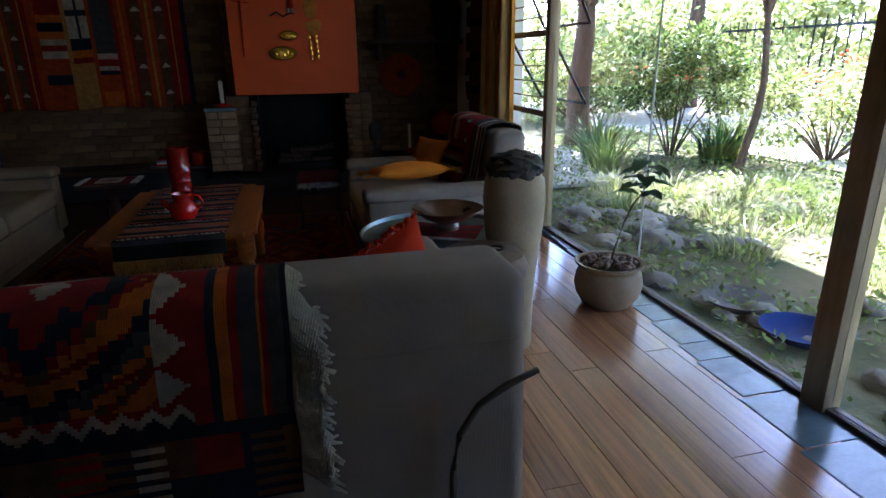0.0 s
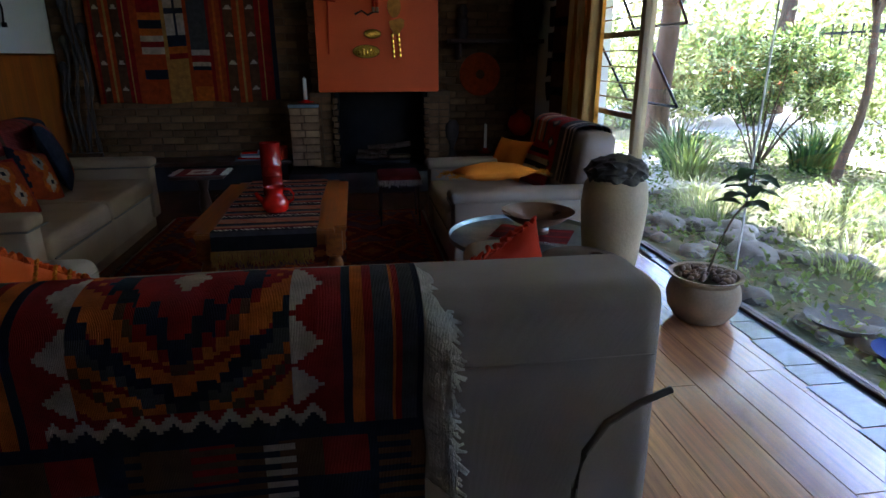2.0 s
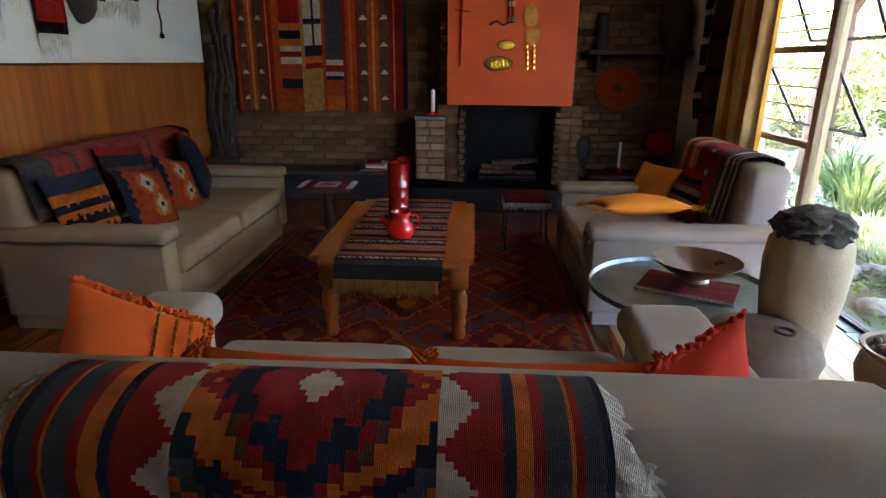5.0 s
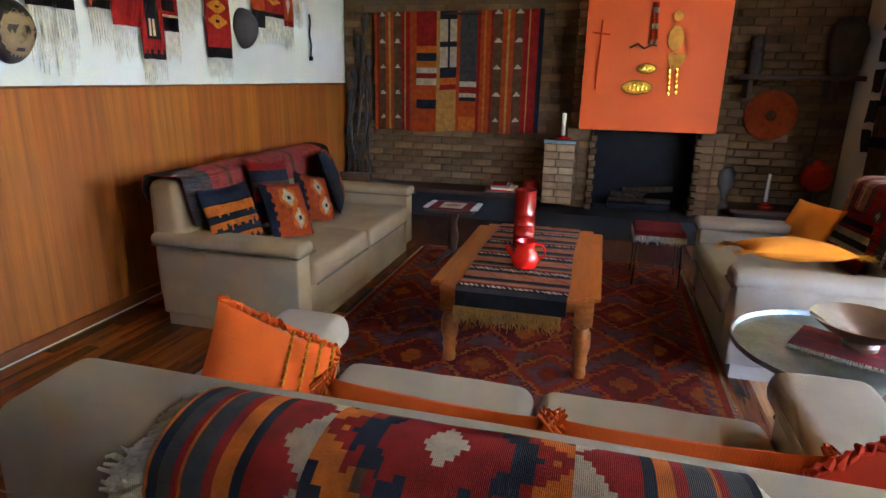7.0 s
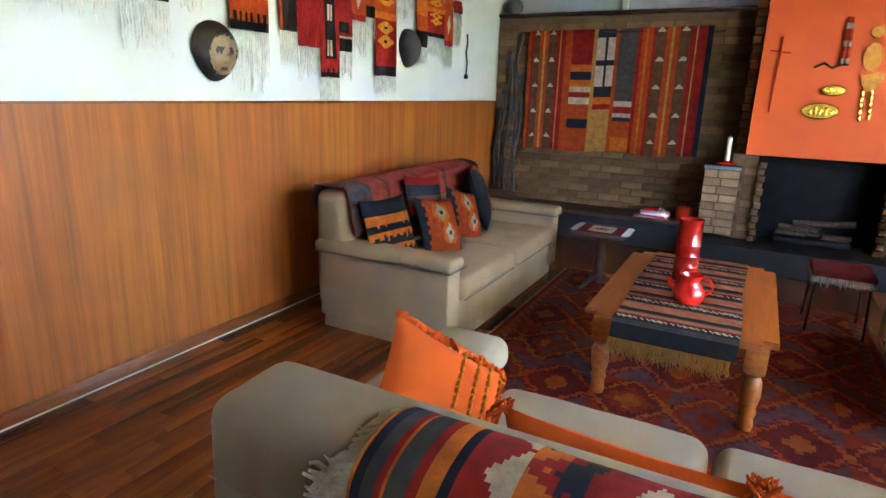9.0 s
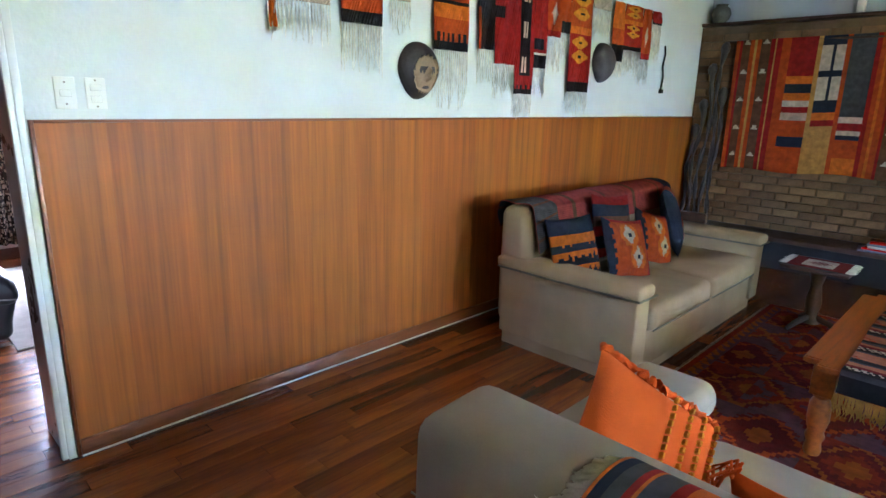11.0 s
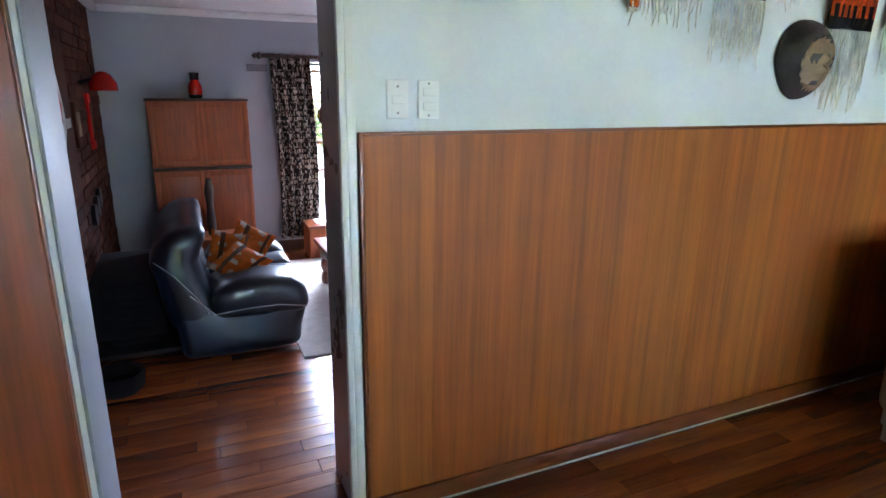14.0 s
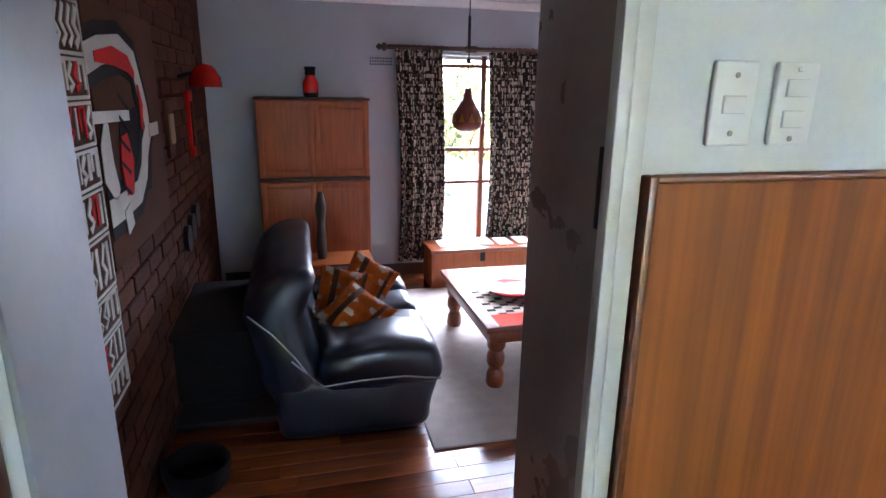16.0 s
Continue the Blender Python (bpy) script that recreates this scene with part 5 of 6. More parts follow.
textile(5.778, 5.955, 2.19, 2.3, lambda u, v: 0 if v < 0.2 else 2, TX, "small dark red woven wall strip", 0.29, 12)


def mask(y, z, a, c, label, face):
    b = bmesh.new()
    bmesh.ops.create_icosphere(b, subdivisions=4, radius=1)
    for v in b.verts:
        w_ = 1.0 - 0.28 * max(0, -v.co.z)
        v.co = Vector((max(v.co.x, -0.05) * 0.12, v.co.y * a * w_, v.co.z * c))
    if face:
        for f_ in b.faces:
            p_ = f_.calc_center_median()
            q, r_ = p_.y / (a * 0.66), (p_.z + c * 0.12) / (c * 0.66)
            if p_.x > 0.03 and q * q + r_ * r_ < 1:
                f_.material_index = 1
                if abs(abs(q) - 0.42) < 0.2 and abs(r_ - 0.22) < 0.12 or abs(q) < 0.28 and abs(r_ + 0.72) < 0.09:
                    f_.material_index = 0
        for v in b.verts:
            q, r_ = v.co.y / a, v.co.z / c
            if v.co.x > 0.05:
                v.co.x += 0.03 * max(0, 1 - abs(q) * 9) * (abs(r_ + 0.05) < 0.3) - 0.015 * (q * q + (r_ + 0.1) ** 2 < 0.4)
    o_ = part("mask", b, [MASK_WOOD, MASK_FACE], None)
    o_.location = (WX + 0.014, y, z)
    return tagged(o_, label, "mask")


mask(2.945, 1.65, 0.14, 0.160, "oval dark wooden mask with an ochre face on the white wall", True)
mask(4.975, 1.812, 0.125, 0.155, "narrow black carved wooden mask on the white wall", False)
t = thing("bead_string", (WX + 0.012, 6.12, 1.63), "thin dark twisted cord ornament on the white wall", "ornament")
part("cord", tube([(0, 0.0, 0.0), (0.004, 0.015, 0.12), (0, -0.012, 0.22), (0.004, 0.012, 0.32), (0, 0, 0.40)], 0.008, 7), BLACKWOOL, t)
part("knob", tube([(0.002, 0, -0.03), (0.002, 0, 0.01)], 0.022, 10), BLACKWOOL, t)
for y, toggles in ((1.162, (0.058,)), (1.266, (0.038, 0.082))):
    t = thing("light_switch", (WX, y, 1.424), "white plastic switch plate with screws" + (" and two rockers" if len(toggles) > 1 else " and one rocker"), "light switch")
    part("plate", box(0.0, 0.009, -0.036, 0.036, 0, 0.118, 0.004, 3), PLASTIC, t)
    for z in toggles:
        part("rocker_frame", box(0.009, 0.0100, -0.0195, 0.0195, z - 0.0125, z + 0.0125, 0.0005), M("switch_groove", (0.55, 0.55, 0.53), 0.5), t)
        part("rocker", box(0.010, 0.0125, -0.0185, 0.0185, z - 0.0115, z + 0.0115, 0.001), PLASTIC, t)
    for z in ((0.018, 0.098) if len(toggles) < 2 else (0.010, 0.108)):
        part("screw", tube([(0.0085, 0, z), (0.0105, 0, z)], 0.004, 10), M("zinc_screw", (0.35, 0.33, 0.3), 0.4, metal=0.8), t)

# ---- den ----
t = thing("cabinet", (-6.53, 0.687, 0), "tall teak drinks cabinet with two pairs of doors", "cabinet")
part("carcass", box(-0.18, 0.17, -0.38, 0.38, 0.06, 1.40, 0.004), TEAK, t)
part("top_edge", box(-0.185, 0.185, -0.388, 0.388, 1.4005, 1.416, 0.003), DARKWOOD, t)
part("mid_shelf", box(0.171, 0.197, -0.38, 0.38, 0.85, 0.876, 0.003), DARKWOOD, t)
for y0, y1 in ((-0.372, -0.003), (0.003, 0.372)):
    for z0, z1 in ((0.10, 0.84), (0.885, 1.393)):
        dr = part("door", box(0.171, 0.184, y0, y1, z0, z1, 0.003), TEAK, t)
        for q0, q1, w0, w1 in ((y0, y0 + 0.035, z0, z1), (y1 - 0.035, y1, z0, z1), (y0 + 0.035, y1 - 0.035, z0, z0 + 0.04), (y0 + 0.035, y1 - 0.035, z1 - 0.04, z1)):
            part("door_frame", box(0.184, 0.191, q0, q1, w0, w1, 0.002), TEAK, dr)
for y in (-0.36, 0.36):
    part("leg", box(-0.15, 0.15, y - 0.02, y + 0.02, 0, 0.06, 0.004), DARKWOOD, t)
t = thing("vase", (-6.50, 0.682, 1.417), "small red and black glazed vase on the cabinet", "vase")
part("body", lathe([(0.042, 0), (0.046, 0.01), (0.054, 0.05), (0.052, 0.10), (0.034, 0.135), (0.030, 0.15)], 28), REDGLAZE, t)
part("foot", lathe([(0.044, 0.0), (0.048, 0.012), (0.0515, 0.03), (0.053, 0.032), (0.050, 0.012), (0.045, 0.0)], 28), SOOT, t)
part("collar", lathe([(0.0305, 0.148), (0.036, 0.156), (0.034, 0.175), (0.040, 0.203), (0.030, 0.205), (0.026, 0.16)], 24), SOOT, t)
t = thing("air_vent", (FX, 1.205, 1.638), "small perforated white air brick in the wall", "vent")
part("grille", box(0.001, 0.008, -0.095, 0.095, 0, 0.075, 0.002), GREY_WALL, t)
b = bmesh.new()
for i in range(9):
    for k in range(3):
        box(0.007, 0.0095, -0.082 + i * 0.0195, -0.072 + i * 0.0195, 0.012 + k * 0.021, 0.024 + k * 0.021, bm=b)
part("holes", b, SOOT, t)
# patterned curtains on a wooden pole
pole = thing("curtain_pole", (FX + 0.10, 2.26, 1.775), "dark turned wooden curtain pole with finials", "curtain pole")
part("pole", tube([(0, -1.02, 0), (0, 1.0, 0)], 0.017, 12), DARKWOOD, pole)
part("finial", lathe([(0.012, 0), (0.03, 0.015), (0.03, 0.03), (0.014, 0.04), (0.026, 0.06), (0.0, 0.085)], 16), DARKWOOD, pole).matrix_basis = pose(0, -1.02, 0, 90, 0, 0)
part("bracket", box(-0.098, 0.02, -0.02, 0.02, -0.02, 0.02, 0.004), DARKWOOD, pole)
part("coupling", tube([(0, -0.42, 0), (0, -0.34, 0)], 0.026, 12), DARKWOOD, pole)
rngp = random.Random(21)
CELLS = {(i, j): rngp.choice((0, 0, 1, 1, 2)) for i in range(200) for j in range(300)}


def mosaic(u, v, w, h):
    i, j = int(u * w / 0.009), int(v * h / 0.012)
    if j % 4 == 0 and (i // 3 + j) % 3:
        return 0
    if i % 5 == 0 and (j // 4 + i) % 4:
        return 0
    return CELLS[(i // 2 % 200, j // 2 % 300)]


MOS = [M("black_print", (0.02, 0.018, 0.017), 0.9, 0.2, 9, 0.2, 200), M("beige_print", (0.50, 0.44, 0.36), 0.9, 0.2, 9, 0.2, 200), M("brown_print", (0.13, 0.09, 0.07), 0.9, 0.2, 9, 0.2, 200)]
for y0, y1, z0, lab in ((1.315, 1.67, 0.15, "black and beige mosaic printed curtain hanging in folds"), (2.035, 2.46, 0.20, "black and beige mosaic printed curtain beside the window"), (2.78, 3.1, 0.20, "black and beige mosaic printed curtain at the window end")):
    t = thing("curtain", (0, 0, 0), lab, "curtain", "den curtains")
    part("cloth", sheet(curtain(y0, y1, FX + 0.10, z0, 1.765, 4.5, 0.030), 76, 130, lambda u, v, a=y1 - y0, c=1.765 - z0: mosaic(u, v, a * 2, c), 0.003), MOS, t)
    for k in range(7):
        part("ring", lathe([(0.020, -0.003), (0.025, -0.003), (0.025, 0.003), (0.020, 0.003), (0.020, -0.003)], 14), DARKWOOD, t).matrix_basis = pose(FX + 0.10, y0 + 0.02 + (y1 - y0 - 0.04) * k / 6, 1.773, 90, 0, 0)
# calabash pendant
t = thing("pendant_lamp", (-5.90, 1.65, 1.225), "dark carved calabash pendant lamp on a long flex", "pendant lamp")
GOURD = M("burnt_calabash", (0.16, 0.045, 0.025), 0.35, 0.35, 9, 0.1, 60, coat=0.3)
part("shade", lathe([(0.05, 0.0), (0.085, 0.02), (0.10, 0.06), (0.095, 0.11), (0.06, 0.16), (0.035, 0.20), (0.025, 0.25), (0.018, 0.27), (0.0, 0.272)], 32), GOURD, t)
b = bmesh.new()
for k in range(10):
    a = k * 0.628
    vs = [b.verts.new((0.102 * math.cos(a + q), 0.102 * math.sin(a + q), z)) for q, z in ((-0.2, 0.06), (0.2, 0.06), (0.0, 0.115))]
    vs[2].co.x, vs[2].co.y = 0.097 * math.cos(a), 0.097 * math.sin(a)
    b.faces.new(vs)
    vs2 = [b.verts.new(v.co * 1.02) for v in vs]
    b.faces.new(vs2)
part("carved_triangles", b, TAN, t, "pale carved triangle band", 0)
part("flex", tube([(0, 0, 0.27), (0.003, 0, 0.45), (0, 0, 0.90)], 0.004, 6), IRON, t)
part("cord_grip", tube([(0, 0, 0.52), (0, 0, 0.70)], 0.010, 8), IRON, t), part("knot", tube([(0, 0, 0.42), (0, 0, 0.45)], 0.016, 8), IRON, t)

# leather sofa facing the rug, its back towards the stove
s = thing("leather_sofa", (-4.40, 0.40, 0), "black leather two-seater with padded rolled arms", "sofa")
LX = 1.16
part("base", soft(box(-LX + 0.05, -0.05, 0.05, 0.64, 0.02, 0.26, 0.04, 4), 2, 0.008), LEATHER, s)
STITCH = M("pale_stitching", (0.22, 0.22, 0.22), 0.6)
for x0, x1 in ((-0.34, 0.0), (-LX, -LX + 0.30)):
    b = soft(box(x0 + 0.03, x1 - 0.02, 0.03, 0.69, 0.02, 0.33, 0.07, 6), 3, 0.012, 6)
    for v in b.verts:
        v.co.y += 0.045 * max(0.0, v.co.z - 0.1) / 0.2 * (1 if v.co.y > 0.3 else -0.5)
    a = part("arm", b, LEATHER, s)
    b = soft(box(x0 - 0.01, x1 + 0.01, 0.20, 0.745, 0.24, 0.43, 0.085, 7), 3, 0.014, 7, x0)
    for v in b.verts:
        v.co.z += 0.05 * math.sin((v.co.y - 0.2) / 0.545 * 3.14) * (v.co.z > 0.3) - 0.10 * max(0.0, v.co.y - 0.66)
    part("arm_pad", b, LEATHER, a)
    part("seam", tube([(x1 - 0.005, 0.10, 0.42), (x1 + 0.006, 0.22, 0.30), (x1 + 0.012, 0.38, 0.315), (x1 + 0.012, 0.56, 0.315), (x1 + 0.006, 0.72, 0.285)], 0.004, 6), STITCH, a)
for k in range(2):
    x1 = -0.32 - k * 0.27
    part("seat_cushion", soft(box(x1 - 0.275, x1, 0.22, 0.74, 0.22, 0.40, 0.06, 6), 3, 0.020, 8, k), LEATHER, s)
b = soft(box(-LX + 0.03, -0.02, 0.0, 0.24, 0.16, 0.785, 0.110, 7), 4, 0.012, 6, 4.0)
for v in b.verts:
    v.co.y += -0.10 * min(1.0, max(0.0, v.co.z - 0.16) / 0.5) + 0.10 * max(0.0, 0.60 - v.co.z) * (v.co.y > 0.1) + 0.62 * max(0.0, v.co.z - 0.60)
    v.co.z -= 0.008 * math.exp(-((v.co.x + LX / 2) / 0.05) ** 2)
part("back_cushion", b, LEATHER, s)
part("seam", tube([(-0.032, -0.06, 0.62), (-0.016, 0.03, 0.54), (-0.016, 0.12, 0.42), (-0.024, 0.19, 0.30)], 0.0035, 6), STITCH, s)


def bark_pattern(u, v):
    if abs(u - 0.3) < 0.06 or abs(u - 0.85) < 0.05:
        return 1
    return 2 if (math.sin(v * 22) + math.sin(u * 13 + v * 6)) > 1.1 else 0


for lx, ly, lz, size, rx, ry, rz, sd in ((-4.64, 0.70, 0.43, 0.28, -62, 22, 48, 11), (-4.86, 0.72, 0.41, 0.26, -20, 12, 80, 12), (-5.06, 0.82, 0.40, 0.27, -22, 28, 75, 13)):
    cushion((lx, ly, lz), (size, size * 0.94), 0.09, [ORANGE, BROWN, CREAM], "amber printed cushion with brown and cream bands on leather", rx=rx, ry=ry, rz=rz, pattern=bark_pattern, seed=sd, group="den cushions")
o = part("statue", soft(lathe([(0.03, 0), (0.04, 0.1), (0.025, 0.25), (0.04, 0.35), (0.02, 0.45), (0.0, 0.46)], 14), 0, 0.012, 16), MASK_WOOD, None)
o.location = (-6.1, 0.70, 0.355)
tagged(o, "thin dark carved wooden figure on a small table", "statue")
t = thing("lamp_table", (-6.1, 0.78, 0), "small amber wooden corner table", "table")
part("tabletop", box(-0.16, 0.16, -0.16, 0.26, 0.325, 0.354, 0.006), TEAK, t)
for x in (-0.13, 0.13):
    for y in (-0.13, 0.17):
        part("leg", box(x - 0.018, x + 0.018, y - 0.018, y + 0.018, 0, 0.325, 0.003), TEAK, t)
# carpet, coffee table, chest
c = thing("carpet", (-5.31, 2.35, 0), "plain beige woven carpet", "carpet")
b = box(-1.0, 1.02, -1.28, 1.3, 0.001, 0.014, 0.004)
part("surface", b, CARPET, c)
t = thing("coffee_table", (-5.15, 1.84, 0.014), "heavy dark reddish wooden coffee table with turned legs", "table")
part("tabletop", box(-0.50, 0.47, -0.42, 0.42, 0.32, 0.355, 0.008), REDWOOD, t)
part("apron", box(-0.46, 0.43, -0.39, 0.39, 0.25, 0.32, 0.004), REDWOOD, t)
for x in (-0.42, 0.39):
    for y in (-0.34, 0.34):
        part("leg", lathe([(0.04, 0), (0.048, 0.02), (0.045, 0.07), (0.032, 0.10), (0.047, 0.13), (0.047, 0.17), (0.036, 0.20), (0.048, 0.22), (0.048, 0.25)], 18, None, x, y), REDWOOD, t)
t = thing("dish", (-5.12, 1.71, 0.374), "wide glossy red ceramic dish", "dish")
part("body", lathe([(0.06, 0), (0.12, 0.015), (0.14, 0.03), (0.143, 0.036), (0.13, 0.042), (0.08, 0.046), (0.0, 0.047)], 40), REDGLAZE, t)
th = thing("table_mat", (-4.94, 1.69, 0.3695), "cream and red woven mat with a red border", "mat")
part("cloth", sheet(lambda u, v: Vector((-0.26 + 0.52 * u, -0.20 + 0.4 * v, 0.004)), 34, 26, lambda u, v: 1 if u > 0.72 else (0 if (int(u * 16) + int(v * 9)) % 3 else 2), 0.003), [CREAM, TERRA_RED, BLACKWOOL], th)
t = thing("wooden_chest", (-6.45, 2.015, 0), "low teak chest under the window", "chest")
part("body", box(-0.14, 0.16, -0.50, 0.7, 0.0, 0.285, 0.006), TEAK, t), part("lid", box(-0.15, 0.18, -0.51, 0.71, 0.286, 0.315, 0.006), REDWOOD, t), part("hasp", box(0.16, 0.167, -0.12, -0.08, 0.21, 0.28, 0.002), IRON, t)
for k in range(6):
    part("paper", box(-0.10, 0.10, -0.42 + k * 0.16, -0.31 + k * 0.16, 0.316, 0.323 + 0.003 * (k % 3), 0.002), CANDLE, t)
# stove in the hearth
t = thing("stove", (-5.12, SY + 0.20, 0), "black iron stove standing against the brick wall", "stove")
part("body", box(-0.35, 0.35, -0.19, 0.19, 0.08, 0.40, 0.02, 3), SOOT, t), part("top", box(-0.38, 0.38, -0.2, 0.22, 0.40, 0.43, 0.008), SOOT, t)
for k in range(6):
    part("vent_slot", box(0.351, 0.356, -0.1, 0.1, 0.12 + k * 0.045, 0.14 + k * 0.045, 0.002), SOOT, t)
part("hearth_plate", box(-0.45, 0.45, -0.19, 0.28, 0.0, 0.03, 0.006), HEARTH, t)
for x in (-0.28, 0.28):
    part("foot", box(x - 0.03, x + 0.03, -0.12, 0.14, 0.03, 0.08, 0.006), SOOT, t)
t = thing("log_basket", (-4.28, SY + 0.16, 0), "dark low basket on the floor by the wall", "basket")
part("body", soft(lathe([(0.16, 0), (0.19, 0.03), (0.21, 0.16), (0.20, 0.18), (0.18, 0.17), (0.16, 0.03), (0.0, 0.03)], 28), 0, 0.006), SOOT, t)


t.scale = (0.6, 0.6, 0.6)
# artwork on the brick wall: a carved panel and a painted board


def plank_art(name, x0, x1, z0, z1, mat, label, depth=0.03):
    t_ = thing(name, ((x0 + x1) / 2, SY, z0), label, "artwork")
    part("board", box(-(x1 - x0) / 2, (x1 - x0) / 2, 0.002, depth, 0, z1 - z0, 0.003), mat, t_)
    return t_


INKBROWN, INKRED, INKWHITE, INKBLACK = M("brown_board", (0.060, 0.024, 0.013), 0.92, 0.25, 6), M("poster_red", (0.36, 0.022, 0.012), 0.9, 0.2, 8), M("poster_white", (0.42, 0.41, 0.38), 0.9, 0.15, 8), M("poster_black", (0.010, 0.010, 0.011), 0.92, 0.2, 8)


def band(pts, w, z0, depth, mat, t_, name="stroke"):
    """A painted stroke of even width that follows points on the board."""
    b = bmesh.new()
    row = []
    for i, p_ in enumerate(pts):
        a, c_ = Vector(pts[max(i - 1, 0)]), Vector(pts[min(i + 1, len(pts) - 1)])
        n_ = Vector((-(c_ - a).y, (c_ - a).x)).normalized() * (w[i] if isinstance(w, (list, tuple)) else w) / 2
        row.append([b.verts.new((p_[0] + s_ * n_.x, y, p_[1] + s_ * n_.y)) for s_, y in ((-1, z0), (-1, z0 + depth), (1, z0 + depth), (1, z0))])
    for r0, r1 in zip(row, row[1:]):
        for k in range(4):
            b.faces.new((r0[k], r0[(k + 1) % 4], r1[(k + 1) % 4], r1[k]))
    b.faces.new(row[0]), b.faces.new(list(reversed(row[-1])))
    bmesh.ops.recalc_face_normals(b, faces=list(b.faces))
    return part(name, b, mat, t_, "", 0)


t = plank_art("painting", -4.97, -4.10, 0.93, 1.74, INKBROWN, "brown board painted with bold black white and red curved shapes")
ring = [(x, z + 0.04) for x, z in [(0.48, 0.59), (0.34, 0.62), (0.11, 0.64), (-0.05, 0.6), (-0.09, 0.52), (-0.14, 0.43), (-0.16, 0.35), (-0.08, 0.29), (-0.03, 0.21), (0.07, 0.15), (0.26, 0.14), (0.43, 0.14)]]
band(ring, 0.17, 0.031, 0.002, INKBLACK, t), band(ring, 0.085, 0.034, 0.002, INKWHITE, t)
for pts, w_, m_ in (([(-0.16, 0.35), (-0.32, 0.35)], 0.05, INKWHITE), ([(0.26, 0.13), (0.24, 0.05)], 0.08, INKWHITE), ([(0.4, 0.6), (0.21, 0.61), (0.04, 0.59), (-0.03, 0.55)], [0.03, 0.06, 0.06, 0.03], INKRED), ([(-0.06, 0.52), (-0.08, 0.45), (-0.06, 0.36)], [0.02, 0.05, 0.02], INKRED)):
    band([(x, z + 0.04) for x, z in pts], w_, 0.037, 0.002, m_, t)
inner = [(0.02, 0.17), (0.02, 0.30), (0.03, 0.48)]
band([(x, z) for x, z in inner], [0.30, 0.42, 0.36], 0.0305, 0.0015, INKBLACK, t, "field")
band([(x, z + 0.04) for x, z in [(0.48, 0.43), (0.09, 0.42)]], 0.035, 0.034, 0.002, INKWHITE, t)
band([(x, z + 0.04) for x, z in [(0.19, 0.36), (0.18, 0.27), (0.19, 0.16)]], [0.08, 0.15, 0.08], 0.034, 0.003, INKRED, t)
band([(x, z + 0.04) for x, z in [(0.36, 0.41), (0.39, 0.34), (0.39, 0.26), (0.33, 0.18)]], [0.04, 0.10, 0.12, 0.06], 0.034, 0.002, INKWHITE, t)
for k in range(5):
    band([(0.18 - 0.02 * k, 0.20 + 0.07 * k), (0.28 - 0.02 * k, 0.25 + 0.07 * k)], 0.014, 0.037, 0.001, INKBLACK, t)
t = plank_art("glyph_board", -4.06, -3.82, 0.55, 1.98, INKBROWN, "tall narrow board carved with white angular glyphs", 0.035)
rng = random.Random(31)
z = 0.03
while z < 1.26:
    h_ = rng.uniform(0.10, 0.18)
    band([(-0.105, z), (-0.105, z + h_ - 0.015), (0.105, z + h_ - 0.015), (0.105, z), (-0.105, z)], 0.010, 0.036, 0.003, INKWHITE, t, "glyph")
    for k in range(4):
        x0 = -0.088 + k * 0.047
        kind = rng.randrange(3)
        q = [[(x0, z + 0.02), (x0, z + h_ * 0.8), (x0 + 0.04, z + h_ * 0.8), (x0 + 0.04, z + 0.04)], [(x0 + 0.03, z + 0.02), (x0, z + h_ * 0.3), (x0 + 0.03, z + h_ * 0.5), (x0, z + h_ * 0.8)], [(x0 + 0.02, z + 0.02), (x0 + 0.02, z + h_ * 0.8)]][kind]
        band(q, rng.uniform(0.010, 0.024), 0.036, 0.003, INKWHITE if rng.random() < 0.85 else INKRED, t, "glyph")
    z += h_
for x, z, w_, h_ in ((-5.83, 1.09, 0.13, 0.37), (-5.2, 1.16, 0.14, 0.26)):
    t = thing("wall_plaque", (x, SY, z), "small red framed carved plaque on the brick wall", "plaque")
    part("frame", box(-w_ / 2, w_ / 2, 0.002, 0.025, 0, h_, 0.004), INKRED if w_ < 0.135 else INKBROWN, t)
    part("inset", box(-w_ / 2 + 0.025, w_ / 2 - 0.025, 0.025, 0.034, 0.06, h_ - 0.06, 0.006), INKBROWN if w_ < 0.135 else MASK_FACE, t)
# made-up lamp shape without light, in place of small red plaque frames
t = thing("wall_lamp", (-5.62, SY, 1.53), "small red lamp-shaped stand-in for plaque frames on the brick wall", "wall lamp")
part("arm", tube([(0, 0.002, 0.0), (0, 0.10, 0.03)], 0.012, 8), IRON, t), part("shade", lathe([(0.085, -0.05), (0.08, 0.0), (0.05, 0.05), (0.02, 0.07), (0.015, 0.07), (0.045, 0.04), (0.075, -0.05)], 24, None, 0, 0.14), DEEPGLAZE, t)
t = thing("iron_hooks", (-5.0, SY, 0.72), "dark iron pans hanging on the brick wall", "pans")
for k in range(3):
    part("pan", tube([(-0.35 - 0.15 * k, 0.01, 0.03 * k), (-0.35 - 0.15 * k, 0.035, 0.03 * k)], 0.07, 20), IRON, t)

# ---- garden ----


def ground_z(x, y):
    return -0.10 + 0.045 * max(0, x - 3.0) + 0.03 * noise.noise(Vector((x * 0.8, y * 0.8, 0))) * min(1, max(0, (x - 2.4)))


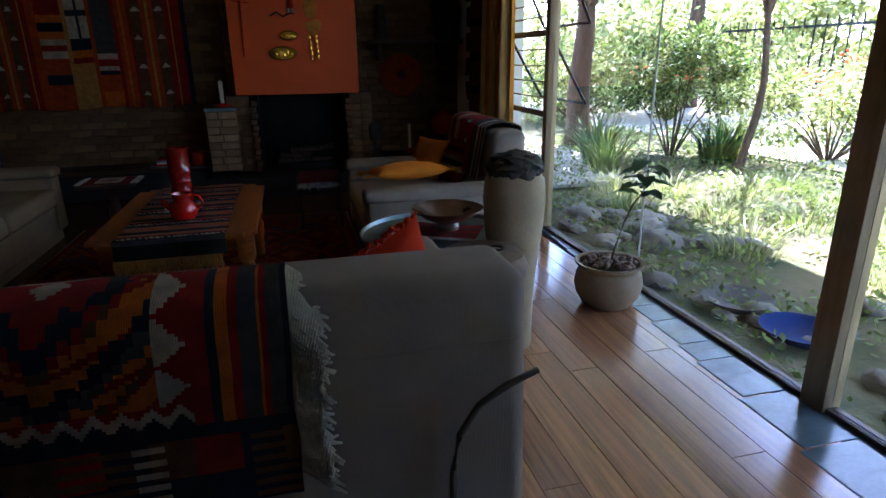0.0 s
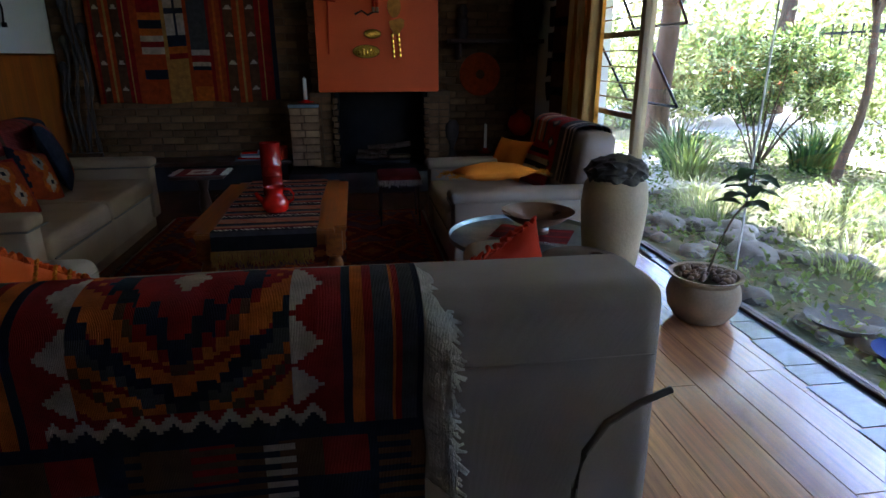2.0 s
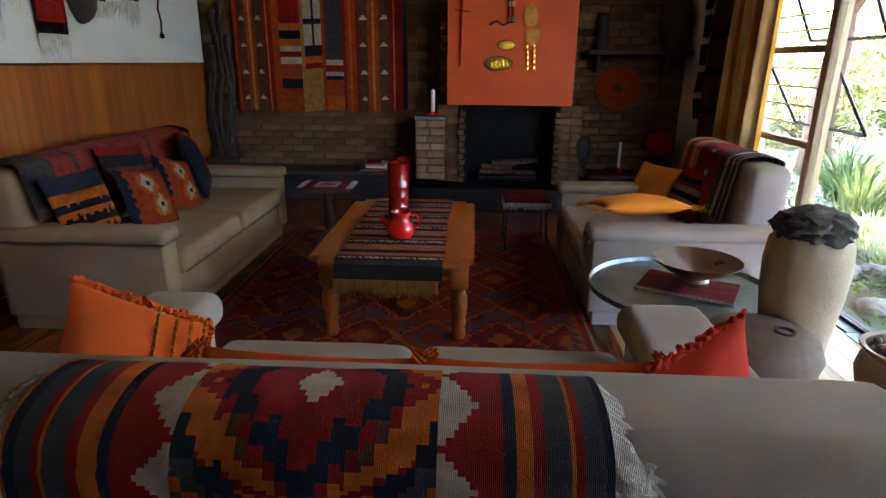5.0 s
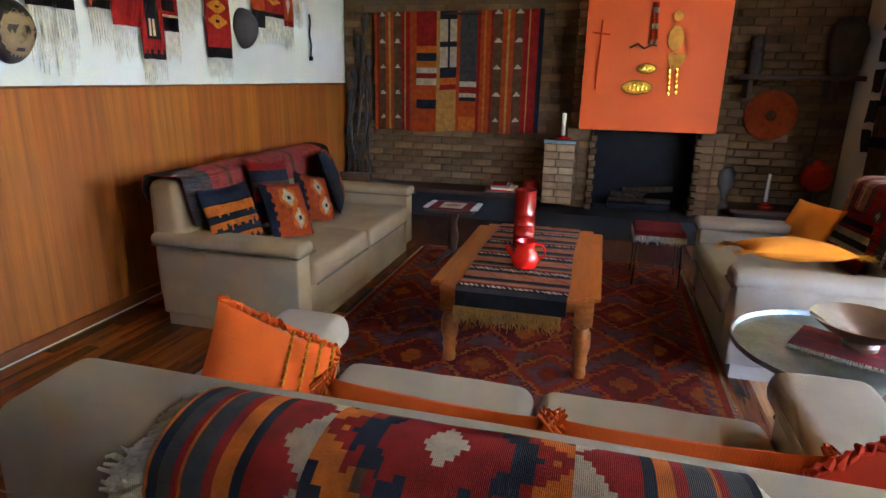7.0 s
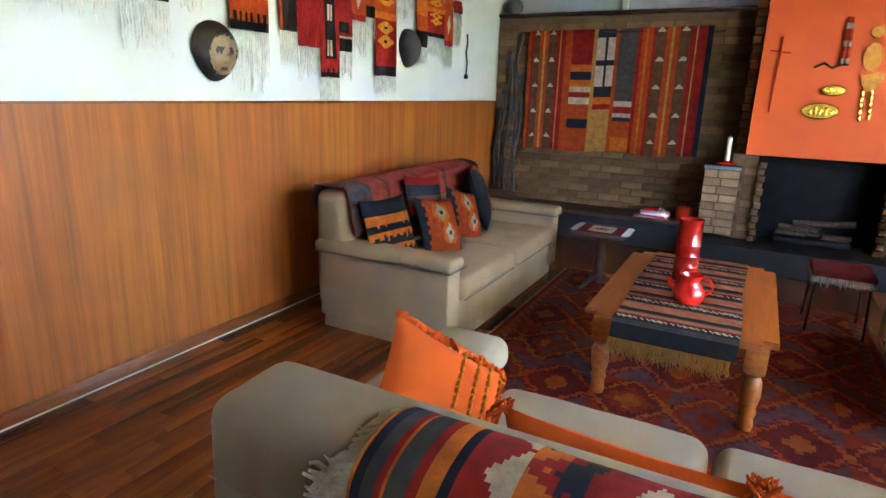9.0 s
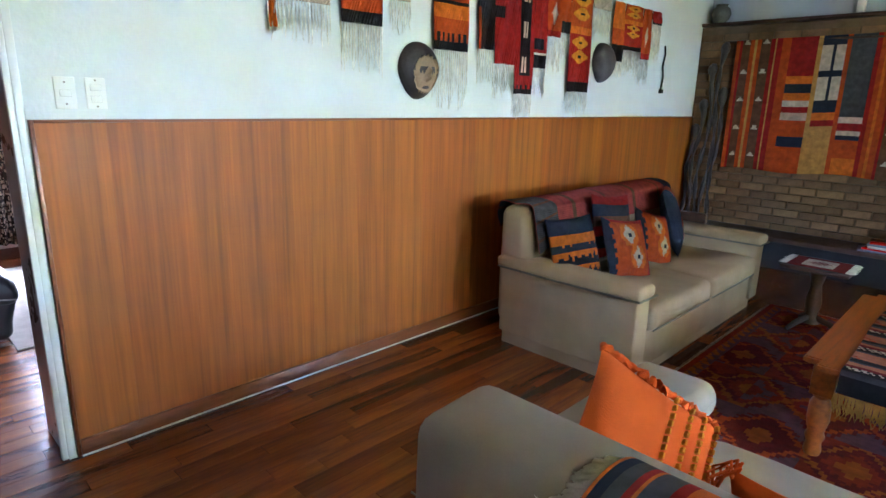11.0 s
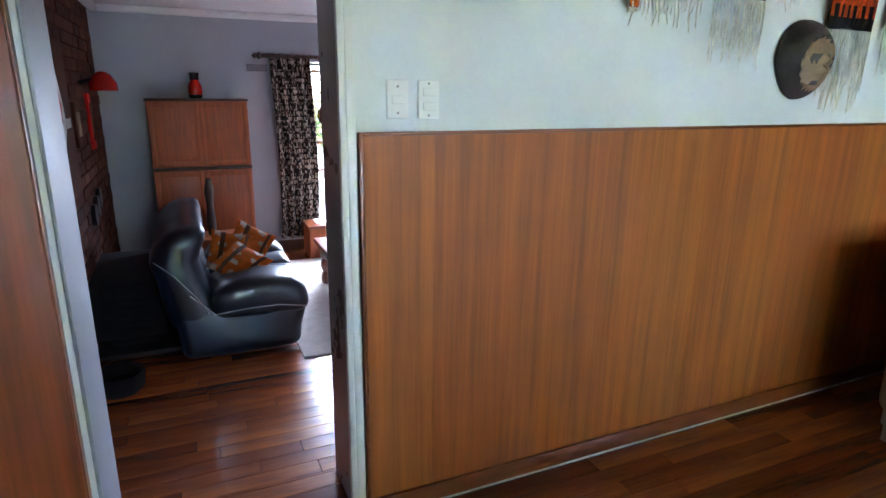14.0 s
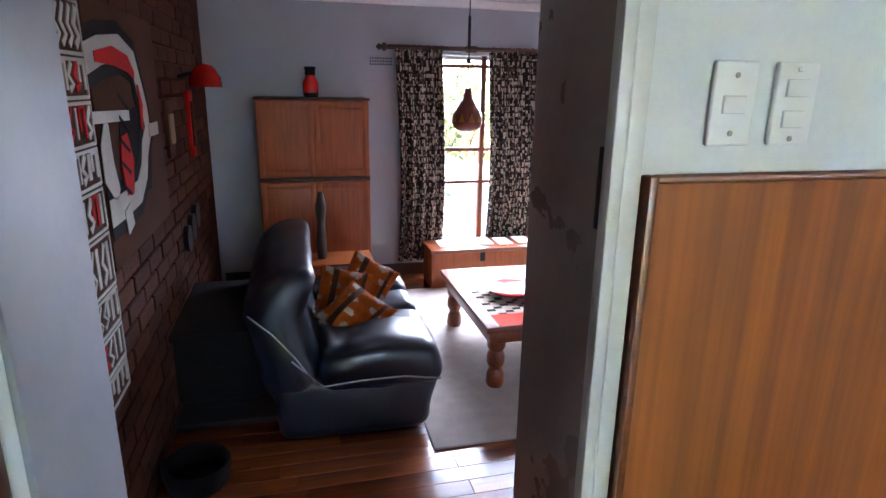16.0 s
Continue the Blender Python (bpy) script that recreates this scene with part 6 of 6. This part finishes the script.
b = bmesh.new()
xs = [2.26 + 0.25 * i for i in range(60)] + [18, 24, 40, 80, 300, 1500]
ys = [-1500, -300, -60, -20] + [-12 + 0.5 * j for j in range(72)] + [26, 40, 80, 300, 1500]
g = [[b.verts.new((x, y, ground_z(min(x, 16), y) if x < 20 else ground_z(16, 0))) for y in ys] for x in xs]
for i in range(len(xs) - 1):
    for j in range(len(ys) - 1):
        b.faces.new((g[i][j], g[i + 1][j], g[i + 1][j + 1], g[i][j + 1]))
structure("ground", b, SOIL, "garden soil with leaf litter", "ground", 180)
bm = box(-1500, FX - 0.25, -1500, 1500, -0.35, -0.12)
structure("ground_2", bm, PAVE, "pale paved yard outside the den window", "ground")


def blades(cx, cy, n, length, width, spread, mat, name, label, seed, cat="plant", lean=0.5):
    rng_ = random.Random(seed)
    z0 = ground_z(cx, cy)
    t_ = thing(name, (cx, cy, z0), label, cat)
    b_ = bmesh.new()
    for _ in range(n):
        a, r = rng_.uniform(0, 6.283), spread * math.sqrt(rng_.random())
        base = Vector((r * math.cos(a), r * math.sin(a), -0.01))
        out = Vector((math.cos(a), math.sin(a), 0)) * rng_.uniform(0.1, lean * 2)
        ln, w_ = length * rng_.uniform(0.6, 1.15), width * rng_.uniform(0.7, 1.2)
        side = Vector((-math.sin(a + rng_.uniform(-0.8, 0.8)), math.cos(a), 0)).normalized() * w_ / 2
        prev = None
        for f_ in (0, 0.35, 0.7, 1.0):
            p_ = base + Vector((0, 0, 1)) * ln * (f_ - 0.35 * lean * f_ * f_ * 1.4) + out * ln * f_ * f_
            k = side * (1 - f_ * 0.92)
            cur = (b_.verts.new(p_ - k), b_.verts.new(p_ + k))
            if prev:
                b_.faces.new((prev[0], prev[1], cur[1], cur[0]))
            prev = cur
    part("leaves", b_, mat, t_)
    return t_


def shrub(cx, cy, r, h, n, size, mats, label, seed, stem=0.0, name="shrub", flowers=0):
    """Branching stems with a crown of many separate leaves in uneven clumps."""
    rng_ = random.Random(seed)
    z0 = ground_z(cx, cy)
    t_ = thing(name, (cx, cy, z0), label, "shrub" if name == "shrub" else "tree")
    clumps = []
    b_ = bmesh.new()
    for k in range(max(7, int(r * 16))):
        a, q = rng_.uniform(0, 6.283), math.sqrt(rng_.random())
        zc = stem + (h - stem) * rng_.uniform(0.12, 0.92)
        shape = math.sqrt(max(0.08, 1 - ((zc - stem) / (h - stem) * 2 - 1) ** 2))
        c_ = Vector((r * q * shape * math.cos(a), r * q * shape * math.sin(a), zc))
        clumps.append((c_, rng_.uniform(0.22, 0.42) * r))
        tube([(0.02 * math.cos(a), 0.02 * math.sin(a), -0.03), c_ * 0.45 + Vector((0, 0, 0.05)), c_], [0.016, 0.010, 0.004], 5, b_)
    part("stems", b_, BARK, t_)
    for m_, share in mats:
        b_ = bmesh.new()
        for _ in range(int(n * share)):
            c_, cr = rng_.choice(clumps)
            d_ = Vector((rng_.gauss(0, 1), rng_.gauss(0, 1), rng_.gauss(0, 1))).normalized()
            p_ = c_ + d_ * cr * rng_.uniform(0.45, 1.05)
            p_.z = max(p_.z, 0.02)
            w_ = (d_ + Vector((rng_.uniform(-0.8, 0.8), rng_.uniform(-0.8, 0.8), rng_.uniform(-0.6, 0.6)))).normalized()
            sd = w_.cross(Vector((rng_.uniform(-1, 1), rng_.uniform(-1, 1), 1))).normalized()
            s_ = size * rng_.uniform(0.6, 1.3)
            vs = [b_.verts.new(p_), b_.verts.new(p_ + w_ * s_ * 0.5 + sd * s_ * 0.28), b_.verts.new(p_ + w_ * s_), b_.verts.new(p_ + w_ * s_ * 0.5 - sd * s_ * 0.28)]
            b_.faces.new(vs)
        part("crown", b_, m_, t_, "", 0)
    if flowers:
        b_ = bmesh.new()
        for _ in range(flowers):
            c_, cr = rng_.choice(clumps)
            p_ = c_ + Vector((rng_.gauss(0, 0.5), rng_.gauss(0, 0.5), abs(rng_.gauss(0.6, 0.4)))).normalized() * cr * 1.05
            bmesh.ops.create_icosphere(b_, subdivisions=1, radius=0.03, matrix=Matrix.Translation(p_))
        part("flowers", b_, FLOWER, t_)
    return t_


def tree(cx, cy, h, tr, label, seed, crown_r, n, size, lean=(0, 0), fork=0.45, mats=((LEAF, 0.6), (LEAF_BRIGHT, 0.4))):
    rng_ = random.Random(seed)
    z0 = ground_z(cx, cy)
    t_ = thing("tree", (cx, cy, z0), label, "tree")
    pts = [(lean[0] * q * h + 0.04 * math.sin(q * 6 + seed), lean[1] * q * h + 0.04 * math.cos(q * 5), h * fork * q - 0.05) for q in (0, 0.2, 0.4, 0.6, 0.8, 1.0)]
    part("trunk", tube(pts, [tr * (1.25 if q == 0 else 1 - 0.35 * q) for q in (0, 0.2, 0.4, 0.6, 0.8, 1.0)], 12), BARK, t_)
    b_ = bmesh.new()
    ends = []
    for k in range(6):
        a = k * 1.05 + seed
        top = Vector(pts[-1])
        e = top + Vector((crown_r * 0.75 * math.cos(a), crown_r * 0.75 * math.sin(a), h * (1 - fork) * rng_.uniform(0.4, 0.95)))
        mid_ = top.lerp(e, 0.5) + Vector((0, 0, 0.1 * h))
        tube([top - Vector((0, 0, 0.05)), mid_, e], [tr * 0.6, tr * 0.35, tr * 0.1], 7, b_)
        ends += [mid_, e, e.lerp(mid_, 0.5), top.lerp(mid_, 0.7) + Vector((0, 0, 0.2))]
    part("limbs", b_, BARK, t_)
    for m_, share in mats:
        b_ = bmesh.new()
        for _ in range(int(n * share)):
            c_ = rng_.choice(ends)
            d_ = Vector((rng_.gauss(0, 1), rng_.gauss(0, 1), rng_.gauss(0, 0.7)))
            p_ = c_ + d_ * crown_r * 0.28
            w_ = Vector((rng_.uniform(-1, 1), rng_.uniform(-1, 1), rng_.uniform(-0.9, 0.2))).normalized()
            sd = w_.cross(Vector((rng_.uniform(-1, 1), rng_.uniform(-1, 1), 1))).normalized()
            s_ = size * rng_.uniform(0.6, 1.3)
            vs = [b_.verts.new(p_), b_.verts.new(p_ + w_ * s_ * 0.5 + sd * s_ * 0.3), b_.verts.new(p_ + w_ * s_), b_.verts.new(p_ + w_ * s_ * 0.5 - sd * s_ * 0.3)]
            b_.faces.new(vs)
        part("crown", b_, m_, t_, "", 0)
    return t_


MIX = ((LEAF, 0.5), (LEAF_BRIGHT, 0.3), (LEAF_DARK, 0.2))
BRI = ((LEAF_BRIGHT, 0.65), (LEAF, 0.35))
shrub(5.3, 7.2, 0.85, 1.6, 12000, 0.06, ((LEAF, 0.6), (LEAF_DARK, 0.25), (LEAF_BRIGHT, 0.15)), "rounded clipped green shrub on several stems", 1, 0.55)
shrub(6.6, 5.9, 0.95, 1.3, 4600, 0.07, BRI, "wide sunlit yellow-green shrub", 2, 0.05)
shrub(8.6, 7.2, 0.9, 1.1, 3200, 0.08, BRI, "sunlit garden shrub with orange flowers", 3, 0.1, flowers=90)
shrub(7.4, 10.4, 0.8, 1.0, 2600, 0.08, BRI, "leafy garden shrub with orange flowers", 4, 0.1, flowers=60)
shrub(5.6, 2.0, 0.9, 1.0, 3600, 0.07, BRI, "low bright garden shrub", 5, 0.05)
shrub(8.8, 3.2, 1.3, 1.7, 4200, 0.09, MIX, "tall leafy garden shrub", 6, 0.1)
shrub(10.2, 10.8, 1.2, 1.4, 3000, 0.10, BRI, "dense green hedge shrub", 7, 0.1)
shrub(6.0, 11.5, 1.2, 1.6, 3600, 0.09, BRI, "bright shrub beyond the path", 8, 0.1)
shrub(11.5, 7.5, 1.3, 1.4, 2600, 0.12, BRI, "large pale green hedge shrub", 9, 0.1)
tree(4.75, 8.9, 4.8, 0.20, "mature garden tree with a straight bark trunk", 2, 1.9, 4200, 0.11)
tree(5.25, 5.75, 3.6, 0.05, "slim young tree with a forked trunk", 5, 0.9, 900, 0.08, (0.05, 0.03), 0.5)
tree(9.0, 12.0, 6.0, 0.2, "tall garden tree in the distance", 8, 2.6, 4200, 0.16)
tree(13.0, 5.0, 6.5, 0.2, "broad garden tree in the distance", 11, 3.0, 2200, 0.18)
tree(13.0, 10.0, 6.5, 0.2, "leafy tree behind the fence", 14, 3.0, 2000, 0.18)
tree(12.0, 0.5, 6.0, 0.2, "leafy tree at the garden edge", 17, 2.8, 4200, 0.18)
for k in range(9):
    shrub(14.0 + 2.0 * (k % 2), -6.0 + 3.4 * k, 2.2, 3.0, 2600, 0.24, BRI, "tall dense green hedge at the garden edge", 100 + k, 0.1)
for k in range(6):
    shrub(6.5 + 2.2 * k, 13.0 + 1.0 * (k % 2) + 1.2 * k, 1.9, 2.6, 2600, 0.2, BRI, "dense green hedge beyond the path", 120 + k, 0.1)
for k, (x, y) in enumerate(((4.2, 7.2), (4.0, 6.6), (5.5, 6.5), (5.9, 6.7), (4.5, 7.8))):
    blades(x, y, 80, 0.75, 0.045, 0.2, LEAF if k % 2 else LEAF_DARK, "agapanthus", "clump of broad strappy green leaves", 40 + k)
for k, (x, y) in enumerate(((3.3, 4.9), (3.5, 5.4), (3.9, 4.4), (4.3, 3.9), (3.7, 5.9), (4.4, 3.2), (5.0, 4.2), (3.9, 2.7), (4.7, 2.4), (5.6, 3.4), (3.5, 3.6), (4.6, 4.9), (5.2, 5.0), (6.0, 4.2), (4.1, 5.4))):
    blades(x, y, 150, 0.30, 0.012, 0.26, LEAF_BRIGHT if k % 3 else LEAF, "grass_clump", "clump of fine arching grass", 60 + k, lean=0.75)
# pale sunlit gravel behind the beds
tagged(part("gravel_drive", sheet(lambda u, v: Vector((6.2 + 7 * u, 1.0 + 15 * v, ground_z(6.2 + 7 * u, 1.0 + 15 * v) + 0.02)), 30, 50, lambda u, v: 0), [PAVE], None), "pale sunlit gravel drive behind the flower beds", "drive", "", "structure")
# low ground cover
rng = random.Random(77)
b = bmesh.new()
for _ in range(26000):
    x, y = rng.uniform(2.4, 8.0), rng.uniform(-1.0, 9.5)
    if noise.noise(Vector((x * 1.3, y * 1.3, 5))) < -0.25:
        continue
    p_ = Vector((x, y, ground_z(x, y) + rng.uniform(0, 0.10)))
    w_ = Vector((rng.uniform(-1, 1), rng.uniform(-1, 1), rng.uniform(0.0, 0.9))).normalized()
    sd = w_.cross(Vector((rng.uniform(-1, 1), 0.3, 1))).normalized()
    s_ = rng.uniform(0.03, 0.07)
    b.faces.new([b.verts.new(p_), b.verts.new(p_ + w_ * s_ * 0.5 + sd * s_ * 0.3), b.verts.new(p_ + w_ * s_), b.verts.new(p_ + w_ * s_ * 0.5 - sd * s_ * 0.3)])
tagged(part("ground_cover", b, LEAF, None, "", 0), "low dark green leafy ground cover with fallen leaves", "ground cover", "", "stuff")
# rocks and bowls
for k in range(46):
    x, y = (rng.uniform(2.5, 3.6), rng.uniform(1.6, 5.4)) if k > 5 else (rng.uniform(2.7, 3.2), rng.uniform(3.9, 5.2))
    r = rng.uniform(0.04, 0.10) if k > 5 else rng.uniform(0.10, 0.17)
    b = bmesh.new()
    bmesh.ops.create_icosphere(b, subdivisions=3 if k < 6 else 2, radius=1)
    for v in b.verts:
        q = 1 + 0.35 * noise.noise(v.co * 1.6 + Vector((k, 0, 0)))
        v.co = Vector((v.co.x * r * q, v.co.y * r * q * 1.3, v.co.z * r * q * 0.6))
    o = part("rock", b, ROCK, None)
    o.location = (x, y, ground_z(x, y) + r * 0.25)
    tagged(o, "rounded grey-brown garden rock on the soil", "rock", "garden rocks")
for x, y, m_, lab in ((2.75, 2.35, BLUEGLAZE, "shallow blue glazed bowl of water on the soil"), (2.72, 2.78, STONE, "shallow clay bowl half buried in leaves")):
    t = thing("garden_bowl", (x, y, ground_z(x, y) + 0.0), lab, "bowl")
    part("body", lathe([(0.08, 0), (0.14, 0.02), (0.19, 0.07), (0.20, 0.075), (0.18, 0.07), (0.12, 0.03), (0.0, 0.025)], 36), m_, t)
# path of pale paving and fence
pv = thing("garden_path", (3.2, 8.0, 0), "sunlit pale paving slabs beyond the open sash", "path", kind="structure")
for i in range(5):
    for k in range(7):
        part("slab", box(-0.7 + i * 0.52, -0.2 + i * 0.52, -1.9 + k * 0.62, -1.3 + k * 0.62, -0.09, -0.045 + 0.004 * ((i + k) % 3), 0.01), PAVE, pv)
fn = thing("fence", (10.2, 6.0, 0.2), "dark steel palisade garden fence", "fence")
for k in range(70):
    part("picket", box(-0.012, 0.012, -9 + k * 0.26, -8.975 + k * 0.26, 0, 1.8, 0.004, 1), IRON, fn)
for z in (0.3, 1.6):
    part("rail", box(-0.03, -0.012, -9, 9.1, z, z + 0.05), IRON, fn)
# yard outside the den window
t = thing("garden_table", (-8.6, 2.4, -0.12), "white slatted garden table", "table")
for k in range(9):
    part("slat", box(-0.45 + k * 0.1, -0.37 + k * 0.1, -0.7, 0.7, 0.72, 0.75, 0.006), CANDLE, t)
for x in (-0.38, 0.38):
    for y in (-0.55, 0.55):
        part("leg", tube([(x * 1.2, y, 0), (x * 0.6, y, 0.72)], 0.02, 8), CANDLE, t)


def yard_shrub(x, y, r, h, seed):
    t_ = shrub(x, y, r, h, 3200, 0.10, MIX, "green shrub outside the den window", seed, 0.1)
    t_.location.z = -0.12
    return t_


yard_shrub(-10.8, 1.2, 1.0, 1.6, 90), yard_shrub(-11.0, 3.0, 1.2, 1.9, 91), yard_shrub(-11.2, 4.9, 1.2, 2.1, 92)
# unseen slab, added to hold sunlight off the yard behind the den window
structure("veranda_roof", box(-10.2, FX - 0.22, -2.0, 6.5, 2.3, 2.42), CEIL, "unseen slab added to shade the yard by the den", "roof")
structure("yard_wall", box(-12.4, -12.2, -6, 10, -0.2, 1.5), BRICK_LIGHT, "brick boundary wall of the yard", "wall")

# ---- pieces: bricks, planks, slates ----


def lay(name, mesh_size, places, mat, parent, near, bevel=0.004, stuff_name=""):
    """Pieces of alike size: those that near() picks are objects on one mesh, the rest are joined."""
    sx, sy, sz = mesh_size
    one = None
    verts, faces = [], []
    count = 0
    for (x, y, z, dx, dy, dz) in places:
        if near(x, y, z) and count < 300:
            count += 1
            if one is None:
                one = part(name, box(-sx / 2, sx / 2, -sy / 2, sy / 2, -sz / 2, sz / 2, bevel, 1), mat, parent, "", 0)
                o = one
            else:
                o = new(name, one.data)
                o.parent = parent
            o.matrix_basis = Matrix.LocRotScale((x, y, z), None, (dx / sx, dy / sy, dz / sz))
        else:
            k = len(verts)
            c = min(bevel, 0.003)
            for zz, i in ((-1, 0), (1, 1)):
                for xx, yy in ((-1, -1), (1, -1), (1, 1), (-1, 1)):
                    verts.append((x + xx * (dx / 2), y + yy * (dy / 2), z + zz * dz / 2))
            faces += [(k, k + 3, k + 2, k + 1), (k + 4, k + 5, k + 6, k + 7), (k, k + 1, k + 5, k + 4), (k + 1, k + 2, k + 6, k + 5), (k + 2, k + 3, k + 7, k + 6), (k + 3, k, k + 4, k + 7)]
    if verts:
        me = bpy.data.meshes.new(stuff_name)
        me.from_pydata(verts, [], faces)
        me.materials.append(mat)
        o = new(stuff_name, me)
        o.parent = parent
        o["kind"] = "stuff"


def brick_places(length, z0, z1, seed):
    rng_ = random.Random(seed)
    out, k, z = [], 0, z0
    while z + 0.066 <= z1:
        x = -0.115 if k % 2 else 0.0
        while x < length:
            a, c_ = max(x, 0.0), min(x + 0.218, length)
            if c_ - a > 0.03:
                out.append((a, c_, z, rng_.uniform(-0.003, 0.003)))
            x += 0.23
        z += 0.076
        k += 1
    return out


wall = bpy.data.objects["wall_north"]
pl = [((a + c) / 2 - 2.9, BY + 0.006 + j, z + 0.033, c - a, 0.024, 0.066) for a, c, z, j in brick_places(5.05, 0.0, 2.27, 1)]
lay("brick", (0.218, 0.024, 0.066), pl, BRICK, wall, lambda x, y, z: (-2.9 < x < -0.6 and 0.3 < z < 0.95) or (0.9 < x < 2.2 and 0.3 < z < 1.75), 0.004, "bricks")
wall = bpy.data.objects["wall_den_south"]
pl = [(-3.22 - (a + c) / 2, SY - 0.006 + j, z + 0.033, c - a, 0.024, 0.066) for a, c, z, j in brick_places(3.36, 0.0, 2.06, 2)]
lay("brick", (0.218, 0.024, 0.066), pl, BRICK_RED, wall, lambda x, y, z: x > -6.0 and z > 0.45, 0.004, "bricks")

rng = random.Random(55)


def boards(x0, x1, width, lengths, y0, y1, y2, y3):
    """Rows of boards along y; rows inside the wall keep to the doorway (y2 to y3)."""
    out, x = [], x0
    while x < x1 - 0.01:
        w_ = min(width, x1 - x)
        inside = DX - 0.001 < x + w_ / 2 < WX
        lo, hi = (y2, y3) if inside else (y0, y1)
        y = lo - rng.uniform(0.0, lengths[0])
        while y < hi:
            ln = rng.uniform(*lengths)
            a_, c_ = max(y, lo), min(y + ln, hi)
            if c_ - a_ > 0.02:
                out.append((x + w_ / 2, (a_ + c_) / 2, -0.006, w_ - 0.0014, c_ - a_ - 0.0014, 0.012))
            y += ln
        x += w_
    return out


floor = bpy.data.objects["floor"]
lay("plank", (0.085, 0.6, 0.012), boards(FX + 0.01, DX, 0.085, (0.35, 1.0), SY, 3.98, 0, 0), PLANK, floor, lambda x, y, z: -4.7 < x and -0.2 < y < 2.2, 0.0012, "den_planks")
lay("plank", (0.085, 0.6, 0.012), boards(DX, 0.80, 0.085, (0.35, 1.1), -2.0, BY - 0.02, D0, D1), PLANK, floor, lambda x, y, z: x < -0.9 and 0.0 < y < 3.4, 0.0012, "planks")
# boards by the window take the colour that holds the window's glare
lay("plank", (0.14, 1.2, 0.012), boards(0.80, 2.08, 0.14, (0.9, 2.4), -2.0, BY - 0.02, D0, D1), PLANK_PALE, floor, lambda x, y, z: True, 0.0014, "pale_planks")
sill = structure("window_sill_floor", box(2.08, 2.26, -2.0, 7.0, -0.25, -0.012), SUBFLOOR, "dark bed under the slate strip", "sill")
pl = []
y = -0.6
while y < 5.4:
    ln = rng.uniform(0.16, 0.34)
    wide = min(0.30, max(0.05, 0.045 + 0.088 * (4.2 - y - ln / 2)))
    pl.append((2.19 - wide / 2, y + ln / 2, -0.004 + rng.uniform(-0.0008, 0.001), wide, ln - 0.006, 0.014))
    y += ln
lay("slate", (0.106, 0.25, 0.014), pl, SLATE, sill, lambda x, y, z: True, 0.002, "slates")
structure("window_curb", box(2.16, 2.27, -2.0, 7.0, -0.3, -0.013), SUBFLOOR, "dark concrete curb under the window", "curb")
